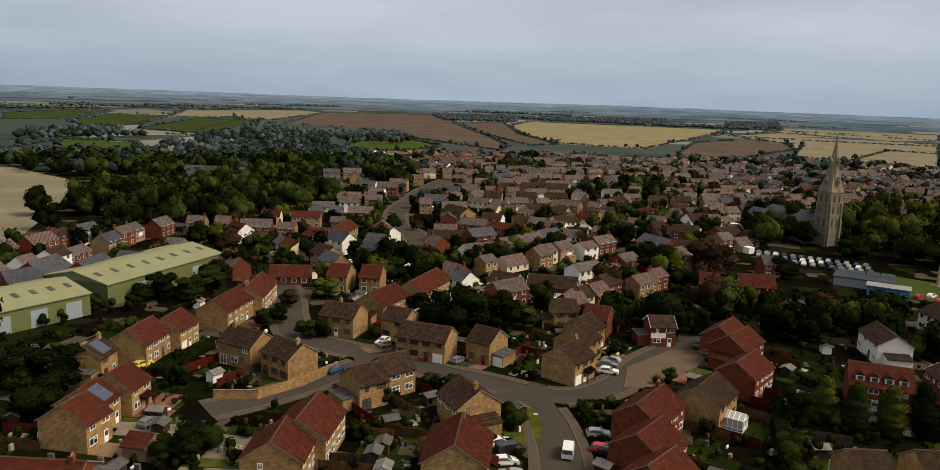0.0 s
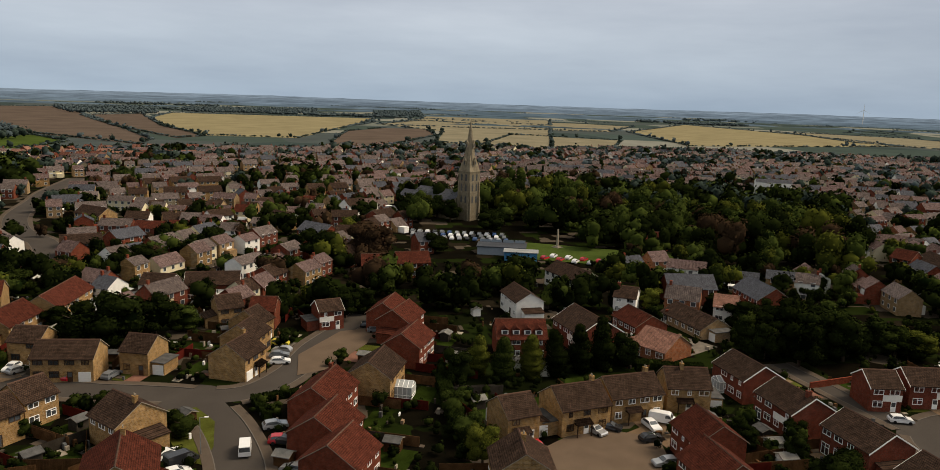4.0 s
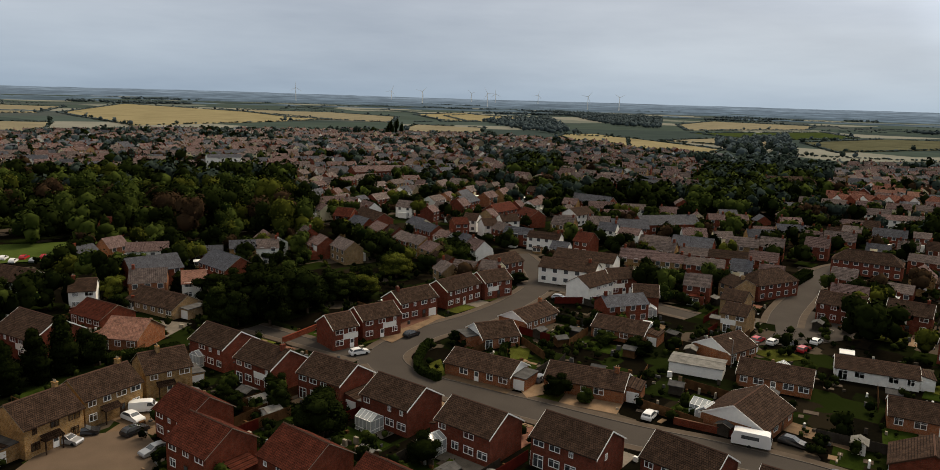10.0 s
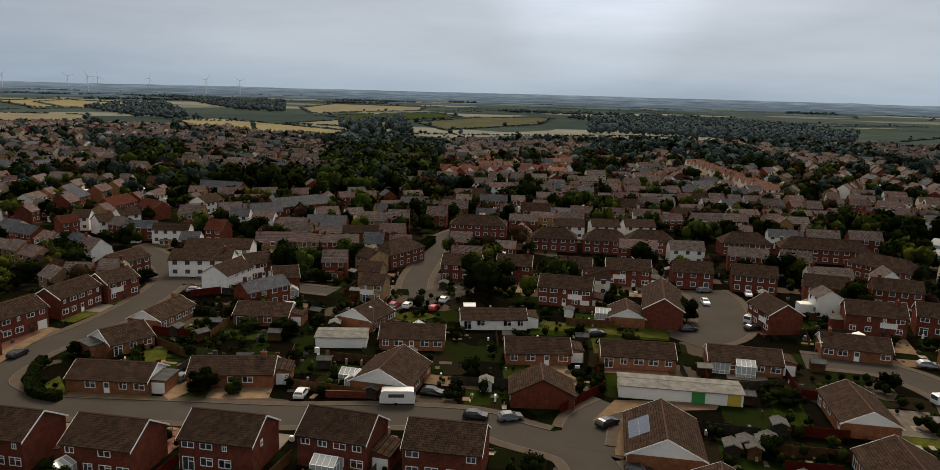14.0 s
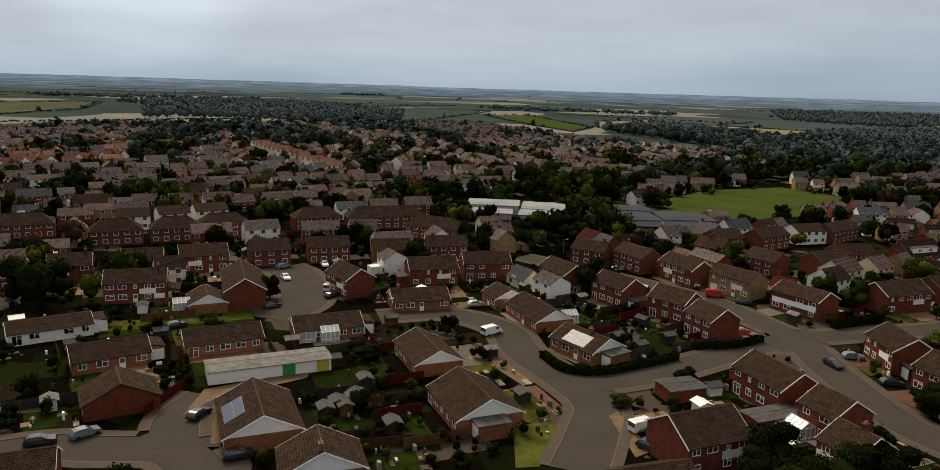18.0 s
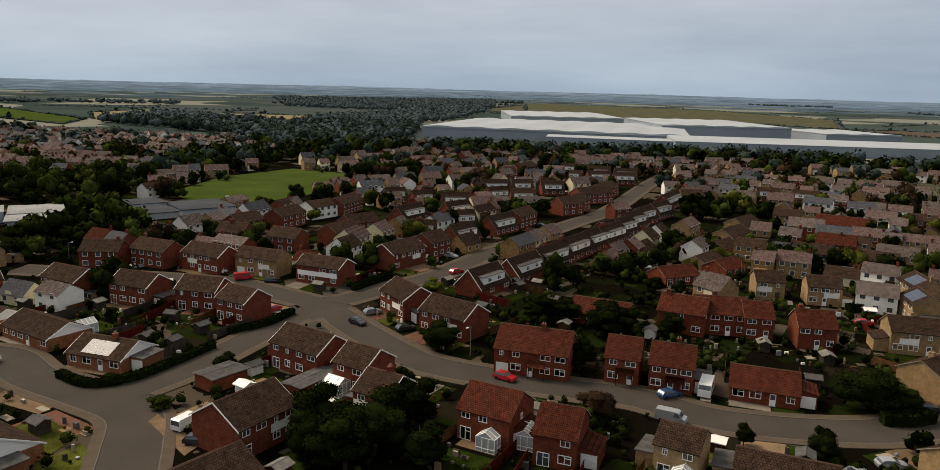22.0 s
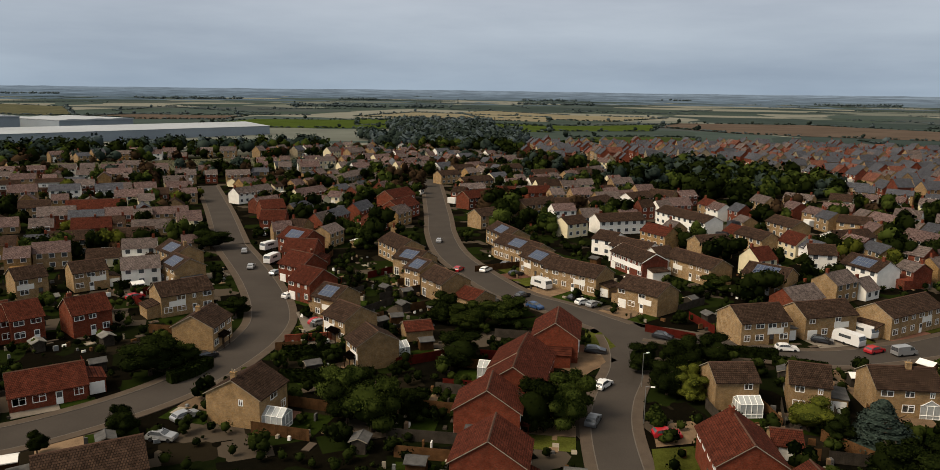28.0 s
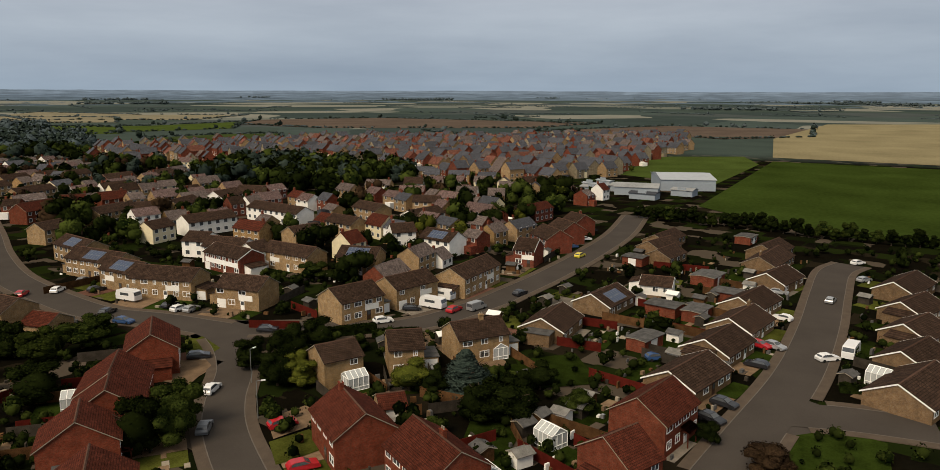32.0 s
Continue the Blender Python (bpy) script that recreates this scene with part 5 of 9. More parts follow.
house("rb", 95.3, -136.2, 168, 8.4, 8.1, 1)
house("rb", 129.3, -170.6, 170, 13.5, 8.1, 1)
house("bb", 113.7, -172.5, 177, 13.0, 7.5, 1)
house("wht", 94.2, -171.2, 175, 13.2, 8.1, 1)
house("rb", 146.2, -169.5, 173, 12.3, 8.1, 1)
house("rb", 158.2, -162.8, 20, 10.3, 8.1, 1)
house("rb", 123.1, -200.2, 177, 10.2, 8.1, 0)
house("rb", 67.0, -115.6, 163, 12.2, 8.6)
house("rb", 61.3, -86.9, 76, 11.1, 9.7)
house("bb1", 57.0, -72.7, 72, 9.3, 10.0)
house("gf", 77.1, -103.0, 72, 6.8, 5.0)
house("gf", 61.5, -105.9, 76, 8.9, 4.0)
house("rb", 54.3, -111.5, 165, 7.2, 8.1)
house("rb", 46.0, -101.8, 167, 6.7, 8.1)
house("rb", 63.6, -153.6, 142, 11.2, 8.6, 1)
house("rb", 49.3, -144.4, 160, 12.1, 8.6, 1)
house("rr", 28.3, -130.3, 180, 13.4, 9.7)
house("rr", 12.3, -132.5, 179, 6.2, 8.6)
house("rr", 3.8, -131.8, 179, 7.6, 8.6)
house("rr", 27.9, -101.7, 169, 8.6, 8.6)
house("rr", 17.3, -98.4, 177, 6.2, 8.6)
house("br", 20.8, -164.8, 172, 12.8, 9.0, 1)
house("rr", 3.1, -166.0, 171, 10.1, 8.6, 1)
house("br", 7.3, -208.4, 41, 11.7, 8.0, 1)
house("br", -6.0, -224.1, 57, 10.7, 8.0, 1)
house("ch", 53.1, -178.1, 72, 13.2, 8.0, 1)
house("ch", 47.2, -194.7, 73, 14.8, 8.0, 1)
house("ch", 43.2, -211.2, 73, 16.4, 8.0, 1)
house("ch", 39.3, -227.7, 74, 16.6, 8.0, 0)
house("ch", 34.9, -243.9, 73, 17.4, 8.0, 0)
house("ch", 43.2, -217.0, 63, 9.7, 8.0, 1)
house("ch", 32.9, -262.2, 64, 10.2, 8.0, 0)
house("bb", 0.9, -99.9, 168, 6.2, 7.0)
house("bb1", -12.3, -99.1, 174, 12.4, 9.0)
house("bb", -35.5, -106.9, 38, 8.2, 9.0)
house("bb", -39.9, -143.9, 49, 9.0, 8.0)
house("bb", -43.0, -169.8, 4, 11.3, 8.0, 1)
house("br", -11.5, -132.4, 178, 11.1, 9.0)
house("rr", -11.7, -168.0, 9, 6.2, 8.1, 1)
house("rr", -22.8, -165.5, 9, 7.6, 8.1, 1)
house("bb", -16.2, -202.6, 10, 7.2, 7.5, 1)
house("bb", -29.1, -202.2, 5, 8.2, 7.5, 1)
house("rr", -4.1, -168.3, 9, 10.8, 8.6, 1)
house("bbs", -54.1, -212.1, 99, 12.4, 8.0, 1)
house("bbs", -50.1, -194.5, 96, 9.8, 8.0, 1)
house("bb", -31.8, -246.3, 167, 11.2, 8.0, 0)
house("bb", -49.0, -241.8, 167, 10.8, 8.0, 0)
house("rr", -41.0, -264.3, 167, 11.4, 8.6, 0)
house("rr", -49.6, -305.7, 164, 20.0, 8.6, 0)
house("rr", -104.4, -272.8, 174, 9.2, 8.6, 0)
house("rr", -96.0, -248.3, 147, 8.7, 8.6, 0)
house("rrs", -89.8, -211.2, 106, 11.4, 8.6, 0)
house("rr", -83.4, -195.8, 138, 8.8, 8.6, 1)
house("rr", -76.3, -179.5, 106, 9.1, 8.6, 1)
house("rr", -71.5, -162.6, 105, 8.2, 8.6, 1)
house("bbs", -70.0, -147.0, 109, 7.0, 8.0, 1)
house("bb", -65.7, -132.0, 99, 7.4, 8.0)
house("bb", -62.0, -115.9, 83, 6.2, 8.0)
house("g", -76.6, -124.0, 162, 5.3, 5.0)
house("bb", -110.6, -187.1, 84, 15.2, 8.0, 1)
house("bbs", -104.3, -169.1, 103, 9.2, 8.0, 1)
house("bbs", -100.1, -158.0, 96, 6.5, 8.0, 1)
house("bb", -98.3, -145.6, 87, 10.2, 8.0, 1)
house("g", -100.3, -136.2, 95, 6.6, 7.0, 1)
house("bbs", -148.5, -184.0, 75, 16.6, 8.0, 0)
house("bbs", -138.6, -164.3, 86, 19.2, 8.0, 1)
house("bbs", -132.8, -148.3, 82, 12.8, 8.0, 1)
house("bb", -131.4, -134.1, 100, 16.7, 8.0, 1)
house("bb", -131.9, -111.6, 94, 11.5, 8.0, 1)
house("rr", -94.0, -101.3, 44, 11.2, 8.6)
house("rr", -77.6, -92.0, 40, 10.5, 9.7)
house("rr", -71.5, -86.4, 43, 6.8, 9.7)
house("rr", -62.7, -81.7, 46, 7.7, 9.7)
house("rr", -53.6, -69.4, 45, 8.0, 9.7)
house("bb", -133.7, -85.2, 157, 10.8, 9.0, 1)
house("bb", -148.4, -79.5, 159, 12.7, 8.0, 1)
house("bb", -165.6, -71.0, 174, 18.6, 8.0, 1)
house("bbs", -169.8, -104.4, 98, 10.9, 8.0, 1)
house("bb", -101.6, -68.3, 147, 6.9, 7.0)
house("bb", -111.2, -60.3, 125, 6.2, 8.0)
house("bb", -122.0, -51.2, 138, 10.2, 8.0)
house("rr", -80.8, -52.0, 50, 10.8, 8.6)
house("rr", -75.9, -37.1, 55, 11.5, 8.6)
house("g", -92.8, -52.9, 131, 4.2, 5.0)
house("rr", -101.3, -15.1, 163, 10.5, 8.6)
house("rr", -85.6, -16.7, 151, 6.2, 8.6)
house("bw", -121.9, -12.9, 160, 13.4, 9.0)
house("bw", -139.9, -9.7, 162, 12.3, 9.0)
house("bw", -155.5, -6.7, 163, 13.5, 9.0, 1)
house("bw", -172.2, -5.7, 161, 13.3, 9.0, 1)
house("bw", -197.6, -0.9, 160, 12.9, 9.0, 1)
house("bw", -219.7, -3.3, 166, 19.7, 9.0, 1)
house("bw", -234.8, -3.3, 163, 15.1, 9.0, 0)
house("bw", -215.2, -30.8, 164, 11.6, 8.0, 1)
house("bw", -226.8, -34.4, 158, 13.1, 8.0, 0)
house("bw", -239.5, -34.8, 166, 15.4, 8.0, 0)
house("bww", -180.7, -27.4, 91, 7.5, 7.0, 1)
house("bw", -140.5, -42.0, 177, 12.3, 9.0)
house("bws", -161.6, -36.2, 166, 12.7, 9.0, 1)
house("bw", -202.0, 27.8, 157, 17.0, 9.0, 1)
house("bw", -181.7, 27.0, 152, 13.4, 9.0, 1)
house("bw", -163.8, 25.2, 152, 12.2, 9.0, 1)
house("bw", -146.4, 22.8, 153, 12.3, 9.0)
house("bw", -130.2, 21.0, 154, 15.4, 10.0)
house("wh", -205.9, -111.4, 131, 7.3, 7.6, 0)
house("whs", -200.1, -94.4, 75, 12.1, 8.1, 1)
house("rb", -197.0, -66.0, 89, 6.2, 8.6, 1)
house("rb", -217.1, -65.6, 44, 11.6, 8.6, 1)
house("rb", -230.9, -64.9, 48, 9.6, 8.6, 0)
house("rb", -245.5, -64.7, 52, 8.2, 8.6, 0)
house("bb", -165.7, -123.4, 81, 17.7, 7.5, 1)
house("wht", -157.6, -137.1, 75, 16.0, 8.1, 1)
house("wh", -163.6, -134.7, 174, 6.4, 7.6, 1)
house("bb", -191.5, -138.6, 162, 11.0, 7.5, 0)
house("bb", -212.2, -135.9, 74, 13.0, 7.5, 0)
house("bb", -242.0, -143.5, 68, 14.4, 7.5, 0)
house("wht", -237.7, -119.8, 162, 14.8, 8.1, 0)
house("bb", -266.7, -132.4, 105, 10.6, 7.5, 0)
house("wht", -225.0, -172.8, 76, 28.6, 8.1, 0)
house("rb", 209.8, -12.9, 78, 10.8, 8.1, 1)
house("rb", 209.9, -28.1, 78, 10.2, 8.1, 1)
house("rb", 207.7, -45.0, 74, 10.2, 8.1, 1)
house("rb", 205.9, -60.2, 78, 12.4, 8.1, 1)
house("rb", 203.9, -78.2, 79, 10.8, 8.1, 1)
house("rb", 199.7, -94.7, 71, 12.2, 8.1, 1)
house("rb", 188.4, -109.6, 66, 10.9, 8.1, 1)
house("rb", 184.8, -126.9, 67, 12.2, 8.1, 1)
house("rb", 162.9, -107.2, 69, 12.8, 8.1, 1)
house("rb", 160.6, -123.6, 63, 13.0, 8.1, 1)
house("rb", 165.3, -84.4, 1, 11.1, 8.1, 1)
house("rb", 172.9, -59.6, 164, 20.2, 9.2, 1)
house("bw", 169.0, -49.8, 168, 9.5, 8.0, 1)
house("rb", 185.3, -38.4, 72, 13.4, 8.1, 1)
house("rbh", 275.6, -22.7, 81, 21.0, 8.6, 0)
house("rbh", 252.2, -47.1, 80, 15.5, 8.6, 0)
house("rbh", 249.2, -64.4, 80, 15.7, 8.6, 0)
house("rbh", 249.1, -79.8, 80, 16.4, 8.6, 0)
house("rbh", 247.4, -112.8, 80, 17.1, 8.6, 0)
house("rbh", 238.1, -136.1, 73, 29.1, 8.6, 0)
house("rbh", 211.2, -141.1, 27, 20.9, 8.6, 0)
house("wht", 275.5, -57.0, 81, 11.2, 8.6, 0)
house("wht", 275.6, -70.3, 89, 10.6, 8.6, 0)
house("wht", 276.4, -83.7, 88, 11.4, 8.6, 0)
house("rs", -69.0, 329.9, 5, 6.2, 7.6, 0)
house("rs", -60.2, 330.6, 5, 6.2, 7.6, 0)
house("br", -59.2, 287.9, 2, 8.0, 8.0, 0)
house("rr", -49.9, 287.3, 82, 17.4, 7.6, 0)
house("st", -47.0, 241.6, 133, 8.6, 7.6, 0)
house("rs", -33.8, 265.7, 161, 6.3, 7.6, 0)
house("bww", -21.1, 252.3, 125, 9.3, 8.0, 0)
house("rb", -9.7, 277.9, 2, 12.6, 8.1, 0)
house("rs", 3.6, 285.5, 38, 11.3, 7.6, 0)
house("st", -6.0, 341.2, 127, 15.5, 8.6, 0)
house("wh", 9.8, 326.9, 162, 9.1, 7.6, 0)
house("st", 22.5, 321.0, 4, 8.7, 7.6, 0)
house("wh", 40.3, 325.6, 24, 9.8, 7.6, 0)
house("bb", 18.4, 361.2, 5, 6.2, 7.0, 0)
house("bb", 30.4, 362.3, 5, 6.2, 7.0, 0)
house("bb", 43.4, 357.2, 150, 6.9, 7.0, 0)
house("st", 56.3, 344.0, 153, 7.0, 7.6, 0)
house("st", 12.5, 405.4, 170, 8.7, 7.6, 0)
house("st", 30.0, 407.7, 174, 11.0, 7.6, 0)
house("st", 46.5, 408.5, 7, 11.5, 7.6, 0)
house("st", 21.7, 450.2, 9, 9.8, 7.6, 0)
house("st", 36.1, 455.9, 9, 10.9, 7.6, 0)
house("st", 51.7, 455.1, 9, 12.9, 7.6, 0)
house("bb", 66.2, 361.4, 5, 6.4, 7.0, 0)
house("rb", 105.9, 378.7, 6, 8.0, 7.6, 0)
house("rb", 81.0, 317.8, 4, 6.2, 7.6, 0)
house("rb", 90.6, 311.6, 166, 10.8, 7.6, 0)
house("st", 64.2, 312.9, 108, 11.6, 7.6, 0)
house("rs", 70.9, 278.8, 118, 14.6, 8.6, 0)
house("cr", 79.8, 273.6, 158, 6.2, 8.0, 0)
house("rb", 106.3, 307.7, 28, 11.5, 9.7, 0)
house("rr", 72.1, 218.2, 164, 6.2, 8.6, 0)
house("rr", 85.6, 218.2, 170, 10.3, 8.6, 0)
house("rs", 102.4, 250.7, 1, 6.2, 7.6, 0)
house("rb", 40.4, 214.7, 45, 7.5, 7.6, 1)
house("st", 78.3, 399.0, 7, 8.2, 7.6, 0)
house("st", 102.6, 410.1, 7, 9.4, 7.6, 0)
house("st", 116.0, 411.8, 7, 9.6, 7.6, 0)
house("rr", 191.5, 226.8, 121, 6.2, 8.6, 0)
house("rr", 217.2, 231.0, 136, 9.4, 9.7, 0)
house("rr", 258.4, 170.2, 96, 7.3, 8.6, 0)
house("rb", 261.1, 159.0, 56, 20.5, 8.6, 0)
house("rs", 325.3, 146.7, 178, 15.0, 8.6, 0)
house("rr", 310.0, 122.4, 168, 15.8, 8.6, 0)
house("wh", 278.1, 121.9, 95, 6.2, 7.6, 0)
house("wh", 270.4, 111.6, 134, 6.2, 7.6, 0)
house("wh", 284.7, 109.0, 135, 7.3, 7.6, 0)
house("rr", 266.5, 122.5, 135, 6.2, 6.5, 0)
house("rr", 303.6, 105.4, 49, 12.1, 7.6, 0)
house("wh", 320.0, 89.2, 158, 12.1, 8.6, 0)
house("rs", 452.4, 87.0, 88, 17.4, 10.8, 0)
house("rs", 297.3, 61.4, 109, 14.6, 8.6, 0)
house("rr", 258.5, 68.5, 79, 6.2, 8.6, 0)
house("rs", 271.0, 32.9, 86, 14.2, 8.6, 0)
house("wh", 383.1, 344.4, 144, 9.9, 8.6, 0)
house("rb", 383.5, 128.4, 80, 13.5, 7.6, 0)
house("wh", 362.3, 113.2, 68, 6.2, 7.6, 0)
house("rs", 364.9, 94.3, 74, 21.9, 8.6, 0)
house("rb", 150.8, -217.6, 79, 11.4, 8.1, 0)
house("rb", 142.4, -200.6, 9, 9.0, 8.1, 0)
house("rb", 145.2, -234.9, 86, 14.6, 8.1, 0)
house("wht", 144.2, -257.2, 73, 13.2, 8.1, 0)
house("rb", 140.1, -271.5, 91, 18.1, 8.1, 0)
house("rb", 113.3, -216.1, 78, 13.1, 8.1, 0)
house("rb", 114.9, -233.2, 62, 12.1, 8.1, 0)
house("ch", 133.0, -305.6, 47, 9.9, 8.0, 0)
house("ch", 118.8, -302.9, 47, 9.6, 8.0, 0)
house("ch", 103.7, -303.5, 24, 12.1, 8.0, 0)
house("ch", 108.8, -263.6, 76, 15.3, 8.0, 0)
house("ch", 95.2, -280.4, 63, 13.2, 8.0, 0)
house("ch", 85.8, -260.2, 45, 9.2, 8.0, 0)
house("ch", 91.3, -233.6, 26, 9.1, 8.0, 0)
house("rb", 84.0, -196.0, 73, 14.6, 8.6, 1)
house("rb", 80.5, -213.0, 75, 10.2, 8.6, 1)
house("ch", 77.5, -233.0, 72, 12.7, 8.0, 0)
house("ch", 71.0, -257.0, 72, 14.9, 8.0, 0)
house("rb", 67.0, -273.0, 75, 13.1, 7.6, 0)
house("ch", 101.1, -357.3, 32, 14.6, 8.0, 0)
house("ch", 92.7, -330.9, 47, 10.9, 8.0, 0)
house("ch", 89.2, -364.5, 27, 10.7, 8.0, 0)
house("ch", 79.8, -328.8, 22, 11.4, 8.0, 0)
house("ch", 74.4, -366.4, 29, 11.3, 8.0, 0)
house("ch", 72.1, -423.5, 168, 7.6, 8.0, 0)
house("ch", 60.0, -428.4, 30, 14.1, 8.0, 0)
house("ch", 45.2, -426.7, 19, 12.8, 8.0, 0)
house("rb", 109.8, -416.3, 49, 6.8, 8.6, 0)
house("rb", 108.4, -447.6, 80, 22.6, 8.6, 0)
house("bw", 59.8, -323.4, 84, 21.8, 8.0, 0)
house("rb", 54.8, -318.2, 75, 17.0, 8.6, 0)
house("rb", 50.1, -363.6, 78, 32.3, 8.6, 0)
house("ch", 31.3, -254.8, 72, 17.2, 8.0, 0)
house("ch", 28.6, -270.8, 71, 13.5, 8.0, 0)
house("ch", 26.8, -285.8, 71, 15.1, 8.0, 0)
house("ch", 24.2, -299.9, 71, 14.7, 8.0, 0)
house("ch", 19.2, -317.7, 69, 14.8, 8.0, 0)
house("ch", 16.9, -350.9, 79, 28.8, 8.0, 0)
house("bb1", -0.3, -228.9, 66, 12.7, 8.0, 0)
house("bb1", -4.9, -253.5, 59, 11.2, 8.0, 0)
house("bb1", -8.9, -281.0, 66, 16.0, 8.0, 0)
house("bb1", -13.7, -307.9, 65, 15.6, 8.0, 0)
house("bb", 7.5, -364.8, 10, 10.0, 8.0, 0)
house("ch", -28.3, -393.2, 177, 10.7, 8.0, 0)
house("ch", -45.3, -392.4, 163, 11.4, 8.0, 0)
house("bb", -31.1, -319.3, 169, 10.7, 8.0, 0)
house("ch", 81.1, -462.3, 14, 12.3, 8.0, 0)
house("ch", 63.7, -454.6, 14, 14.0, 8.0, 0)
house("ch", 47.4, -450.8, 13, 13.3, 8.0, 0)
house("rb", 51.4, -347.5, 47, 18.9, 8.6, 0)
house("rb", 56.0, -310.2, 50, 10.8, 8.6, 0)
house("rr", -161.2, -275.6, 24, 16.5, 8.6, 0)
house("rr", -148.1, -250.3, 31, 16.3, 8.6, 0)
house("rr", -189.2, -256.1, 7, 15.4, 8.1, 0)
house("rr", -207.9, -258.8, 140, 8.4, 8.1, 0)
house("rr", -221.3, -253.2, 162, 11.4, 8.1, 0)
house("bb", -198.2, -227.7, 5, 19.1, 7.5, 0)
house("bb", -208.5, -221.1, 140, 8.2, 7.5, 0)
house("bb", -222.6, -217.6, 12, 16.0, 7.5, 0)
house("wh", -246.3, -216.8, 3, 14.5, 8.1, 0)
house("bb", -263.7, -216.8, 106, 11.4, 7.5, 0)
house("wht", -197.9, -182.7, 161, 18.2, 8.6, 0)
house("cr", -179.2, -186.9, 179, 9.7, 7.0, 0)
house("wht", -169.4, -159.2, 98, 7.7, 8.6, 0)
house("wht", -166.0, -145.6, 94, 13.1, 8.6, 1)
house("bb", -163.8, -216.7, 4, 9.7, 7.5, 0)
house("bb", -225.7, -331.4, 2, 13.2, 7.5, 0)
house("bb", -250.6, -352.8, 4, 15.0, 7.5, 0)
house("bb", -267.3, -350.8, 177, 12.2, 7.5, 0)
house("bb", -278.2, -342.1, 176, 12.5, 7.5, 0)
house("bb", -222.2, -301.6, 3, 18.9, 7.5, 0)
house("rb", -273.6, -307.8, 176, 16.3, 8.1, 0)
house("rb", -296.0, -302.5, 3, 14.8, 8.1, 0)
house("gf", -209, -38, 75, 6, 5, 1)
house("gf", -195, -17, 165, 8, 6, 1)
house("gf", -163, -23, 75, 7, 5, 1)
house("gf", -162, -16, 165, 7, 4, 1)
house("gf", -180, -11, 75, 6, 5, 1)
house("gf", -254, -11, 165, 7, 5, 1)
house("gf", -139, -23, 160, 7, 4, 1)

# parked vehicles
vehicle("van", "white", 17.1, 113.3, 79)
vehicle("car", "silver", 23.2, 120.3, -2)
vehicle("car", "red", 23.0, 114.4, -17)
vehicle("car", "silver", -18.0, 163.6, 35)
vehicle("car", "red", -8.7, 156.5, 52)
vehicle("car", "blue", -26.8, 146.5, 56)
vehicle("car", "yellow", 32.6, 162.8, -25)
vehicle("car", "white", 30.3, 151.0, -14)
vehicle("car", "grey", 30.9, 155.0, -17)
vehicle("car", "white", 6.1, 115.8, 25)
vehicle("van", "black", 7.7, 112.8, 23)
vehicle("car", "white", 6.8, 109.2, 11)
vehicle("car", "grey", -53.2, 118.9, 71)
vehicle("car", "yellow", -66.0, 145.7, 64)
vehicle("car", "grey", -1.5, 154.6, 52)
vehicle("car", "black", 55.4, 169.0, -18)
vehicle("car", "grey", 55.9, 165.0, -9)
vehicle("car", "black", 62.3, 158.5, -11)
vehicle("car", "silver", 73.0, 98.5, -77)
vehicle("car", "black", 76.2, 98.8, -47)
vehicle("van", "white", 86.9, 97.7, -49)
vehicle("car", "black", 80.1, 92.4, -8)
vehicle("car", "white", 128.4, 81.4, -34)
vehicle("car", "black", 144.4, 77.6, -12)
vehicle("van", "white", 188.1, 74.9, -5)
vehicle("caravan", "white", 121.7, 3.2, -91)
vehicle("car", "white", 125.1, 20.0, -9)
vehicle("van", "white", 189.8, 39.2, -119)
vehicle("car", "silver", 192.3, 57.5, -89)
vehicle("car", "grey", 132.5, 42.3, -21)
vehicle("car", "red", 180.0, 5.6, -24)
vehicle("car", "white", 179.9, 2.3, -19)
vehicle("car", "grey", 180.4, -1.2, -21)
vehicle("car", "red", 177.8, -4.2, -23)
vehicle("car", "white", 185.5, -6.9, -19)
vehicle("car", "grey", 115.0, -15.6, -79)
vehicle("car", "black", 115.6, -9.9, -101)
vehicle("car", "black", 158.6, -40.3, -80)
vehicle("car", "white", 184.8, -75.3, 173)
vehicle("car", "black", 162.2, -62.6, -85)
vehicle("van", "white", 169.6, -80.8, -46)
vehicle("car", "black", 163.3, -78.5, -67)
vehicle("car", "grey", 196.7, -79.6, -78)
vehicle("car", "black", 112.8, -31.3, -55)
vehicle("van", "white", 131.8, -117.3, -52)
vehicle("van", "white", 120.8, -95.2, -85)
vehicle("van", "white", 71.7, -87.3, -98)
vehicle("car", "black", 66.6, -83.2, -170)
vehicle("van", "red", 114.4, -164.0, -134)
vehicle("car", "black", 96.7, -31.9, -101)
vehicle("car", "white", 123.6, -168.9, -92)
vehicle("car", "black", 70.3, -141.4, 155)
vehicle("car", "red", 32.1, -122.6, 163)
vehicle("van", "silver", 3.0, -115.5, 170)
vehicle("car", "blue", 3.8, -125.6, -138)
vehicle("car", "black", 59.1, -141.5, -130)
vehicle("car", "black", 106.3, -164.8, -142)
vehicle("caravan", "white", -2.1, -129.4, -96)
vehicle("car", "silver", -27.3, -111.0, -166)
vehicle("car", "silver", -22.6, -106.0, 137)
vehicle("car", "white", -67.0, -165.6, -163)
vehicle("car", "silver", -75.2, -220.2, -113)
vehicle("car", "silver", -69.7, -199.4, -120)
vehicle("caravan", "white", -83.0, -220.3, -153)
vehicle("caravan", "white", -77.2, -203.1, -141)
vehicle("car", "silver", -72.8, -188.9, -150)
vehicle("car", "black", -37.8, -135.4, -173)
vehicle("car", "silver", -63.9, -142.2, -173)
vehicle("car", "red", -36.3, -184.5, -162)
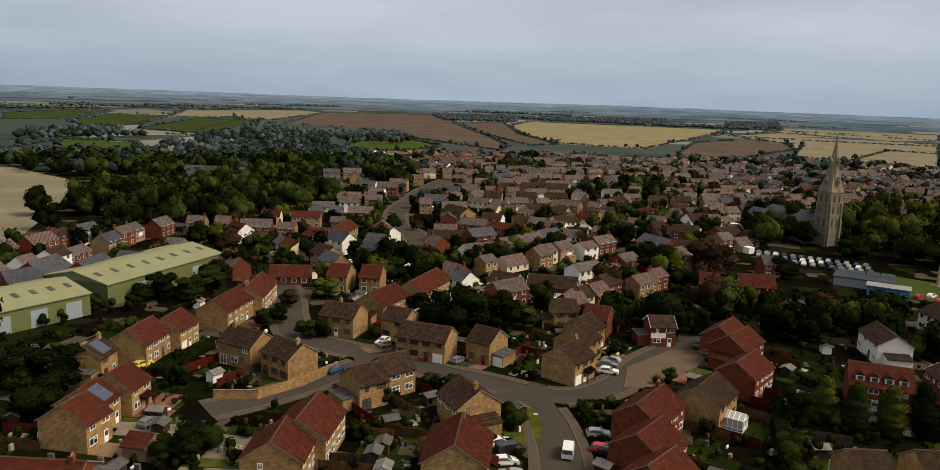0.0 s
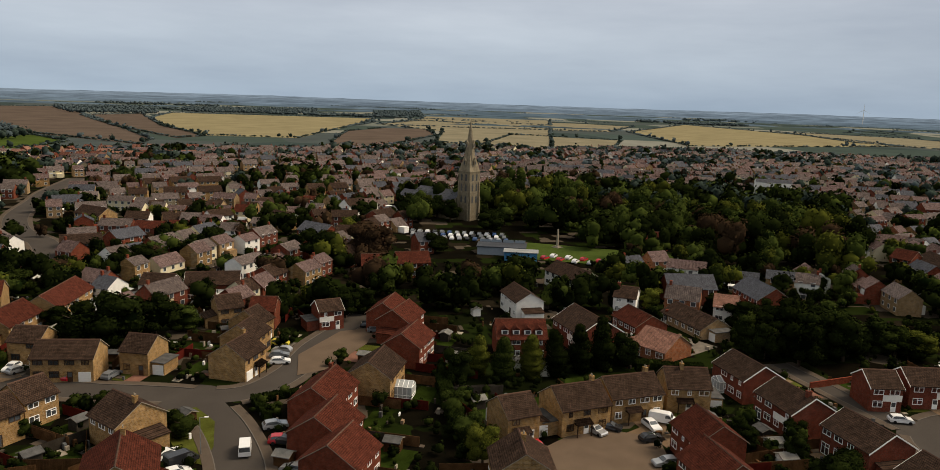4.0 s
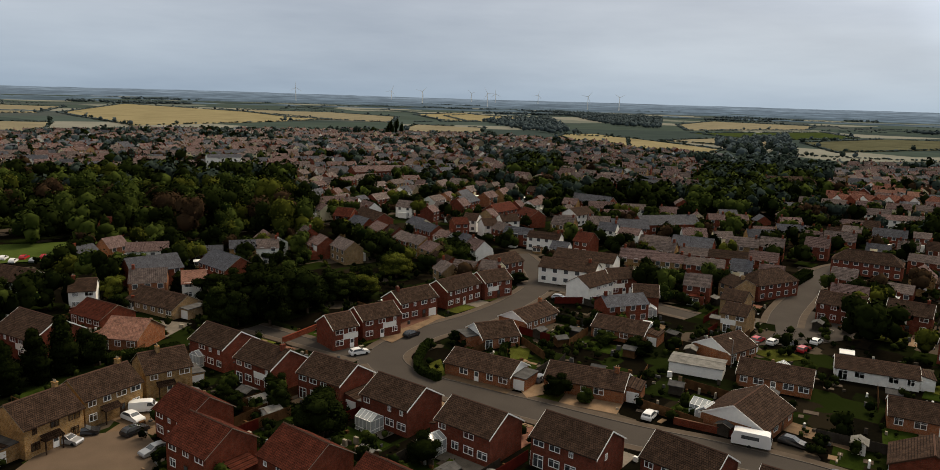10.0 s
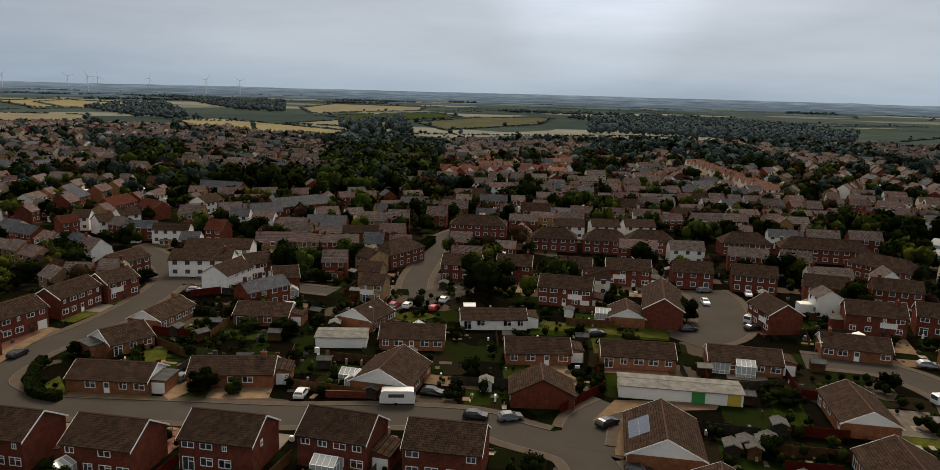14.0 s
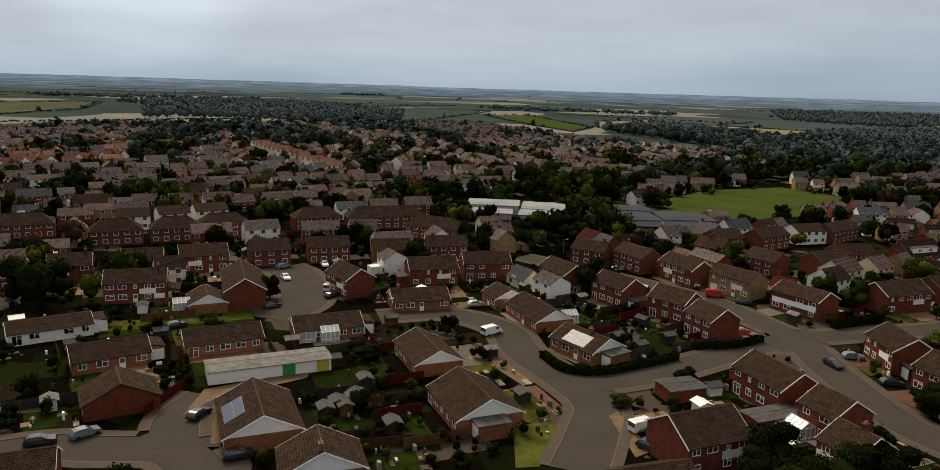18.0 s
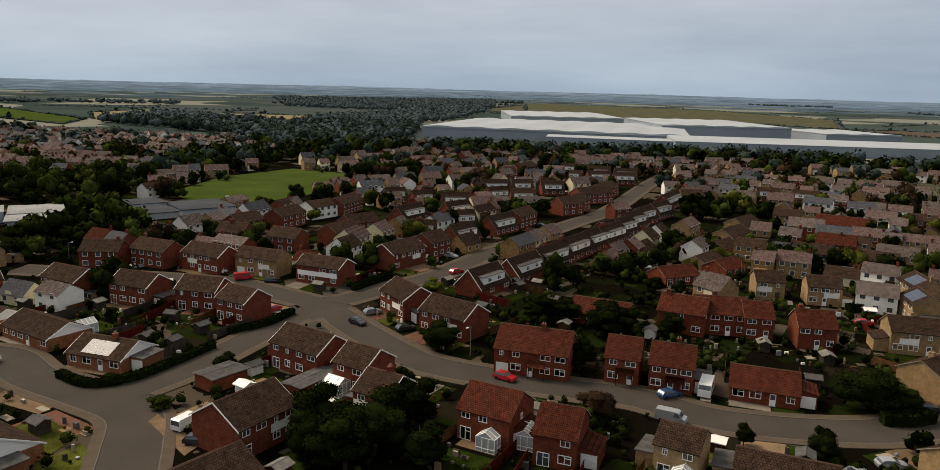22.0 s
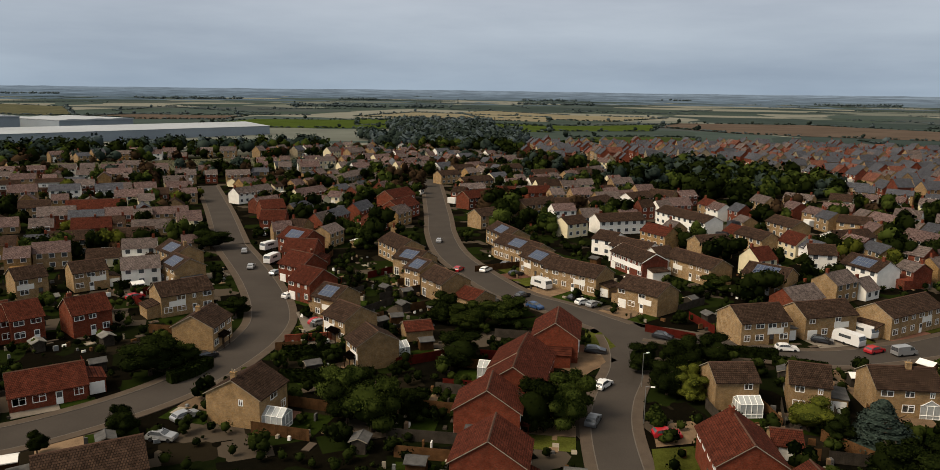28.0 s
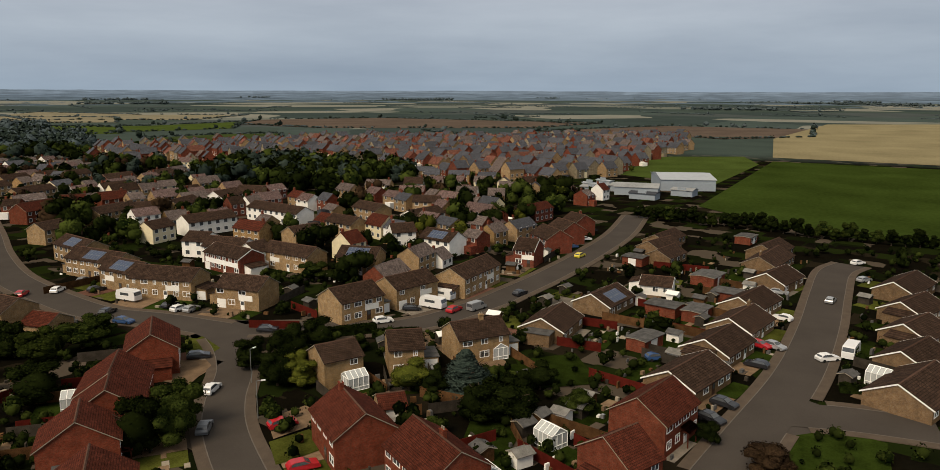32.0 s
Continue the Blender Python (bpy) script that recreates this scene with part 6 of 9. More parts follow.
vehicle("car", "white", -5.8, -215.8, -142)
vehicle("car", "red", 65.3, -193.1, -119)
vehicle("car", "silver", -133.8, -201.4, -131)
vehicle("car", "red", -116.2, -165.4, -149)
vehicle("car", "white", -122.2, -160.8, -158)
vehicle("caravan", "white", -123.4, -139.0, 88)
vehicle("car", "black", -113.8, -134.9, -169)
vehicle("car", "blue", -110.1, -126.1, 97)
vehicle("car", "black", -123.2, -126.2, -179)
vehicle("car", "white", -122.0, -122.3, 174)
vehicle("car", "silver", -122.7, -119.5, -178)
vehicle("car", "grey", -131.5, -163.1, -163)
vehicle("car", "black", -126.4, -152.7, 170)
vehicle("car", "white", -88.9, -83.9, -164)
vehicle("car", "grey", -77.3, -74.8, -149)
vehicle("car", "black", -117.7, -95.0, 113)
vehicle("car", "white", -132.3, -76.5, 137)
vehicle("caravan", "white", -146.4, -71.7, 82)
vehicle("caravan", "white", -153.9, -72.8, 79)
vehicle("car", "red", -145.7, -66.1, 170)
vehicle("van", "silver", -149.1, -62.1, 160)
vehicle("car", "black", -164.6, -57.2, 165)
vehicle("car", "red", -82.9, -65.3, 145)
vehicle("car", "black", -142.9, -75.2, 116)
vehicle("car", "silver", -187.5, 11.3, 165)
vehicle("car", "white", -144.9, 9.1, 125)
vehicle("caravan", "white", -149.0, 13.1, 166)
vehicle("car", "black", -116.2, -6.6, 67)
vehicle("car", "black", -109.6, -7.9, 59)
vehicle("car", "red", -147.6, -2.6, 60)
vehicle("car", "silver", -148.0, -0.0, 59)
vehicle("car", "white", -233.6, 20.1, 138)
vehicle("car", "blue", -132.8, -19.6, 119)
vehicle("car", "yellow", -211.1, -54.8, 169)
vehicle("car", "silver", -190.6, 0.1, 77)
vehicle("car", "silver", -212.4, 20.1, 141)

# garden and street trees
tree("d", -84.1, 133.2, 8.8, 13.9)
tree("d", -76.6, 133.9, 8.2, 13.6)
tree("d", -72.1, 118.2, 9.0, 11.0)
tree("d", -115.8, 179.7, 7.6, 8.1)
tree("d", -83.4, 197.2, 7.9, 10.2)
tree("m", -75.7, 196.4, 7.5, 12.0)
tree("d", -87.2, 194.8, 5.8, 8.1)
tree("m", -74.2, 208.3, 7.4, 10.5)
tree("d", -71.5, 227.5, 9.0, 13.5)
tree("m", -49.4, 175.0, 4.8, 6.1)
tree("d", -46.9, 177.7, 5.7, 6.2)
tree("p", -47.2, 192.9, 5.3, 6.7)
tree("b", -39.6, 203.1, 6.4, 9.9)
tree("d", -42.8, 107.5, 6.4, 7.1)
tree("m", -40.5, 111.8, 4.6, 6.1)
tree("d", -46.0, 106.3, 4.4, 5.9)
tree("m", -37.7, 168.3, 4.7, 6.7)
tree("d", -33.9, 168.8, 4.4, 5.8)
tree("d", -6.2, 172.8, 11.9, 15.1)
tree("d", 0.2, 172.6, 13.6, 16.7)
tree("d", 7.6, 178.2, 11.0, 13.8)
tree("m", 13.8, 181.3, 6.5, 10.5)
tree("d", -12.7, 191.5, 6.9, 9.2)
tree("d", 7.7, 248.3, 8.7, 11.7)
tree("m", -25.0, 230.4, 7.2, 13.2)
tree("d", -38.2, 255.3, 6.8, 12.2)
tree("p", 80.3, 239.4, 15.9, 19.1)
tree("d", 61.5, 239.1, 13.3, 14.0)
tree("d", 52.2, 178.4, 8.7, 10.7)
tree("d", 57.6, 181.4, 7.3, 9.1)
tree("m", 42.1, 147.5, 3.9, 3.8)
tree("p", 31.6, 189.7, 4.9, 7.4)
tree("m", -2.9, 137.6, 4.3, 4.1)
tree("m", -14.4, 131.3, 3.9, 3.7)
tree("m", 9.1, 122.4, 4.4, 5.6)
tree("d", 7.1, 126.0, 4.0, 4.5)
tree("b", 66.2, 130.3, 8.1, 7.5, "tall")
tree("m", 70.1, 126.5, 8.5, 8.4, "tall")
tree("b", 75.6, 125.2, 8.5, 8.4, "tall")
tree("d", 80.9, 124.5, 9.3, 8.0, "tall")
tree("d", 87.1, 124.7, 9.5, 8.2, "tall")
tree("d", 92.3, 124.3, 10.5, 9.1, "tall")
tree("d", 98.1, 123.2, 9.1, 7.7)
tree("b", 138.8, 166.7, 6.8, 9.3)
tree("d", 60.0, 126.9, 8.4, 8.3)
tree("m", 52.6, 113.6, 5.4, 6.3)
tree("m", 50.9, 103.6, 6.1, 7.1)
tree("b", 49.5, 94.8, 7.7, 6.6)
tree("d", 140.2, 120.6, 10.1, 14.2)
tree("d", 143.8, 114.0, 12.5, 14.1)
tree("d", 152.4, 111.3, 11.2, 12.7)
tree("m", 162.6, 107.8, 7.4, 11.2)
tree("d", 164.5, 104.6, 7.1, 9.3)
tree("b", 192.7, 108.7, 7.3, 12.6)
tree("d", 234.7, 108.6, 7.7, 14.6)
tree("d", 92.2, 65.4, 8.4, 10.4)
tree("d", 101.5, 81.9, 5.3, 5.2)
tree("d", 92.8, 83.9, 4.4, 5.7)
tree("d", 107.1, 249.2, 8.6, 12.7)
tree("d", 143.4, 278.5, 11.3, 14.6)
tree("p", 78.2, 238.3, 15.5, 18.9)
tree("d", 93.8, 65.6, 8.2, 9.9)
tree("d", 92.1, 47.3, 5.4, 6.5)
tree("d", 97.0, 77.0, 5.4, 5.0)
tree("d", 126.5, 37.2, 4.7, 6.6)
tree("m", 126.2, 32.0, 3.1, 4.2)
tree("d", 145.2, 135.7, 9.1, 13.3)
tree("d", 146.2, 122.9, 9.7, 13.7)
tree("d", 157.8, 122.5, 8.2, 12.4)
tree("d", 146.7, 147.4, 6.6, 9.9)
tree("d", 162.3, 106.5, 7.7, 11.1)
tree("b", 167.4, 103.7, 7.0, 10.3)
tree("b", 191.9, 108.8, 7.8, 11.5)
tree("m", 215.8, 104.4, 7.0, 11.3)
tree("d", 204.0, 74.4, 4.0, 7.4)
tree("d", 94.4, 87.1, 4.4, 5.1)
tree("d", 168.3, -64.4, 6.8, 7.3)
tree("d", 157.4, 27.9, 4.1, 7.8)
tree("m", 160.9, 36.6, 3.5, 6.4)
tree("d", 121.5, -65.6, 3.0, 6.8)
tree("m", 80.2, -91.4, 2.1, 4.9)
tree("d", 50.3, -88.3, 9.7, 11.5)
tree("d", 42.2, -89.6, 10.3, 11.3)
tree("d", 44.0, -84.2, 9.2, 11.9)
tree("d", 40.7, -99.9, 8.2, 9.9)
tree("d", 34.9, -89.6, 6.1, 9.0)
tree("p", 14.3, -113.1, 5.4, 8.0)
tree("d", 19.0, -154.4, 7.5, 12.8)
tree("d", 14.6, -157.7, 6.9, 7.7)
tree("m", 26.0, -209.2, 6.7, 11.0)
tree("b", 63.8, -169.8, 4.8, 6.6)
tree("d", 49.4, -136.2, 4.8, 8.8)
tree("d", 20.5, -132.5, 6.5, 6.6)
tree("d", 81.2, -109.5, 3.0, 6.0)
tree("d", -18.3, -110.6, 4.7, 5.6)
tree("d", -7.6, -110.7, 3.7, 3.4)
tree("d", -27.4, -132.7, 7.4, 12.6)
tree("m", -33.8, -134.4, 4.9, 8.1)
tree("d", 48.0, -133.4, 6.2, 8.6)
tree("d", 33.6, -158.4, 7.2, 8.6)
tree("d", 28.4, -159.2, 6.1, 9.3)
tree("d", 5.7, -158.9, 5.5, 7.7)
tree("d", 11.9, -195.0, 5.0, 7.4)
tree("d", -68.3, -230.1, 6.6, 13.5)
tree("d", -51.3, -158.4, 4.7, 8.0)
tree("d", -86.8, -130.0, 5.3, 9.4)
tree("m", -88.6, -122.4, 6.3, 10.6)
tree("m", -95.7, -121.0, 6.3, 10.8)
tree("m", -103.0, -125.0, 4.9, 8.1)
tree("d", -74.4, -106.2, 6.9, 10.9)
tree("m", -48.4, -91.4, 9.6, 10.6)
tree("d", -46.7, -95.7, 7.1, 8.7)
tree("m", -76.1, -78.4, 8.1, 10.0)
tree("d", -100.2, -85.1, 6.4, 8.0)
tree("d", -95.5, -75.7, 7.0, 7.3)
tree("d", -108.4, -83.2, 6.2, 8.1)
tree("b", -97.4, -72.3, 5.0, 7.5)
tree("d", -113.2, -79.7, 6.6, 9.0)
tree("b", -102.2, -54.5, 5.9, 8.4)
tree("c", -105.3, -45.7, 7.2, 12.8, "cone")
tree("m", -155.9, -110.5, 5.6, 9.5)
tree("d", -96.6, -39.5, 7.0, 9.6)
tree("d", -98.5, -35.4, 6.9, 10.7)
tree("d", -101.9, -50.3, 4.4, 5.7)
tree("d", -55.7, -92.0, 5.3, 6.5)
tree("m", -54.1, -97.9, 4.9, 6.8)
tree("d", -111.2, -35.1, 5.2, 7.0)
tree("m", -104.8, -26.4, 3.9, 6.6)
tree("d", -105.0, -37.1, 5.5, 6.7)
tree("d", -165.9, -38.2, 3.6, 4.9)
tree("p", -96.5, 0.3, 5.3, 8.0)
tree("d", -147.2, -21.5, 3.8, 5.8)
tree("d", -102.2, -7.7, 3.6, 4.2)

tree("m", 135, 126, 9)
tree("d", 132, 117, 10)
tree("d", 143, 121, 13)
tree("d", 135, 110, 12)
tree("d", 148, 116, 12)
tree("m", 158, 122, 11)
tree("d", 148, 109, 12)
tree("b", 167, 109, 7)
tree("d", 158, 110, 10)
tree("m", 158, 131, 9)
tree("b", 191, 108, 8)
tree("m", 213, 97, 8)
tree("d", 173, 107, 8)
tree("d", 153, 136, 8)
tree("b", 133, 158, 7)
tree("d", 125, 329, 13)
tree("d", 127, 316, 13)
tree("m", 140, 325, 13)
tree("d", 141, 312, 11)
tree("d", 146, 375, 12)
tree("d", 150, 289, 10)
tree("m", 161, 296, 12)
tree("b", -42, 218, 8)
tree("m", -71, 252, 9)
tree("b", -62, 244, 8)
tree("d", -71, 225, 9)
tree("d", -188, 319, 14)
tree("d", -165, 287, 13)
tree("d", -68, -78, 9)
tree("m", -72, -76, 8)
tree("d", -100, -77, 8)
tree("b", -100, -75, 6)
tree("d", -87, -128, 8)
tree("m", -90, -121, 7)
tree("m", -48, -99, 9)
tree("d", -51, -97, 8)
tree("d", -18, -111, 5)
tree("d", 47, -89, 9)
tree("d", 50, -84, 8)
tree("m", 74, -196, 4)
tree("m", 295, -177, 12)
tree("d", 262, -180, 10)
tree("d", 174, -184, 9)
tree("d", 171, -286, 9)
tree("d", 169, -302, 8)


# ---- open land ----
FIELD = {
    "stubble": mat("stubble", (0.19, 0.17, 0.115), 1.0, 0.22, 0.02, 0.5, spec=0.0),
    "wheat": mat("wheat", (0.215, 0.185, 0.105), 1.0, 0.2, 0.02, 0.5, spec=0.0),
    "plough": mat("plough", (0.095, 0.073, 0.058), 1.0, 0.2, 0.02, 0.6, spec=0.0),
    "pasture": mat("pasture", (0.04, 0.055, 0.018), 1.0, 0.3, 0.03, 0.6, spec=0.0),
    "paddock": mat("paddock", (0.03, 0.047, 0.009), 1.0, 0.3, 0.03, 0.6, spec=0.0),
    "turf": mat("turf", (0.05, 0.072, 0.016), 1.0, 0.22, 0.04, 0.8, spec=0.0),
    "rough_grass": mat("rough_grass", (0.085, 0.085, 0.052), 1.0, 0.3, 0.03, 0.5, spec=0.0),
}
KEEP_OFF = []


def field(kind, label, *corners):
    k = 0.02 + 0.006 * len(KEEP_OFF)
    b = Build().add([(x, y, k + lift(x, y)) for x, y in corners], [tuple(range(len(corners)))])
    me = b.mesh("field", FIELD[kind])
    if me.polygons[0].normal.z < 0:
        me.flip_normals()
    tagged(new("field", me), label, "field", kind="structure")
    KEEP_OFF.append(list(corners))


def inside(x, y, corners):
    hit = False
    for (ax, ay), (bx, by) in zip(corners, corners[1:] + corners[:1]):
        if (ay > y) != (by > y) and x < (bx - ax) * (y - ay) / (by - ay) + ax:
            hit = not hit
    return hit


field("wheat", "ripe pale golden wheat field with tractor lines", (78, 1647), (147, 2078), (650, 1945), (517, 1612), (224, 985), (115, 1027), (80, 1261))
field("plough", "bare brown ploughed field on a slope", (-348, 1388), (-454, 2284), (-111, 2508), (45, 935), (28, 849), (-73, 1026), (-196, 1297))
field("plough", "brown harrowed field beside the wheat", (-47, 1758), (76, 1943), (80, 1328), (111, 1011), (73, 963), (10, 1273))
field("turf", "green meadow behind the new houses", (-146, 797), (-140, 926), (-80, 1007), (-38, 888), (-58, 814), (-111, 734))
field("plough", "dark brown harrowed field", (247, 909), (353, 1200), (470, 1346), (543, 1316), (462, 1086), (277, 814), (222, 791))
field("stubble", "wide pale stubble field", (516, 1532), (745, 1847), (877, 1421), (481, 773), (450, 817), (389, 917), (536, 1227))
field("stubble", "pale harvested strip", (951, 2337), (1318, 2141), (1017, 1650), (807, 2001))
field("stubble", "pale harvested field beside green pastures", (-625, 1544), (-771, 2025), (-574, 2490), (-447, 2297), (-408, 1467))
field("pasture", "green hedged pasture", (-462, 1034), (-561, 1535), (-522, 1644), (-373, 1361), (-291, 939))
field("pasture", "green hedged pasture", (-640, 1188), (-749, 1573), (-646, 1626), (-523, 1170), (-508, 1014))
field("pasture", "green hedged pasture", (-896, 1427), (-952, 1791), (-841, 1766), (-675, 1249), (-747, 1190))
field("turf", "green grass field within hedges", (-372, 666), (-433, 788), (-348, 774), (-315, 715), (-312, 651))
field("stubble", "pale field corner", (-371, 587), (-352, 596), (-319, 531), (-335, 530))
field("stubble", "long pale stubble field", (517, 1527), (820, 2025), (1242, 1849), (1300, 1673), (959, 1316), (656, 1423))
field("stubble", "tan stubble field behind the houses", (631, 1149), (747, 992), (555, 756), (431, 759), (395, 815))
field("wheat", "broad tan harvested field", (1007, 1317), (1726, 1956), (1491, 1249), (1287, 886), (1060, 859), (772, 860))
field("stubble", "pale tan field", (1641, 1489), (1750, 1206), (1618, 918), (1271, 733), (1298, 986))
field("stubble", "tan field by the poplars", (1105, 609), (1240, 661), (1234, 522), (1073, 458), (984, 542))
field("wheat", "tan harvested field", (1877, 916), (2114, 959), (1991, 655), (1655, 556), (1538, 697))
field("wheat", "golden field behind the town edge", (1019, 325), (1133, 346), (1132, 245), (923, 198), (924, 238))
field("wheat", "tan field beyond dark hedges", (1885, 1017), (2257, 1038), (1893, 699), (1573, 633), (1525, 753))
field("wheat", "orange tan stubble field", (1126, 361), (1210, 319), (1065, 186), (948, 89), (818, 103), (847, 175), (981, 283))
field("stubble", "tan stubble field within hedges", (1945, 300), (2487, 275), (2355, -20), (1937, -1), (1563, 222))
field("stubble", "pale stubble strip within hedges", (1100, 192), (1291, 122), (1285, 29), (1064, 24), (1053, 95))
field("pasture", "grey-green field within hedges", (1440, 193), (1814, -30), (1548, -87), (1352, 9), (1342, 126))
field("rough_grass", "faded grass field", (1252, 8), (1545, -123), (1616, -292), (1263, -200), (1019, -34))
field("turf", "bright green far field", (1108, -840), (1126, -956), (755, -763), (685, -660), (815, -703))
field("wheat", "tan far field", (900, -917), (940, -1095), (727, -948), (667, -816), (752, -772))
field("wheat", "tan far field", (798, -945), (772, -1074), (623, -1093), (548, -938), (650, -876))
field("stubble", "pale strip of stubble", (424, -710), (434, -777), (377, -779), (364, -713))
field("pasture", "pale green far field", (549, -1805), (611, -2519), (380, -1578), (432, -1525))
field("rough_grass", "olive field rising beyond the warehouses", (564, -1854), (712, -2952), (0, -2594), (-273, -1940), (-203, -1365), (-102, -1466), (58, -1251), (394, -1496))
field("turf", "yellow-green meadow band", (-274, -1003), (-422, -1148), (-587, -1054), (-712, -790), (-609, -675), (-523, -790), (-343, -910))
field("stubble", "tan strip of stubble", (-630, -1212), (-857, -1379), (-954, -1062), (-815, -906), (-681, -1078))
field("plough", "brown strip of soil", (-215, -1370), (-302, -1408), (-462, -1289), (-373, -1152), (-261, -1216))
field("turf", "yellow-green meadow band", (-478, -917), (-586, -1122), (-658, -955), (-754, -787), (-921, -760), (-753, -642), (-654, -684), (-531, -887))
field("stubble", "pale tan stubble field", (-934, -1323), (-1102, -1444), (-1075, -1137), (-1167, -954), (-928, -873), (-821, -1108))
field("plough", "long brown field behind the new estate", (-849, -717), (-991, -786), (-1149, -659), (-1125, -361), (-1123, -261), (-931, -306), (-813, -556))
field("plough", "brown field beyond the rooftops", (-864, -284), (-1071, -156), (-1059, 26), (-881, 22), (-804, -62), (-840, -121))
field("pasture", "green pasture by the estate", (-559, -594), (-658, -565), (-688, -520), (-605, -457), (-515, -471))
field("stubble", "pale stubble field beside the wood", (-360, 529), (-328, 518), (-236, 443), (-193, 345), (-165, 268), (-230, 235), (-420, 420))
field("rough_grass", "rough grass clearing by the wood", (-134, 560), (-68, 463), (-97, 436))
field("turf", "mown green school playing field", (236, -284), (252, -345), (241, -400), (190, -392), (178, -354), (177, -271), (206, -263))
field("paddock", "large green paddock behind a hedge", (-327, -34), (-562, -10), (-542, 120), (-270, 90), (-264, 48), (-279, 32), (-284, 5))
field("turf", "green paddock beside the farm sheds", (-435, -90), (-566, -91), (-594, -31), (-534, -18), (-405, -35), (-420, -65))
field("wheat", "large golden stubble field", (-595, -11), (-832, -16), (-1228, 48), (-1308, 203), (-573, 122))
field("turf", "park grass below the church", (128, 232), (150, 255), (196, 214), (180, 190))
field("rough_grass", "cemetery grass with rows of stones", (-40, -470), (-230, -450), (-225, -515), (-50, -540))
FAR_FIELDS = len(KEEP_OFF) - 8
WOODS = [
    [(-190, 346), (-210, 496), (-113, 490), (-63, 400), (-82, 353), (-93, 297), (-154, 289)],
    [(127, 365), (211, 409), (239, 386), (297, 354), (303, 230), (235, 168), (200, 172), (200, 235), (176, 264), (160, 300), (152, 330), (120, 300)],
    [(295, -231), (343, -306), (272, -314), (224, -251), (245, -205)],
    [(-294, -107), (-353, -104), (-291, -76), (-270, -89)],
    [(-307, 526), (-239, 610), (-206, 837), (-74, 620), (-92, 505), (-196, 501)],
    [(511, 64), (759, 47), (642, -22), (461, -6), (374, 22), (392, 43)],
    [(216, -534), (29, -580), (-256, -536), (-275, -598), (-19, -660), (228, -585)],
    [(-310, -303), (-409, -335), (-406, -231), (-348, -170), (-287, -189), (-283, -247)],
    [(300, -560), (700, -720), (760, -900), (420, -820)],
    [(350, 120), (420, 130), (470, 90), (420, 40), (360, 70)],
    [(168, 241), (164, 207), (188, 207), (231, 202), (291, 222), (391, 300), (352, 387), (278, 404), (212, 349), (183, 275)],
    [(543, 208), (532, 162), (640, 200), (640, 250)],
    [(279, -327), (231, -480), (231, -560), (262, -640), (333, -396)],
    [(190, -162), (173, -177), (172, -196), (208, -219), (206, -178)],
    [(-322, -520), (-372, -442), (-550, -665), (-424, -681)],
    [(378, 50), (398, 17), (477, -6), (823, 11), (708, 66), (531, 67)],
    [(454, 177), (464, 146), (589, 185), (574, 223)],
    [(365, 48), (360, 10), (452, 0), (610, 57), (488, 62)],
    [(-278, 611), (-318, 950), (-385, 1347), (-219, 1022), (-114, 1099), (-73, 916), (-148, 848), (-154, 668), (-131, 547), (-139, 482), (-217, 494)],
    [(-149, 644), (-132, 724), (-45, 569), (-37, 473), (-53, 449), (-76, 503)],
    [(-362, 573), (-314, 523), (-318, 593), (-257, 584), (-214, 495), (-241, 455), (-312, 492)],
    [(-134, 2381), (134, 2453), (103, 1877), (-75, 1868)],
    [(222, 2576), (709, 2810), (558, 2207), (183, 2121)],
    [(879, 2654), (1207, 3002), (880, 2183), (712, 2121)],
    [(-479, 781), (-507, 937), (-435, 926), (-368, 857), (-433, 788), (-428, 705)],
    [(1540, -351), (1831, -661), (1141, -687), (822, -486), (975, -350), (996, -225)],
    [(531, -949), (566, -1455), (298, -742), (273, -567), (348, -486), (417, -686)],
    [(1424, -2252), (904, -3166), (562, -1976), (676, -1438), (915, -1499)],
    [(1091, 120), (1390, 31), (891, 5), (798, 62)],
    [(3046, 1000), (2545, 444), (1555, 271), (1653, 395)],
    [(1540, 658), (1977, 649), (1170, 337), (1121, 396)],
    [(1601, -314), (1669, -697), (1399, -753), (973, -526), (1028, -353)],
    [(764, -1920), (596, -1959), (456, -1532), (374, -1037), (410, -1023)],
    [(-501, -884), (-591, -959), (-662, -858), (-457, -586), (-372, -623)],
    [(-363, -700), (-465, -547), (-385, -460), (-304, -548)],
]
wood(["d", "d", "m", "m"], WOODS[0], 12, 13, 3)
wood(["d", "m", "m", "d", "b", "m", "p"], WOODS[1], 12.5, 15, 5)
wood(["d", "m"], WOODS[2], 18, 12, 7)
wood(["d", "d", "m"], WOODS[3], 14, 11, 8)
hrng = random.Random(21)
for k in range(26):
    q = k / 25
    tree(hrng.choice("ddm"), -288 + 24 * q + hrng.uniform(-3, 3), -52 + 100 * q, hrng.uniform(4.5, 7.5))

STUFF = {"d": [], "m": [], "b": [], "p": [], "c": [], "h": []}
frng = random.Random(77)
nrng = np.random.RandomState(4)


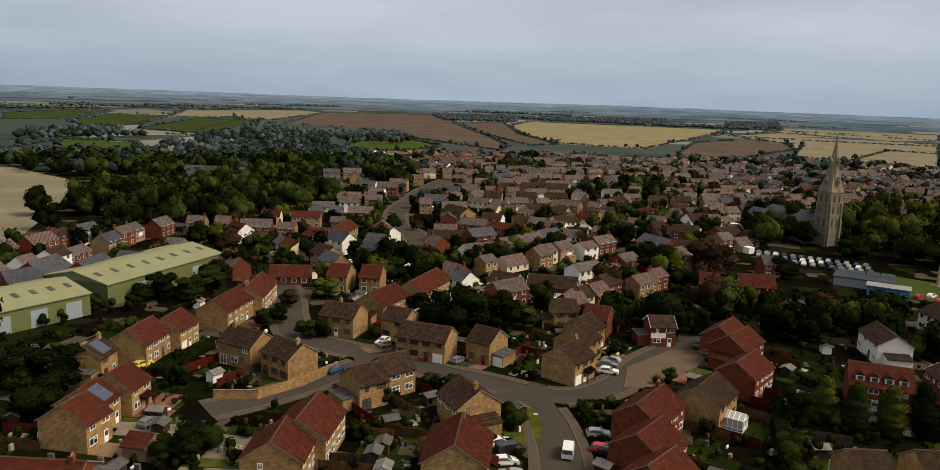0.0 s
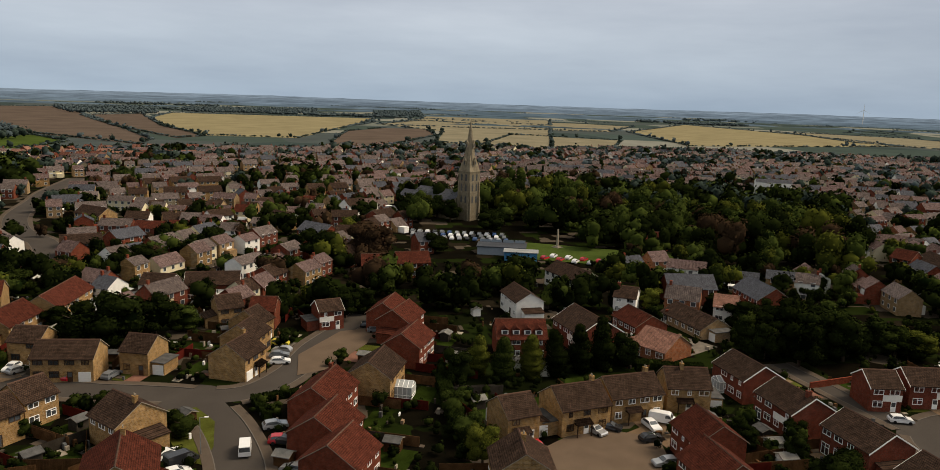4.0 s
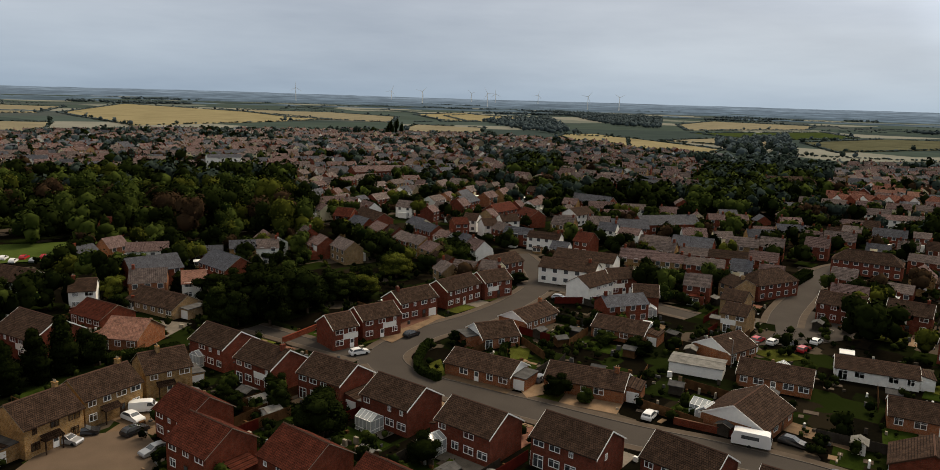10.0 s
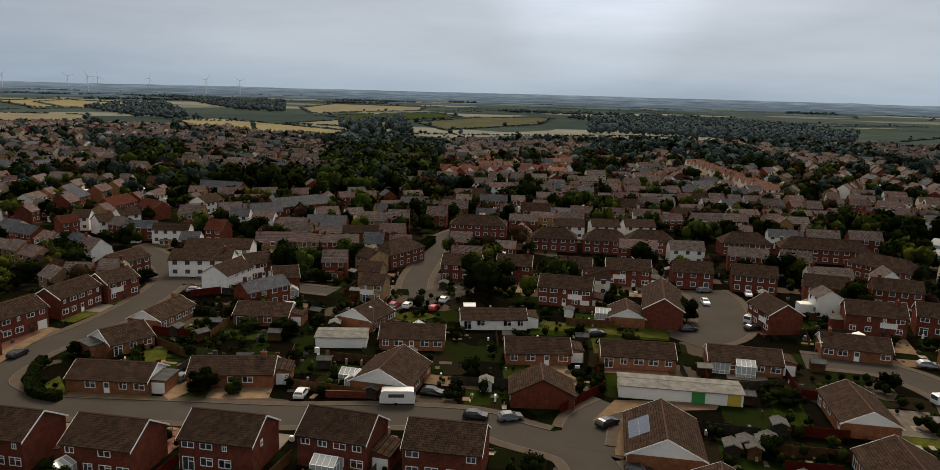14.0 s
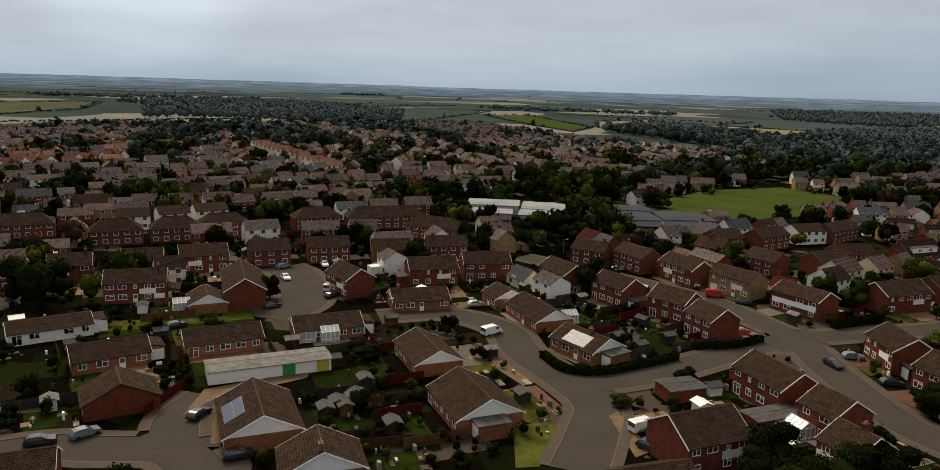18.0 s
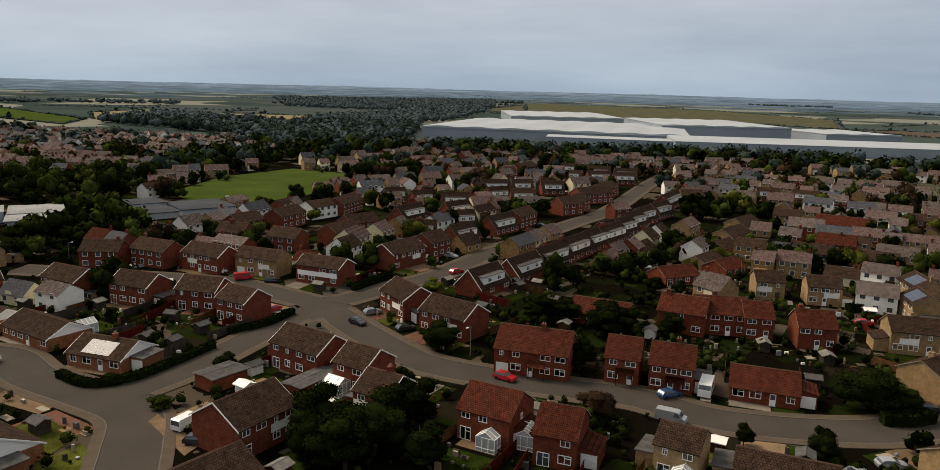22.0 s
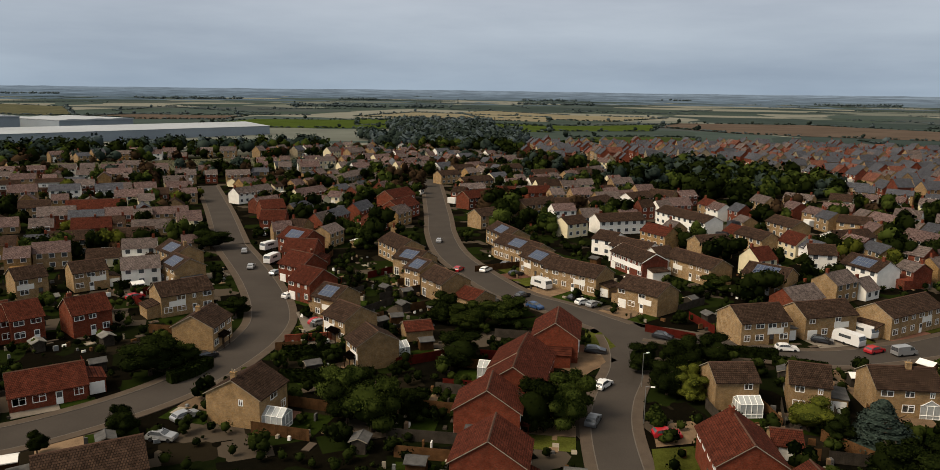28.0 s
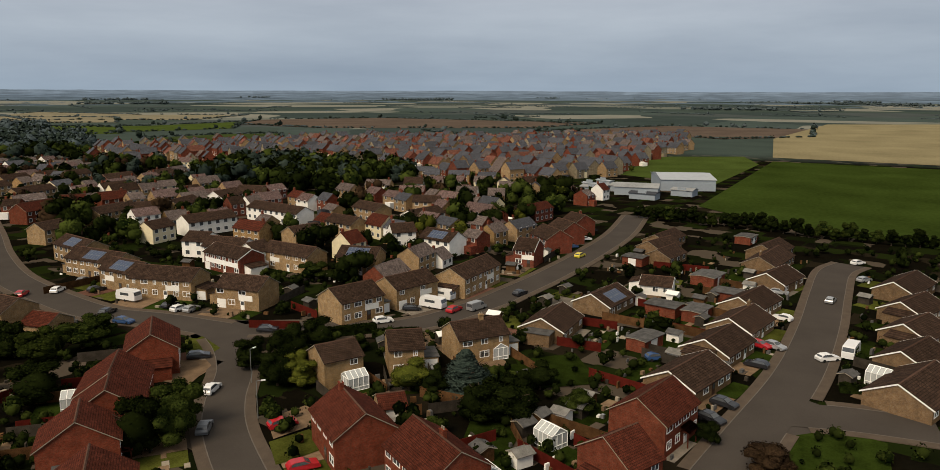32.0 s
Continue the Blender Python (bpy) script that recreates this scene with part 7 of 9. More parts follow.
def far_tree(x, y, h, w, n, tones="ddddmmmbp"):
    """A distant tree or shrub: leaf clumps over a few uneven lobes."""
    lobes = 6 if n > 30 else 3
    c = nrng.uniform(-1, 1, (lobes, 3)) * (w * 0.27, w * 0.27, h * 0.22)
    d = nrng.normal(0, 1, (n, 3))
    d /= np.linalg.norm(d, axis=1)[:, None]
    d[:, 2] = np.where(d[:, 2] < -0.55, -d[:, 2], d[:, 2])
    k = np.array((w * 0.27, w * 0.27, h * 0.27))
    mid = np.array((x, y, lift(x, y) + h * 0.5))
    off = c[nrng.randint(0, lobes, n)] + d * nrng.uniform(0.85, 1.08, (n, 1)) * k
    out = off / (w, w, h) + (0, 0, 0.12)
    out /= np.linalg.norm(out, axis=1)[:, None] + 1e-6
    s = math.sqrt(1.9 * w * h / n) * 0.5 * nrng.uniform(0.6, 1.15, (n, 1))
    tone = STUFF[frng.choice(tones)]
    tone.append(leaf_plates(nrng, off + mid, d, d * 0.6 + out * 0.7, s))
    if n > 60:
        for q in c:
            tone.append(leaf_core(nrng, q + mid, k * 0.88, 1))
    else:
        tone.append(leaf_core(nrng, mid, k * 1.4, 1))


for lx, ly, lh, lw, lk in LATER:
    far_tree(lx, ly, lh, lw, 420 if math.hypot(lx, ly) < 400 else 160, lk)


# ---- the town beyond ----
#           bearing from north (degrees, to the left), how far the houses reach
REACH = [(-170, 651), (-172, 615), (-161, 660), (-152, 690), (-140, 715), (-132, 827), (-126, 1040), (-119, 1000), (-109, 900), (-100, 850), (-87, 690), (-80, 900), (-69, 1000), (-57, 1050),
         (-44, 1000), (-29, 900), (-20, 860), (-10, 744), (-3, 757), (9, 700), (12, 504), (17, 346), (24, 310), (29, 312), (34, 260), (60, 0), (84, 240), (94, 255), (103, 340), (112, 400), (126, 455), (138, 530), (150, 620), (160, 620), (175, 640)]


def reach(x, y):
    az = math.degrees(math.atan2(-x, y))
    pts = sorted(REACH)
    for (a, r), (b, s) in zip(pts, pts[1:] + [(pts[0][0] + 360, pts[0][1])]):
        if a <= az <= b:
            return r + (s - r) * (az - a) / (b - a)
    return 600


NEW_ESTATE = [(-347, -413), (-426, -505), (-498, -470), (-627, -360), (-783, -94), (-646, -79), (-426, -94), (-377, -113), (-369, -174), (-421, -211), (-419, -318), (-356, -347)]
RED_ROOFS = [[(-62, 640), (75, 640), (95, 850), (-75, 850)], [(439, -5), (466, -96), (577, -118), (541, -10)], [(241, 833), (428, 861), (585, 1177), (338, 1168)]]
LEAFY = [[(446, -99), (553, -201), (642, -400), (1000, -600), (1300, -500), (1000, -200)], [(299, 45), (346, -12), (569, -15), (451, 71)]]
NEAR = [(h[0], h[1], h[2], max(h[3], h[4])) for h in HOUSES]
CELLS = {}


def free(x, y, gap):
    key = (int(x // 20), int(y // 20))
    for i in (-1, 0, 1):
        for k in (-1, 0, 1):
            for px, py, pr in CELLS.get((key[0] + i, key[1] + k), ()):
                if math.hypot(px - x, py - y) < pr + gap:
                    return False
    return True


def taken(x, y, r):
    CELLS.setdefault((int(x // 20), int(y // 20)), []).append((x, y, r))


taken(-173, 471, 34)
taken(69, 91, 9)
taken(43, 156, 9)
for hx, hy, _, hr in NEAR:
    taken(hx, hy, hr * 0.55)
for line, wide, _, _ in ROADS.values():
    for q in line[::2]:
        taken(q.x, q.y, wide / 2 + 1.5)

FAR_MATS = ["red_brick", "dark_brick", "buff_brick", "ironstone", "white_render", "red_tile", "brown_tile", "slate", "orange_tile", "glass", "white_paint", "pink_tile", "cream_render", "hazy_red_tile", "orange_brick", "limestone", "hazy_brown_tile"]
DISTANT = Build()


def far_house(x, y, ang, L, W, he, rise, wall, roof):
    """A distant house: walls, gables, an overhanging roof and its windows."""
    c, s = math.cos(radians(ang)), math.sin(radians(ang))
    z0 = lift(x, y)
    def p(u, v, z):
        return (x + u * c - v * s, y + u * s + v * c, z0 + z)
    a, b, hr = L / 2, W / 2, he + W / 2 * rise
    DISTANT.add([p(-a, -b, 0), p(a, -b, 0), p(a, b, 0), p(-a, b, 0), p(-a, -b, he), p(a, -b, he), p(a, b, he), p(-a, b, he), p(a, 0, hr), p(-a, 0, hr)],
                [(0, 1, 5, 4), (2, 3, 7, 6), (1, 2, 6, 8, 5), (3, 0, 4, 9, 7)], FAR_MATS.index(wall))
    o = 0.35
    DISTANT.add([p(-a - 0.2, -b - o, he - o * rise), p(a + 0.2, -b - o, he - o * rise), p(a + 0.2, 0, hr + 0.1), p(-a - 0.2, 0, hr + 0.1), p(a + 0.2, b + o, he - o * rise), p(-a - 0.2, b + o, he - o * rise)],
                [(0, 1, 2, 3), (3, 2, 4, 5)], FAR_MATS.index(roof))
    n = max(2, int(L / 3))
    for side in (-1, 1):
        for fl in range(2 if he > 4 else 1):
            for k in range(n):
                u = (k + 0.5) / n * L - a
                z = 0.9 + 2.5 * fl
                for g, m, d in ((0.12, "white_paint", 0.03), (0, "glass", 0.06)):
                    q = [p(u - 0.6 - g, side * (b + d), z - g), p(u + 0.6 + g, side * (b + d), z - g), p(u + 0.6 + g, side * (b + d), z + 1.15 + g), p(u - 0.6 - g, side * (b + d), z + 1.15 + g)]
                    DISTANT.add(q if side < 0 else q[::-1], [(0, 1, 2, 3)], FAR_MATS.index(m))
    side = frng.choice((-1, 1))
    if L > 5 and frng.random() < 0.45:
        # pale boarding or a white door and porch on one side
        u, w, z1, z2 = frng.uniform(-0.25, 0.25) * L, frng.uniform(0.8, 1.8), frng.choice((0.1, 2.1)), frng.choice((2.2, 3.4, 4.2))
        q = [p(u - w, side * (b + 0.09), z1), p(u + w, side * (b + 0.09), z1), p(u + w, side * (b + 0.09), max(z2, z1 + 1)), p(u - w, side * (b + 0.09), max(z2, z1 + 1))]
        DISTANT.add(q if side < 0 else q[::-1], [(0, 1, 2, 3)], FAR_MATS.index(frng.choice(("white_paint", "white_render", "cream_render"))))
    if L > 5 and frng.random() < 0.4:
        # a flat-roofed lean-to
        u, w, d = frng.uniform(-0.3, 0.3) * L, frng.uniform(1.2, 2.2), frng.uniform(2.0, 3.5)
        q = [p(u - w, side * b, 0)[:2], p(u + w, side * b, 0)[:2], p(u + w, side * (b + d), 0)[:2], p(u - w, side * (b + d), 0)[:2]]
        DISTANT.prism(q if side > 0 else q[::-1], z0, z0 + 2.5, FAR_MATS.index(frng.choice(("white_paint", "white_render", "slate", wall, wall))))
    if frng.random() < 0.6:
        u = frng.choice((-0.4, 0.4)) * L
        q = [p(u - 0.35, -0.3, 0)[:2], p(u + 0.35, -0.3, 0)[:2], p(u + 0.35, 0.3, 0)[:2], p(u - 0.35, 0.3, 0)[:2]]
        DISTANT.prism(q, z0 + hr - 0.6, z0 + hr + 1.1, FAR_MATS.index("red_brick"))


def infill():
    rng = random.Random(5)
    size = 96.0
    for ci in range(-13, 14):
        for ck in range(-13, 14):
            bx, by = ci * size + size / 2, ck * size + size / 2
            d = math.hypot(bx, by)
            if d > 1150 or d < 60:
                continue
            near = min(NEAR, key=lambda h: (h[0] - bx) ** 2 + (h[1] - by) ** 2)
            base = near[2] if math.hypot(near[0] - bx, near[1] - by) < 160 else math.degrees(noise.noise((bx / 300, by / 300, 2.0)) * 3.0)
            c, s = math.cos(radians(base)), math.sin(radians(base))
            pal, terrace = rng.random(), rng.random() < 0.4
            for row in range(-3, 4):
                u = -size * 0.72
                while u < size * 0.72:
                    L = rng.choice((6.0, 7.0, 8.0, 9.0, 11.0, 12.0))
                    u += L / 2
                    v = row * 22.0 + rng.uniform(-2.5, 2.5) + (5 if row % 2 else 0)
                    x, y = bx + u * c - v * s, by + u * s + v * c
                    u += L / 2 + (rng.choice((0.2, 0.2, 2.0, 4.0)) if terrace else rng.uniform(1.5, 6.0))
                    if abs(x - bx) > size / 2 or abs(y - by) > size / 2:
                        continue
                    r = math.hypot(x, y)
                    if r < 185 or r > reach(x, y) or inside(x, y, NEW_ESTATE) or (x < -100 and -75 < y < 150 and r < 300):
                        continue
                    if any(inside(x, y, w) for w in WOODS) or any(inside(x, y, w) for w in KEEP_OFF) or any(math.hypot(x - q[0], y - q[1]) < q[2] for q in CLEAR):
                        continue
                    if not free(x, y, L * 0.42 if terrace else L * 0.5):
                        continue
                    leafy = noise.noise((x / 75, y / 75, 7.0)) + (0.45 if any(inside(x, y, w) for w in LEAFY) else 0.0)
                    # with distance the leaf tones pass to the haze-coloured c and h
                    n = 210 if r < 280 else 64 if r < 480 else 26 if r < 750 else 15
                    if leafy > 0.36 or rng.random() < 0.06:
                        for _ in range(4):
                            h = rng.uniform(5, 12)
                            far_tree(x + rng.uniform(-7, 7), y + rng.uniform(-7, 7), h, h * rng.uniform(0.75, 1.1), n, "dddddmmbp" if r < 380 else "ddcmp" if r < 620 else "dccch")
                        continue
                    taken(x, y, L * 0.45)
                    ang = base + rng.choice((0, 0, 0, 90 if L < 9 and not terrace else 0)) + rng.uniform(-4, 4)
                    red = any(inside(x, y, w) for w in RED_ROOFS)
                    low = rng.random() < 0.12
                    walls = ("red_brick", "dark_brick", "buff_brick", "ironstone", "limestone", "white_render", "cream_render", "buff_brick") if r > 380 else ("buff_brick", "buff_brick", "cream_render", "red_brick", "white_render", "ironstone", "dark_brick") if y < -60 and x < 120 else ("red_brick", "red_brick", "dark_brick", "dark_brick", "buff_brick", "ironstone", "white_render", "white_render", "cream_render" if pal > 0.5 else "orange_brick")
                    roofs = ("pink_tile", "orange_tile", "hazy_red_tile", "slate") if red else ("hazy_red_tile", "hazy_brown_tile", "slate", "hazy_brown_tile", "hazy_red_tile") if r > 380 else ("hazy_red_tile", "hazy_red_tile", "hazy_brown_tile", "hazy_brown_tile", "slate", "red_tile" if pal > 0.6 and y > -200 else "brown_tile")
                    far_house(x, y, ang, L, rng.uniform(6.0, 7.2), 2.6 if low else rng.uniform(4.4, 5.2), rng.uniform(0.55, 0.85), rng.choice(walls), rng.choice(roofs))
                    # garden trees and hedges between the rows
                    for _ in range(5 if leafy > -0.1 else 4):
                        tx, ty = x - s * rng.uniform(7, 14) + rng.uniform(-6, 6), y + c * rng.uniform(7, 14) + rng.uniform(-6, 6)
                        if free(tx, ty, 0.3):
                            h = rng.uniform(2.0, 5.0) if rng.random() < 0.55 else rng.uniform(4.5, 9.5)
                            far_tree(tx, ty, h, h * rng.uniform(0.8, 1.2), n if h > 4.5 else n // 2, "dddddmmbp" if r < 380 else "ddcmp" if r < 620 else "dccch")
                    if r < 420 and rng.random() < 0.5:
                        # a lean-to or shed behind
                        far_house(x - s * 8 + rng.uniform(-3, 3), y + c * 8, ang, 3.0, 2.4, 2.1, 0.2, rng.choice(("white_render", "ironstone", "buff_brick")), rng.choice(("slate", "brown_tile", "white_paint")))


def new_estate():
    """Close rows of tall new houses."""
    rng = random.Random(31)
    xs, ys = [q[0] for q in NEW_ESTATE], [q[1] for q in NEW_ESTATE]
    for i in range(-20, 21):
        u = -330.0
        while u < 330:
            L = rng.choice((7.0, 8.5, 10.0, 12.0))
            v = i * 15.5 + (4 if i % 2 else 0) + rng.uniform(-1, 1)
            x, y = -560 + u * 0.55 - v * 0.835, -280 + u * 0.835 + v * 0.55
            u += L + rng.choice((1.2, 2.0, 4.0, 8.0))
            if not inside(x, y, NEW_ESTATE):
                continue
            ang = 56.6 + rng.choice((0, 0, 0, 90)) + rng.uniform(-8, 8)
            far_house(x, y, ang, min(L, 10.5), 7.6, rng.choice((5.2, 5.2, 7.4)), 0.9, rng.choice(("red_brick", "limestone", "dark_brick", "buff_brick", "buff_brick")), rng.choice(("slate", "slate", "slate", "slate", "slate", "hazy_brown_tile", "slate", "orange_tile")))
            if rng.random() < 0.3:
                far_tree(x + rng.uniform(5, 8), y + rng.uniform(-8, 8), rng.uniform(2, 5), 4, 24)


def gabled_row(ax, ay, bx, by, n, wall, roof):
    """A street of like houses, gable to the road."""
    for k in range(n):
        q = (k + 0.5) / n
        x, y = ax + (bx - ax) * q, ay + (by - ay) * q
        taken(x, y, 5)
        far_house(x, y, math.degrees(math.atan2(by - ay, bx - ax)) + 90, 11, 6.5, 4.8, 0.85, wall[k % len(wall)], roof)


CLEAR = [(160, 140, 20), (159, 121, 20), (173, 117, 18), (141, 115, 16), (118, 252, 36), (150, 262, 34), (148, 325, 34), (-98, 190, 32), (215, -215, 48), (-372, -55, 36)]
gabled_row(555, -206, 392, -191, 16, ('white_render', 'cream_render', 'cream_render'), 'pink_tile')
gabled_row(454, -13, 473, -58, 7, ('white_render', 'red_brick'), 'orange_tile')
gabled_row(476, -66, 492, -99, 5, ('white_render', 'red_brick'), 'orange_tile')
# taller buildings of the town centre, and poplars
far_house(393, 356, -40, 22, 11, 9.5, 0.3, "white_render", "slate")
far_house(513, 9, -60, 34, 12, 7, 0.6, "limestone", "brown_tile")
far_house(309, 49, -50, 26, 10, 6, 0.6, "red_brick", "slate")
far_house(410, 251, -30, 28, 10, 6, 0.6, "red_brick", "hazy_red_tile")
far_tree(834, 486, 20, 6, 160, "d")
far_tree(840, 484, 24, 6, 160, "d")
far_tree(847, 481, 26, 6, 160, "d")
far_tree(854, 478, 23, 6, 160, "d")
new_estate()
infill()
tagged(new("distant_houses", DISTANT.mesh("distant_houses", *[M[m] for m in FAR_MATS])), "rows of small brick and stone houses across the town", "houses", kind="stuff")

for w in WOODS[:4]:
    xs, ys = [q[0] for q in w], [q[1] for q in w]
    for _ in range(int((max(xs) - min(xs)) * (max(ys) - min(ys)) / 130)):
        x, y = frng.uniform(min(xs), max(xs)), frng.uniform(min(ys), max(ys))
        if inside(x, y, w) and free(x, y, 2) and math.hypot(x - -173, y - 471) > 36:
            h = frng.uniform(3.5, 9)
            far_tree(x, y, h, h * frng.uniform(0.9, 1.2), 100, "dddmmb")
# woods, hedgerows and lone trees of the country round the town
for w in WOODS[4:]:
    xs, ys = [c[0] for c in w], [c[1] for c in w]
    for _ in range(int((max(xs) - min(xs)) * (max(ys) - min(ys)) / (90 if max(xs) ** 2 + max(ys) ** 2 < 1e6 else 260))):
        x, y = frng.uniform(min(xs), max(xs)), frng.uniform(min(ys), max(ys))
        if inside(x, y, w) and free(x, y, 1) and math.hypot(x - -173, y - 471) > 36:
            r = math.hypot(x, y)
            # farther woods get leaves with haze in their colour
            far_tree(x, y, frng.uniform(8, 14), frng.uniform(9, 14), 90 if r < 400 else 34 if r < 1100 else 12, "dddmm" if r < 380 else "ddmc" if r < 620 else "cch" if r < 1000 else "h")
def hedgerow(ax, ay, bx, by, skip=0.1):
    """A low hedge with a few trees between two points of the open land."""
    far = math.hypot(bx - ax, by - ay)
    u = 0.0
    while u < far:
        px, py = ax + (bx - ax) * u / far + frng.uniform(-1.2, 1.2), ay + (by - ay) * u / far + frng.uniform(-1.2, 1.2)
        r = math.hypot(px, py)
        u += frng.uniform(4, 6) if r < 1300 else frng.uniform(9, 13)
        if r > 4600 or frng.random() < skip or r < reach(px, py) or inside(px, py, NEW_ESTATE):
            continue
        tall = frng.random() < 0.07
        h = frng.uniform(5, 9) if tall else frng.uniform(1.8, 3.2)
        # far hedges too are coloured with haze, tones c and h
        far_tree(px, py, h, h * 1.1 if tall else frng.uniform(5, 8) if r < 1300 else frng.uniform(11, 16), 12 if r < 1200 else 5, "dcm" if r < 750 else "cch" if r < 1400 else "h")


for corners in KEEP_OFF[:FAR_FIELDS]:
    for (ax, ay), (bx, by) in zip(corners, corners[1:] + corners[:1]):
        hedgerow(ax, ay, bx, by, frng.choice((0.05, 0.15, 0.4)))
for _ in range(420):
    a, r = frng.uniform(0, 6.283), 620 + 3600 * frng.random() ** 1.1
    x, y = r * math.cos(a), r * math.sin(a)
    b, n = frng.choice((0.3, 1.87, 0.9, 2.5)) + frng.uniform(-0.25, 0.25), frng.uniform(120, 420)
    if r > reach(x, y) + 60 and not any(inside(x + q * n * math.cos(b), y + q * n * math.sin(b), w) for w in KEEP_OFF for q in (0.0, 0.5, 1.0)):
        hedgerow(x, y, x + n * math.cos(b), y + n * math.sin(b))
for _ in range(70):
    a, r = frng.uniform(0, 6.283), 1700 + 2800 * frng.random()
    x, y, w = r * math.cos(a), r * math.sin(a), frng.uniform(60, 260)
    b = a + 1.57 + frng.uniform(-0.4, 0.4)
    for _ in range(int(w / 2.4)):
        u, v = frng.uniform(-w, w), frng.uniform(-40, 40)
        px, py = x + u * math.cos(b) - v * math.sin(b), y + u * math.sin(b) + v * math.cos(b)
        if math.hypot(px, py) < 4700 and not any(inside(px, py, k) for k in KEEP_OFF):
            # only the haze-coloured leaf this far out
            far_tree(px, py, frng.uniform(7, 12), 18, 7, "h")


def leafage(name, label, words):
    """The gathered trees or shrubs as one mesh for each tone."""
    for tone, parts in STUFF.items():
        if parts:
            tagged(new(name, leaf_mesh(name, parts, LEAF[tone])), LEAF_WORDS[tone] + " " + label, words, kind="stuff")
            parts.clear()


leafage("distant_trees", "hedgerow, garden and woodland trees", "trees")
# shrubs and low planting in the near gardens
for _ in range(11000):
    a, r = frng.uniform(0, 6.283), 55 + 200 * frng.random() ** 0.8
    x, y = r * math.cos(a), r * math.sin(a)
    big = frng.random() < 0.12
    w = frng.uniform(2.5, 4.5) if big else frng.uniform(0.7, 2.6)
    if not free(x, y, 0.4 + w * 0.45):
        continue
    far_tree(x, y, w * frng.uniform(0.7, 1.1) + 0.2, w, 110 if big else 56, "dddddmm")
leafage("garden_shrubs", "garden shrubs and low planting", "shrubs")
STONES = Build()
for k in range(420):
    x, y = frng.uniform(-225, -45), frng.uniform(-530, -455)
    if inside(x, y, KEEP_OFF[-1]):
        STONES.box(x - 0.4, y - 0.1, 0, x + 0.4, y + 0.1, frng.uniform(0.7, 1.3))
tagged(new("gravestones", STONES.mesh("gravestones", M["limestone"])), "rows of pale weathered stones in the cemetery", "gravestones", kind="stuff")


# ---- landmarks ----
def church(x, y, ang):
    """A tall stone tower with a broach spire, buttresses and a long nave."""
    b = Build().box(-4.2, -4.2, -0.3, 4.2, 4.2, 23)
    for z in (7.5, 13.0, 18.0, 22.6):
        b.box(-4.35, -4.35, z, 4.35, 4.35, z + 0.35)
    ob = new("church", b.mesh("tower", M["limestone"]))
    ob.matrix_basis = at(x, y, 0, ang) @ Matrix.Diagonal((0.84, 0.84, 1.0, 1.0))
    tagged(ob, "tall weathered limestone church tower with a pointed spire", "church")
    o = [(4.3 * math.cos(i * math.pi / 4 + math.pi / 8), 4.3 * math.sin(i * math.pi / 4 + math.pi / 8)) for i in range(8)]
    sp = Build().add([(p[0], p[1], 23) for p in o] + [(0, 0, 47.5)], [(i, (i + 1) % 8, 8) for i in range(8)])
    for sx in (-1, 1):
        for sy in (-1, 1):
            sp.add([(sx * 4.25, sy * 4.25, 22.9), (sx * 4.25, sy * 1.2, 22.9), (sx * 1.2, sy * 4.25, 22.9), (sx * 1.9, sy * 1.9, 31)], [(0, 1, 3), (0, 2, 3), (1, 2, 3)])
    spire = child("spire", sp.mesh("spire", M["limestone"]), ob)
    luc = Build().box(-0.7, -0.5, 0, 0.7, 0.9, 1.9).add([(-0.9, -0.6, 1.9), (0.9, -0.6, 1.9), (0, -0.6, 3.4), (0, 1.2, 3.4), (-0.9, 0.9, 1.9), (0.9, 0.9, 1.9)], [(0, 1, 2), (0, 2, 3, 4), (1, 5, 3, 2)]).box(-0.35, -0.53, 0.2, 0.35, -0.48, 1.7, 1).mesh("lucarne", M["limestone"], M["glass"])
    for k in range(4):
        for z, d in ((26.0, 3.75), (34.0, 2.3)):
            child("lucarne", luc, spire, pose(d * math.sin(k * math.pi / 2), -d * math.cos(k * math.pi / 2), z, 0, 0, k * 90))
    lan = Build().box(-0.55, -0.1, 0, 0.55, 0.1, 2.6).add([(-0.55, -0.1, 2.6), (0.55, -0.1, 2.6), (0, -0.1, 3.5)], [(0, 1, 2)]).mesh("belfry_window", M["glass"])
    but = Build().box(-0.5, -0.9, -0.3, 0.5, 0, 11).box(-0.4, -0.5, 11, 0.4, 0, 18).mesh("buttress", M["limestone"])
    for k in range(4):
        t = pose(0, 0, 0, 0, 0, 90 * k)
        for u in (-1.6, 1.6):
            for z in (8.4, 13.9, 18.7):
                child("belfry_window", lan, ob, t @ pose(u, -4.22, z))
        for u in (-3.6, 3.6):
            child("buttress", but, ob, t @ pose(u, -4.2, 0))
    nave = child("nave", wall_mesh(34, 16, 9, 0.5, False, "limestone", "limestone"), ob, pose(21.5, 0, 0))
    child("roof", roof_mesh(34, 16, 9, 0.5, False, "slate"), nave)
    chancel = child("chancel", wall_mesh(14, 9, 7.5, 0.6, False, "limestone", "limestone"), ob, pose(45.5, 0, 0))
    child("roof", roof_mesh(14, 9, 7.5, 0.6, False, "slate"), chancel)
    for k in range(6):
        for s in (-1, 1):
            child("nave_window", lan, nave, pose(-13 + k * 5.2, s * 8.02, 3.2, 0, 0, 0 if s < 0 else 180))


church(152, 316, 112)


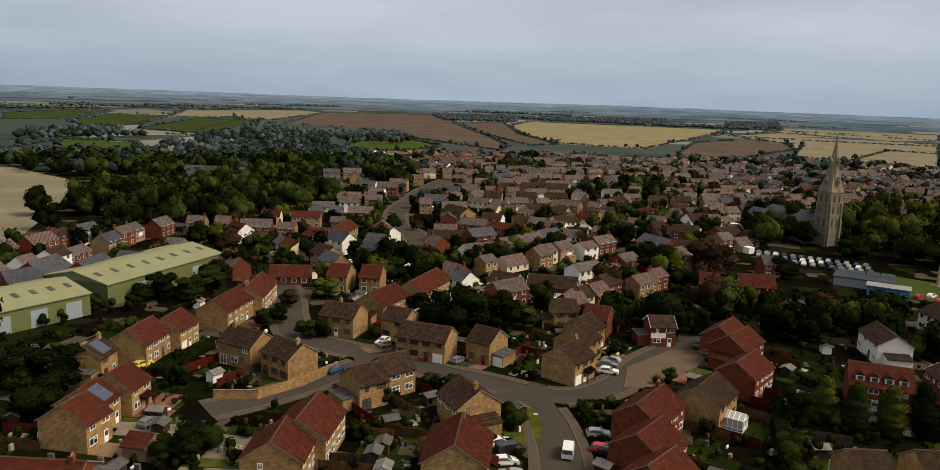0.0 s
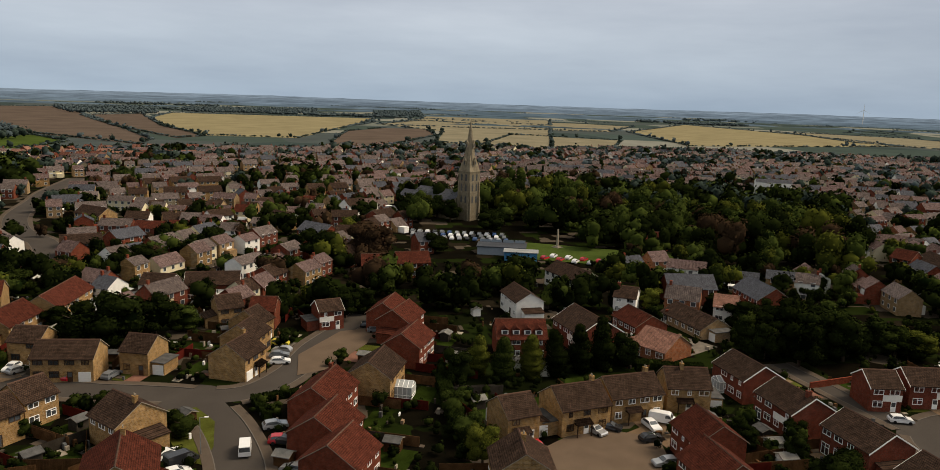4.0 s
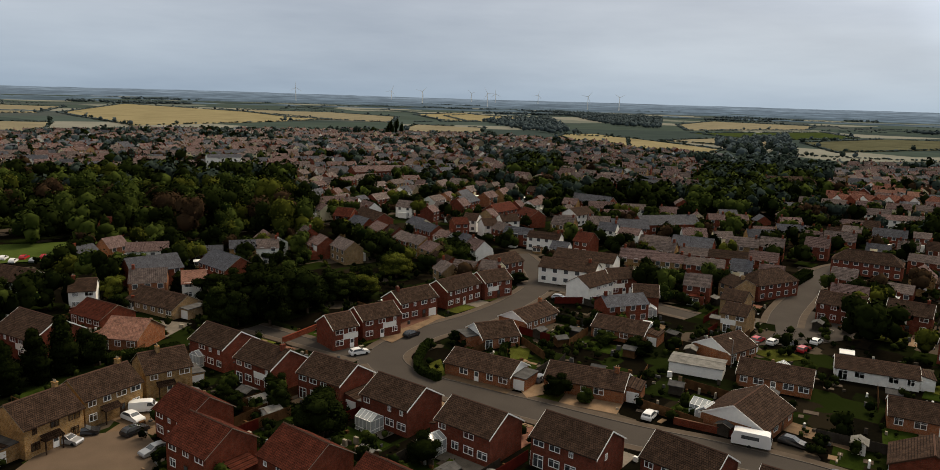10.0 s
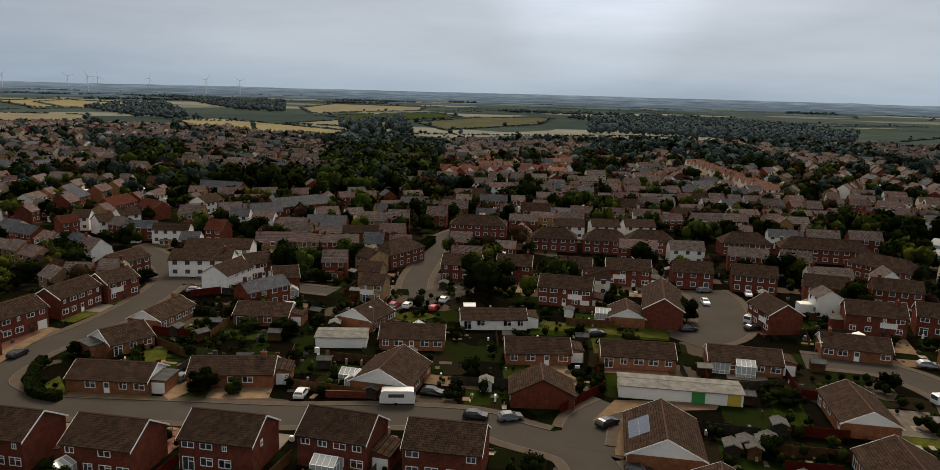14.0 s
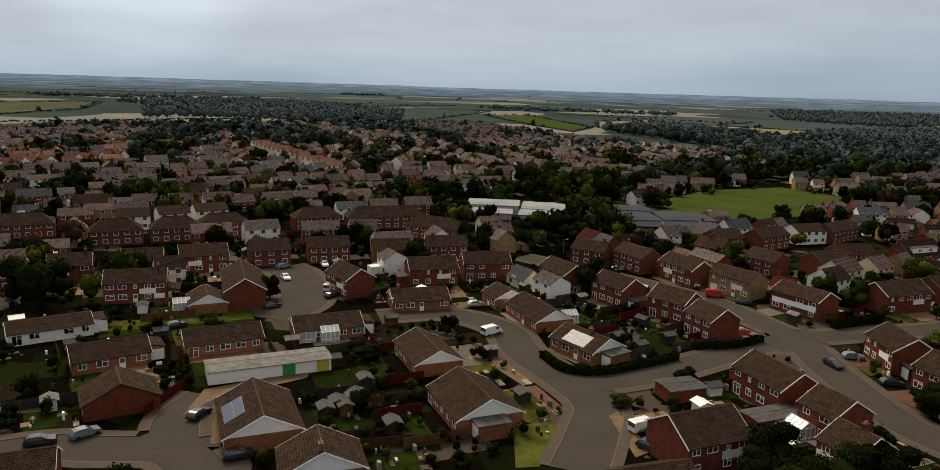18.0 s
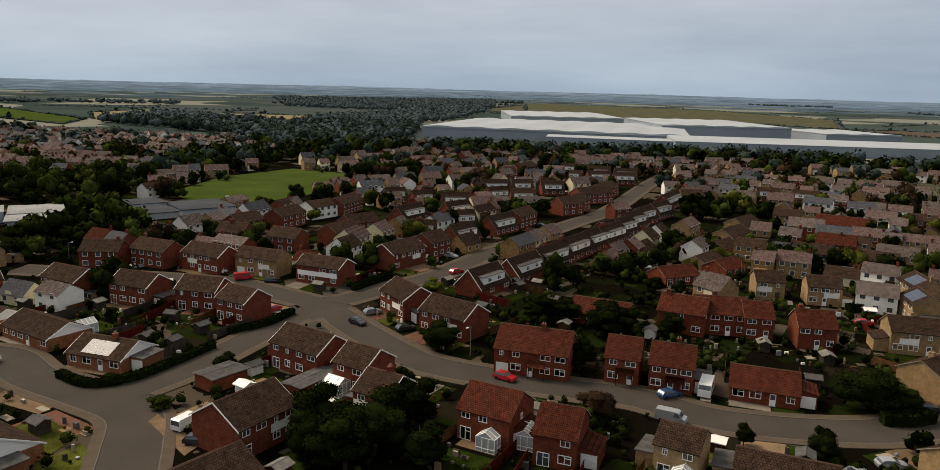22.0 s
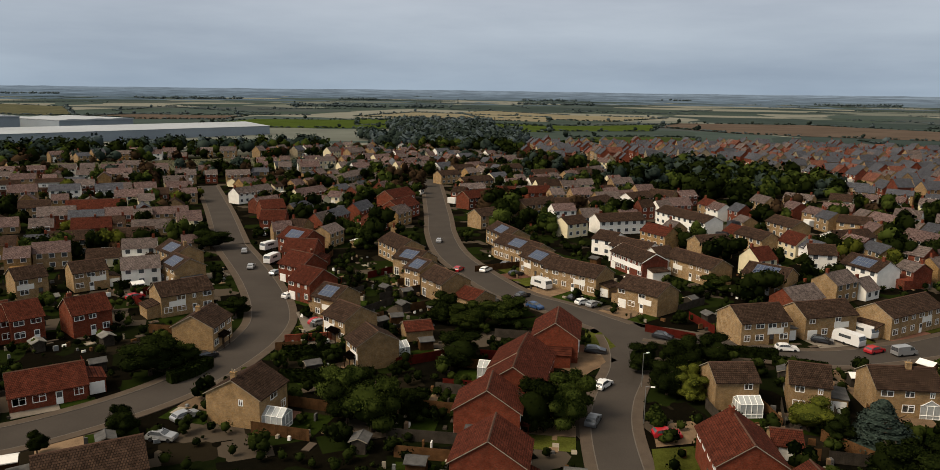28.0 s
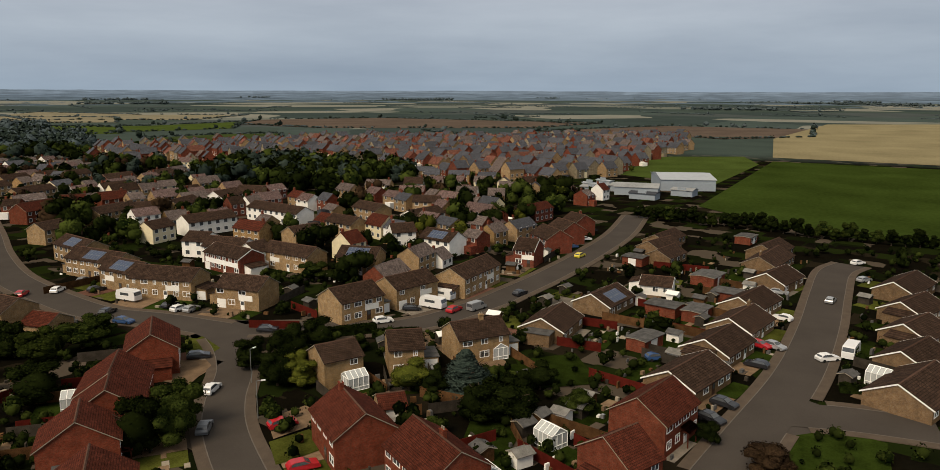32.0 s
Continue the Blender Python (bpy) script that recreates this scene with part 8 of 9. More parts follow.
def monument(x, y):
    """A stone cross on steps."""
    ob = new("monument", Build().box(-1.6, -1.6, 0, 1.6, 1.6, 0.4).box(-1.1, -1.1, 0.4, 1.1, 1.1, 0.8).prism([(-0.4, -0.4), (0.4, -0.4), (0.4, 0.4), (-0.4, 0.4)], 0.8, 7.5, 0, 0.55).mesh("monument", M["mortar"]))
    ob.matrix_basis = at(x, y, 0.05, 20)
    tagged(ob, "tall pale stone memorial pillar on steps in the park", "monument")


monument(156, 243)
SHEET = {
    "green_sheet": mat("green_sheet", (0.22, 0.23, 0.13), 0.7, 0.1, 0.15, 3),
    "green_wall": mat("green_wall", (0.13, 0.145, 0.06), 0.7, 0.1, 0.15, 3),
    "pale_sheet": mat("pale_sheet", (0.36, 0.39, 0.42), 0.6, 0.1, 0.02, 0.4),
    "grey_clad": mat("grey_clad", (0.27, 0.31, 0.35), 0.6, 0.1, 0.05, 1.0),
    "flat_roof": mat("flat_roof", (0.29, 0.3, 0.3), 0.85, 0.3, 0.06, 1.2),
    "dark_roof": mat("dark_roof", (0.06, 0.065, 0.075), 0.85, 0.3, 0.06, 1.2),
    "blue_clad": mat("blue_clad", (0.06, 0.2, 0.36), 0.6, 0.1, 0.2, 2),
}


def shed(label, ax, ay, bx, by, deep, he, rise, wall, roof, doors=0, waves=1, name="warehouse"):
    """A sheet-clad hall whose long front runs from a to b; its depth lies to the left of that line."""
    a, b = Vector((ax, ay)), Vector((bx, by))
    L, ang = (b - a).length, math.degrees(math.atan2(by - ay, bx - ax))
    W = Build()
    W.add([(0, 0, -0.2), (L, 0, -0.2), (L, deep, -0.2), (0, deep, -0.2), (0, 0, he), (L, 0, he), (L, deep, he), (0, deep, he)], [(0, 1, 5, 4), (1, 2, 6, 5), (2, 3, 7, 6), (3, 0, 4, 7)])
    ob = new(name, W.mesh("walls", SHEET[wall]))
    ob.matrix_basis = at(ax, ay, 0, ang)
    tagged(ob, label, name)
    R = Build()
    if waves == 1:
        for z0, z1, y0, y1 in ((he, he + deep / 2 * rise, -0.4, deep / 2), (he + deep / 2 * rise, he, deep / 2, deep + 0.4)):
            p = [(-0.4, y0, z0), (L + 0.4, y0, z0), (L + 0.4, y1, z1), (-0.4, y1, z1)]
            R.add(p + [(q[0], q[1], q[2] - 0.25) for q in p], [(0, 1, 2, 3), (7, 6, 5, 4), (0, 4, 5, 1), (1, 5, 6, 2), (3, 7, 4, 0)])
        for x in (0, L):
            R.add([(x, 0, he), (x, deep, he), (x, deep / 2, he + deep / 2 * rise)], [(0, 1, 2)])
    else:
        n = waves * 6
        h = [he + 0.3 + L / waves * 0.5 * rise * (0.5 - 0.5 * math.cos(2 * math.pi * k / 6)) for k in range(n + 1)]
        v = [(L * k / n, y, z) for k in range(n + 1) for y, z in ((-1, he - 1), (-1, h[k]), (deep, h[k]), (deep, he - 1))]
        R.add(v, [(4 * k + i, 4 * k + 4 + i, 4 * k + 5 + i, 4 * k + 1 + i) for k in range(n) for i in range(3)] + [(0, 1, 2, 3), (4 * n + 3, 4 * n + 2, 4 * n + 1, 4 * n)])
    child("roof", R.mesh("roof", SHEET[roof]), ob)
    for k in range(doors):
        child("roller_door", cached(("roller",), lambda: Build().box(-2, -0.08, 0, 2, 0.05, 4.2).mesh("roller_door", SHEET["grey_clad"])), ob, pose((k + 0.5) / doors * L, 0, 0))
    if name == "workshop":
        light = cached(("rooflight",), lambda: Build().box(-0.6, -1.2, 0, 0.6, 1.2, 0.12).mesh("rooflight", M["felt"]))
        for k in range(8):
            child("rooflight", light, ob, pose((k + 0.5) / 8 * L, deep * 0.27, he + deep * 0.27 * rise + 0.05, math.degrees(math.atan(rise)), 0, 0))
    return ob


shed("pale green steel workshop with grey roller doors", -111.5, 151, -94, 180, 22, 5.6, 0.22, "green_wall", "green_sheet", 4, name="workshop")
shed("pale green steel workshop with a low pitched roof", -93, 187, -78, 230, 22, 6.0, 0.22, "green_wall", "green_sheet", 2, name="workshop")
shed("huge grey warehouse with a wavy white roof", 290, -740, 20, -760, 250, 11, 0.06, "grey_clad", "pale_sheet", 10, 7)
shed("low wing of a warehouse with a white roof", 150, -705, 34, -716, 40, 8, 0.05, "grey_clad", "pale_sheet", 0)
shed("long low warehouse with a white roof", 31, -705, -300, -775, 95, 9, 0.06, "grey_clad", "pale_sheet", 0)
shed("tall grey warehouse with a white roof", 282, -1075, 120, -1130, 260, 13, 0.05, "grey_clad", "pale_sheet", 0, 5)
shed("tall grey warehouse with a white roof", 56, -907, -88, -955, 210, 15, 0.05, "grey_clad", "pale_sheet", 0, 5)
shed("grey warehouse with a white roof", -122, -926, -205, -962, 110, 11, 0.05, "grey_clad", "pale_sheet", 0, 3)
for ax, ay, bx, by, deep, high, tone in ((243, -170, 228, -188, 18, 3.4, "flat_roof"), (226, -190, 208, -209, 15, 3.2, "flat_roof"), (250, -182, 236, -198, 16, 5.0, "flat_roof"), (236, -200, 224, -213, 20, 3.6, "flat_roof"),
                                              (201, -216, 190, -233, 16, 3.2, "dark_roof"), (190, -235, 178, -252, 22, 3.4, "dark_roof"), (217, -226, 205, -245, 14, 4.2, "dark_roof")):
    shed("low flat-roofed school block with a " + ("pale" if tone == "flat_roof" else "dark") + " roof", ax, ay, bx, by, deep, high * 0.8, 0.01, "pale_sheet", tone, name="school")
shed("white steel farm shed with a shallow roof", -374, -57, -382, -32, 34, 5.6, 0.1, "grey_clad", "pale_sheet", 1, name="barn")
shed("grey farm shed with a sheet roof", -350, -75, -352, -55, 16, 4, 0.15, "grey_clad", "flat_roof", 0, name="barn")
for label, ax, ay, bx, by, deep, high, wall, roof in (("small open-fronted farm store with a grey roof", -352, -92, -350, -80, 8, 3, "grey_clad", "flat_roof"), ("low grey farm shed", -362, -80, -360, -68, 9, 3.0, "grey_clad", "flat_roof"),
                                                      ("dark sheet-clad farm store", -340, -66, -338, -54, 7, 2.8, "grey_clad", "dark_roof"), ("white site cabin in the farm yard", -372, -96, -368, -88, 3, 2.5, "grey_clad", "pale_sheet"), ("white site cabin in the farm yard", -385, -92, -380, -84, 3, 2.7, "pale_sheet", "pale_sheet"), ("small grey farm store", -358, -50, -356, -40, 8, 3, "grey_clad", "flat_roof")):
    shed(label, ax, ay, bx, by, deep, high, 0.2, wall, roof, 1, name="barn")
shed("low garage showroom with a flat grey roof", 140, 240, 125, 249, 9, 3.2, 0.02, "grey_clad", "dark_roof", 4, name="showroom")
shed("blue-clad car wash beside the showroom", 138, 228, 128, 234, 6, 3.2, 0.02, "blue_clad", "flat_roof", 0, name="car_wash")

shed("long low farm buildings with grey roofs among the trees", -187, 446, -141, 444, 34, 5, 0.3, "grey_clad", "dark_roof", 0, name="barn")


def parked(colour, x, y, ang, words="", group="cars for sale"):
    """A car far off: a body and its windows."""
    outline, half, inset, glass = SHAPES["car"]
    ob = new("car", cached(("car", colour), lambda: profile_mesh("body", outline, half, inset, CAR[colour])))
    ob.matrix_basis = at(x, y, 0.06 if words else 0.02, ang)
    tagged(ob, words or colour + " car for sale in rows beside the showroom", "car", group=group)
    child("side_window", CACHE[("car", "glazing", -1)], ob)
    child("side_window", CACHE[("car", "glazing", 1)], ob)
    child("windscreen", CACHE[("car", "front")], ob)


prng = random.Random(9)
for row in range(3):
    for k in range(13):
        parked(prng.choice(("white", "silver", "silver", "grey", "grey", "black", "blue", "black")), 110 + k * 2.7 + row * 2.2, 279 - k * 1.6 + row * 6, -30 + 90 + prng.uniform(-3, 3))
for k in range(16):
    parked(prng.choice(("white", "silver", "white", "grey", "red")), 140 + k * 1.9 + (k % 2) * 3, 226 - k * 2.1 + (k % 2) * 4, 35 + prng.uniform(-6, 6))


def turbine(x, y, turn):
    """A three-bladed wind turbine at rest."""
    ring = [(math.cos(i * math.pi / 4), math.sin(i * math.pi / 4)) for i in range(8)]
    z = lift(x, y)
    ob = new("wind_turbine", Build().prism([(2.2 * a, 2.2 * b) for a, b in ring], 0, 70, 0, 0.5).mesh("tower", M["white_paint"]))
    ob.matrix_basis = at(x, y, z, math.degrees(math.atan2(y, x)) - 90)
    tagged(ob, "white three-bladed wind turbine on the far ridge", "wind turbine", group="wind turbines")
    hub = child("nacelle", Build().box(-1.8, -4, 68.5, 1.8, 5, 72).mesh("nacelle", M["white_paint"]), ob)
    bl = cached("blade", lambda: Build().add([(-1.1, -4.3, 0), (1.1, -4.3, 0), (0.2, -4.3, 34), (-0.2, -4.3, 34), (-1.1, -4.0, 0), (1.1, -4.0, 0), (0.2, -4.1, 34), (-0.2, -4.1, 34)], [(0, 1, 2, 3), (7, 6, 5, 4), (0, 3, 7, 4), (1, 5, 6, 2), (3, 2, 6, 7)]).mesh("blade", M["white_paint"]))
    for k in range(3):
        child("blade", bl, hub, pose(0, 0, 70, 0, 0, 0) @ pose(0, 0, 0, 0, turn + 120 * k, 0))


for k, (bearing, far) in enumerate(((-53.0, 4000), (-60.0, 4200), (-62.3, 4000), (-66.0, 4300), (-67.2, 3900), (-67.8, 4200), (-71.0, 4300), (-74.7, 3700), (-77.0, 4100))):
    turbine(-far * math.sin(radians(bearing)), far * math.cos(radians(bearing)), 23 * k)


# ---- gardens ----
def frame_mesh(L, W):
    """White bars along every edge of a glazed room with a pitched roof, all in one piece."""
    bm = bmesh.new()
    nx, ny = 4, 3
    def quad(*pts):
        bm.faces.new([bm.verts.new(p) for p in pts])
    for z0, z1 in ((0.0, 0.6), (0.6, 2.2)):
        for s in (-1, 1):
            for k in range(nx):
                quad(*[(k * L / nx - L / 2 + a * L / nx, s * W / 2, z) for a, z in ((0, z0), (1, z0), (1, z1), (0, z1))])
            for k in range(ny):
                quad(*[(s * L / 2, k * W / ny - W / 2 + a * W / ny, z) for a, z in ((0, z0), (1, z0), (1, z1), (0, z1))])
    for s in (-1, 1):
        for k in range(nx):
            quad(*[(k * L / nx - L / 2 + a * L / nx, s * y, z) for a, y, z in ((0, W / 2, 2.2), (1, W / 2, 2.2), (1, 0, 3.1), (0, 0, 3.1))])
    bmesh.ops.remove_doubles(bm, verts=bm.verts[:], dist=0.01)
    bmesh.ops.recalc_face_normals(bm, faces=bm.faces[:])
    bmesh.ops.wireframe(bm, faces=bm.faces[:], thickness=0.13, use_replace=True, use_boundary=True, use_even_offset=True)
    me = bpy.data.meshes.new("frame")
    bm.to_mesh(me)
    bm.free()
    me.materials.append(M["upvc"])
    return me


def conservatory(x, y, ang, L=3.6, W=3.0):
    """A white framed glass room with a ridged roof."""
    ob = new("conservatory", cached(("cons", L, W), lambda: frame_mesh(L, W)))
    ob.matrix_basis = at(x, y, 0.03, ang)
    tagged(ob, "white framed glass conservatory against a house", "conservatory")
    a, b = L / 2 - 0.02, W / 2 - 0.02
    g = Build().add([(-a, -b, 0), (a, -b, 0), (a, b, 0), (-a, b, 0), (-a, -b, 2.2), (a, -b, 2.2), (a, b, 2.2), (-a, b, 2.2), (a, 0, 3.08), (-a, 0, 3.08)],
                    [(0, 1, 5, 4), (2, 3, 7, 6), (1, 2, 6, 8, 5), (3, 0, 4, 9, 7), (4, 5, 8, 9), (6, 7, 9, 8)])
    child("glazing", cached(("consg", L, W), lambda: g.mesh("glazing", PALE_GLASS)), ob)


PALE_GLASS = mat("pale_glass", (0.42, 0.44, 0.43), 0.12, 0.15, 0.4, 3, spec=0.5)


def garden_shed(x, y, ang, roof="felt", walls="grey_timber"):
    words = {"felt": "a grey felt roof", "sheet_grey": "a grey sheet roof", "white_paint": "a pale roof", "upvc": "a white plastic roof"}[roof]
    ob = new("garden_shed", cached(("shed", walls), lambda: wall_mesh(2.6, 2.0, 1.9, 0.4, False, walls, walls)))
    ob.matrix_basis = at(x, y, 0, ang)
    tagged(ob, ("small rendered garden store with " if walls == "white_render" else "small timber garden shed with ") + words, "shed", group="garden sheds")
    child("roof", cached(("shedroof", roof), lambda: roof_mesh(2.6, 2.0, 1.9, 0.4, False, roof)), ob)


def hedge(high, wide, *points, kind="hedge"):
    """A clipped leafy hedge along a line."""
    rng = random.Random(len(points) + int(points[0][0]))
    line = smooth_line(points, 1.0)
    v, f = [], []
    for i, p in enumerate(line[:-1]):
        d = (line[i + 1] - p)
        s = Vector((-d.y, d.x)).normalized()
        for _ in range(int(70 * d.length * (high + wide) / 3)):
            a, b = rng.random(), rng.uniform(-1, 1)
            z = high * rng.random()
            if rng.random() < 0.5:
                b = math.copysign(1.0, b) * rng.uniform(0.85, 1.05)
            else:
                z = high * rng.uniform(0.9, 1.04)
            c = Vector((*(p + d * a + s * b * wide / 2), z))
            u = Vector((rng.gauss(0, 1), rng.gauss(0, 1), rng.gauss(0, 1))).normalized() * rng.uniform(0.1, 0.2)
            w = u.orthogonal()
            k = len(v)
            v += [c - u, c - w, c + u, c + w]
            f.append((k, k + 1, k + 2, k + 3))
        q = [p - s * wide * 0.44, line[i + 1] - s * wide * 0.44, line[i + 1] + s * wide * 0.44, p + s * wide * 0.44]
        k = len(v)
        v += [(*c, 0) for c in q] + [(*c, high * 0.93) for c in q]
        f += [(k + 4, k + 5, k + 6, k + 7), (k, k + 1, k + 5, k + 4), (k + 2, k + 3, k + 7, k + 6), (k + 1, k + 2, k + 6, k + 5), (k + 3, k, k + 4, k + 7)]
    tagged(new("hedge", mesh_of("hedge", v, f, [M["hedge"]])), "clipped green garden hedge", "hedge")


def street_lamp(x, y, ang):
    ring = [(0.07 * math.cos(i * 1.047), 0.07 * math.sin(i * 1.047)) for i in range(6)]
    ob = new("street_lamp", cached("lamp", lambda: Build().prism(ring, 0, 6.0, 0, 0.6).box(-0.03, -0.03, 5.9, 0.9, 0.03, 5.97).mesh("post", M["steel"])))
    ob.matrix_basis = at(x, y, 0.1, ang)
    tagged(ob, "grey steel street lamp beside the road", "street lamp", group="street lamps")
    child("lantern", cached("lantern", lambda: Build().prism([(0.7, -0.12), (1.35, -0.1), (1.35, 0.1), (0.7, 0.12)], 5.86, 6.02).mesh("lantern", M["white_paint"])), ob)


for _ in range(330):
    # sheds, glasshouses and lean-tos among the gardens
    near = frng.choice([h for h in HOUSES if math.hypot(h[0], h[1]) < 230])
    a = radians(near[2])
    q, e = frng.uniform(-0.5, 0.5) * near[3], frng.choice((-1, 1)) * (near[4] / 2 + frng.uniform(4, 9))
    x, y = near[0] + q * math.cos(a) - e * math.sin(a), near[1] + q * math.sin(a) + e * math.cos(a)
    if free(x, y, 1.6):
        taken(x, y, 2.0)
        garden_shed(x, y, near[2] + frng.choice((0, 90)), frng.choice(("felt", "sheet_grey", "sheet_grey", "felt", "white_paint", "sheet_grey", "felt")), frng.choice(("grey_timber", "timber", "white_render", "grey_timber")))



def clear_of_houses(x, y, own, gap):
    for h in HOUSES:
        if h is not own:
            a = radians(h[2])
            u, v = (x - h[0]) * math.cos(a) + (y - h[1]) * math.sin(a), -(x - h[0]) * math.sin(a) + (y - h[1]) * math.cos(a)
            if abs(u) < h[3] / 2 + gap and abs(v) < h[4] / 2 + gap:
                return False
    return road_gap(Vector((x, y))) > gap + 1.5


def extension_mesh(wall, flat):
    """A low lean-to against a gable, open side at x = 0: walls, door and window."""
    b = Build().add([(0, -2.6, -0.1), (2.8, -2.6, -0.1), (2.8, 2.6, -0.1), (0, 2.6, -0.1), (0, -2.6, 3.0 if not flat else 2.5), (2.8, -2.6, 2.4), (2.8, 2.6, 2.4), (0, 2.6, 3.0 if not flat else 2.5)], [(0, 1, 5, 4), (1, 2, 6, 5), (2, 3, 7, 6)])
    return b.mesh("extension", M[wall])


def lean_roof_mesh(tile, flat):
    z = 2.55 if flat else 3.1
    p = [(0, -2.8, z), (3.0, -2.8, 2.42), (3.0, 2.8, 2.42), (0, 2.8, z)]
    return Build().add(p + [(q[0], q[1], q[2] + 0.14) for q in p], [(3, 2, 1, 0), (4, 5, 6, 7), (0, 1, 5, 4), (1, 2, 6, 5), (2, 3, 7, 6), (3, 0, 4, 7)]).mesh("roof", M[tile])


erng = random.Random(12)
glass_rooms = 0
for h in HOUSES:
    x, y, ang, L, W, kind, detail, ob = h
    r, a = math.hypot(x, y), radians(ang)
    if not detail or r > 215 or kind.startswith("g") or kind not in STYLE:
        continue
    wall, tile = STYLE[kind][0], STYLE[kind][1]
    l5, w5 = round(L * 2) / 2, round(W * 2) / 2
    for s in (-1, 1):
        if erng.random() < 0.45:
            ex, ey = x + s * (l5 / 2 + 1.6) * math.cos(a), y + s * (l5 / 2 + 1.6) * math.sin(a)
            if clear_of_houses(ex, ey, h, 1.7):
                flat = erng.random() < 0.5
                e = child("extension", cached(("ext", wall, flat), lambda: extension_mesh(wall, flat)), ob, pose(s * l5 / 2, erng.uniform(-0.6, 0.6), 0, 0, 0, 0 if s > 0 else 180))
                cover = "felt" if flat else tile
                child("roof", cached(("extroof", cover, flat), lambda: lean_roof_mesh(cover, flat)), e)
                child("garage_door", cached(("door", "garage", "white_paint"), lambda: door_mesh("garage")), e, pose(1.45, -2.6, 0.02))
                taken(ex, ey, 2.4)
                break
    road_at, gap = nearest_road(x, y)
    back = -1 if (road_at.x - x) * -math.sin(a) + (road_at.y - y) * math.cos(a) > 0 else 1
    q = erng.uniform(-0.25, 0.25) * L
    ex, ey = x + q * math.cos(a) - back * (w5 / 2 + 1.5) * math.sin(a), y + q * math.sin(a) + back * (w5 / 2 + 1.5) * math.cos(a)
    if erng.random() < 0.22 and glass_rooms < 42 and clear_of_houses(ex, ey, h, 2.0):
        glass_rooms += 1
        taken(ex, ey, 2.2)
        conservatory(ex, ey, ang + erng.choice((0, 90)), 3.6, 3.0)

# four white gabled dormers on one red roof
for h in HOUSES:
    if h[5] == "rr" and abs(h[0] - 81.0) < 0.1:
        hl, hw = round(h[3] * 2) / 2, round(h[4] * 2) / 2
        dorm = Build().box(-0.75, 0, 0, 0.75, 2.2, 1.1).add([(-0.95, -0.1, 1.1), (0.95, -0.1, 1.1), (0, -0.1, 1.8), (0, 2.6, 1.8), (-0.95, 2.4, 1.1), (0.95, 2.4, 1.1)], [(0, 1, 2), (0, 2, 3, 4), (1, 5, 3, 2)], 1).box(-0.5, -0.04, 0.2, 0.5, 0.0, 0.95, 2).mesh("dormer", M["upvc"], M["red_tile"], M["glass"])
        for k in range(4):
            child("dormer", dorm, h[7], pose((k - 1.5) * hl / 4.4, hw / 2 - 0.9, 4.8 + 0.6, 0, 0, 180), "white gabled dormer")

# pots, bins, benches, tubs, slabs and stacked things in the gardens
CLUTTER = Build()
CLUTTER_MATS = ["white_paint", "mortar", "drive_tan", "grey_timber", "timber", "felt", "pavement", "red_fence", "door_green", "steel"]
near_homes = [h for h in HOUSES if 45 < math.hypot(h[0], h[1]) < 225]
for _ in range(5200):
    h = erng.choice(near_homes)
    a = radians(h[2])
    u, v = erng.uniform(-0.62, 0.62) * (h[3] + 3), erng.choice((-1, 1)) * (h[4] / 2 + erng.uniform(0.6, 10.0))
    x, y = h[0] + u * math.cos(a) - v * math.sin(a), h[1] + u * math.sin(a) + v * math.cos(a)
    if not free(x, y, 0.9):
        continue
    c, s = math.cos(a), math.sin(a)
    slab = erng.random() < 0.22
    w, d, z = (erng.uniform(0.8, 2.6), erng.uniform(0.6, 1.6), erng.uniform(0.1, 0.14)) if slab else (erng.uniform(0.25, 1.1), erng.uniform(0.2, 0.6), erng.uniform(0.3, 1.2))
    ring = [(x + p * c - q * s, y + p * s + q * c) for p, q in ((-w / 2, -d / 2), (w / 2, -d / 2), (w / 2, d / 2), (-w / 2, d / 2))]
    CLUTTER.prism(ring, 0, z, erng.choice((1, 2, 6, 6)) if slab else erng.choice((0, 1, 1, 2, 3, 3, 4, 4, 5, 5, 9)), 1.0 if slab else 0.92)
tagged(new("garden_clutter", CLUTTER.mesh("garden_clutter", *[M[m] for m in CLUTTER_MATS])), "pots, bins, benches and paving scattered in the gardens", "garden things", kind="stuff")

# cars standing on drives and kerbs further off
cars_left = 80
for h in erng.sample(HOUSES, len(HOUSES)):
    x, y, ang = h[:3]
    r, a = math.hypot(x, y), radians(ang)
    if not 95 < r < 290 or cars_left == 0 or h[5].startswith("g"):
        continue
    road_at, gap = nearest_road(x, y)
    front = 1 if (road_at.x - x) * -math.sin(a) + (road_at.y - y) * math.cos(a) > 0 else -1
    u = erng.uniform(-0.3, 0.3) * h[3]
    cx, cy = x + u * math.cos(a) - front * (h[4] / 2 + 3.2) * math.sin(a), y + u * math.sin(a) + front * (h[4] / 2 + 3.2) * math.cos(a)
    if gap < h[4] / 2 + 12 and clear_of_houses(cx, cy, h, 1.2) and free(cx, cy, 0.3):
        cars_left -= 1
        colour = erng.choice(("white", "silver", "grey", "black", "blue", "red", "silver", "white"))
        parked(colour, cx, cy, ang + 90 + erng.uniform(-5, 5), colour + " car standing on the drive of a house", "cars on drives")

PATCHES = [0]


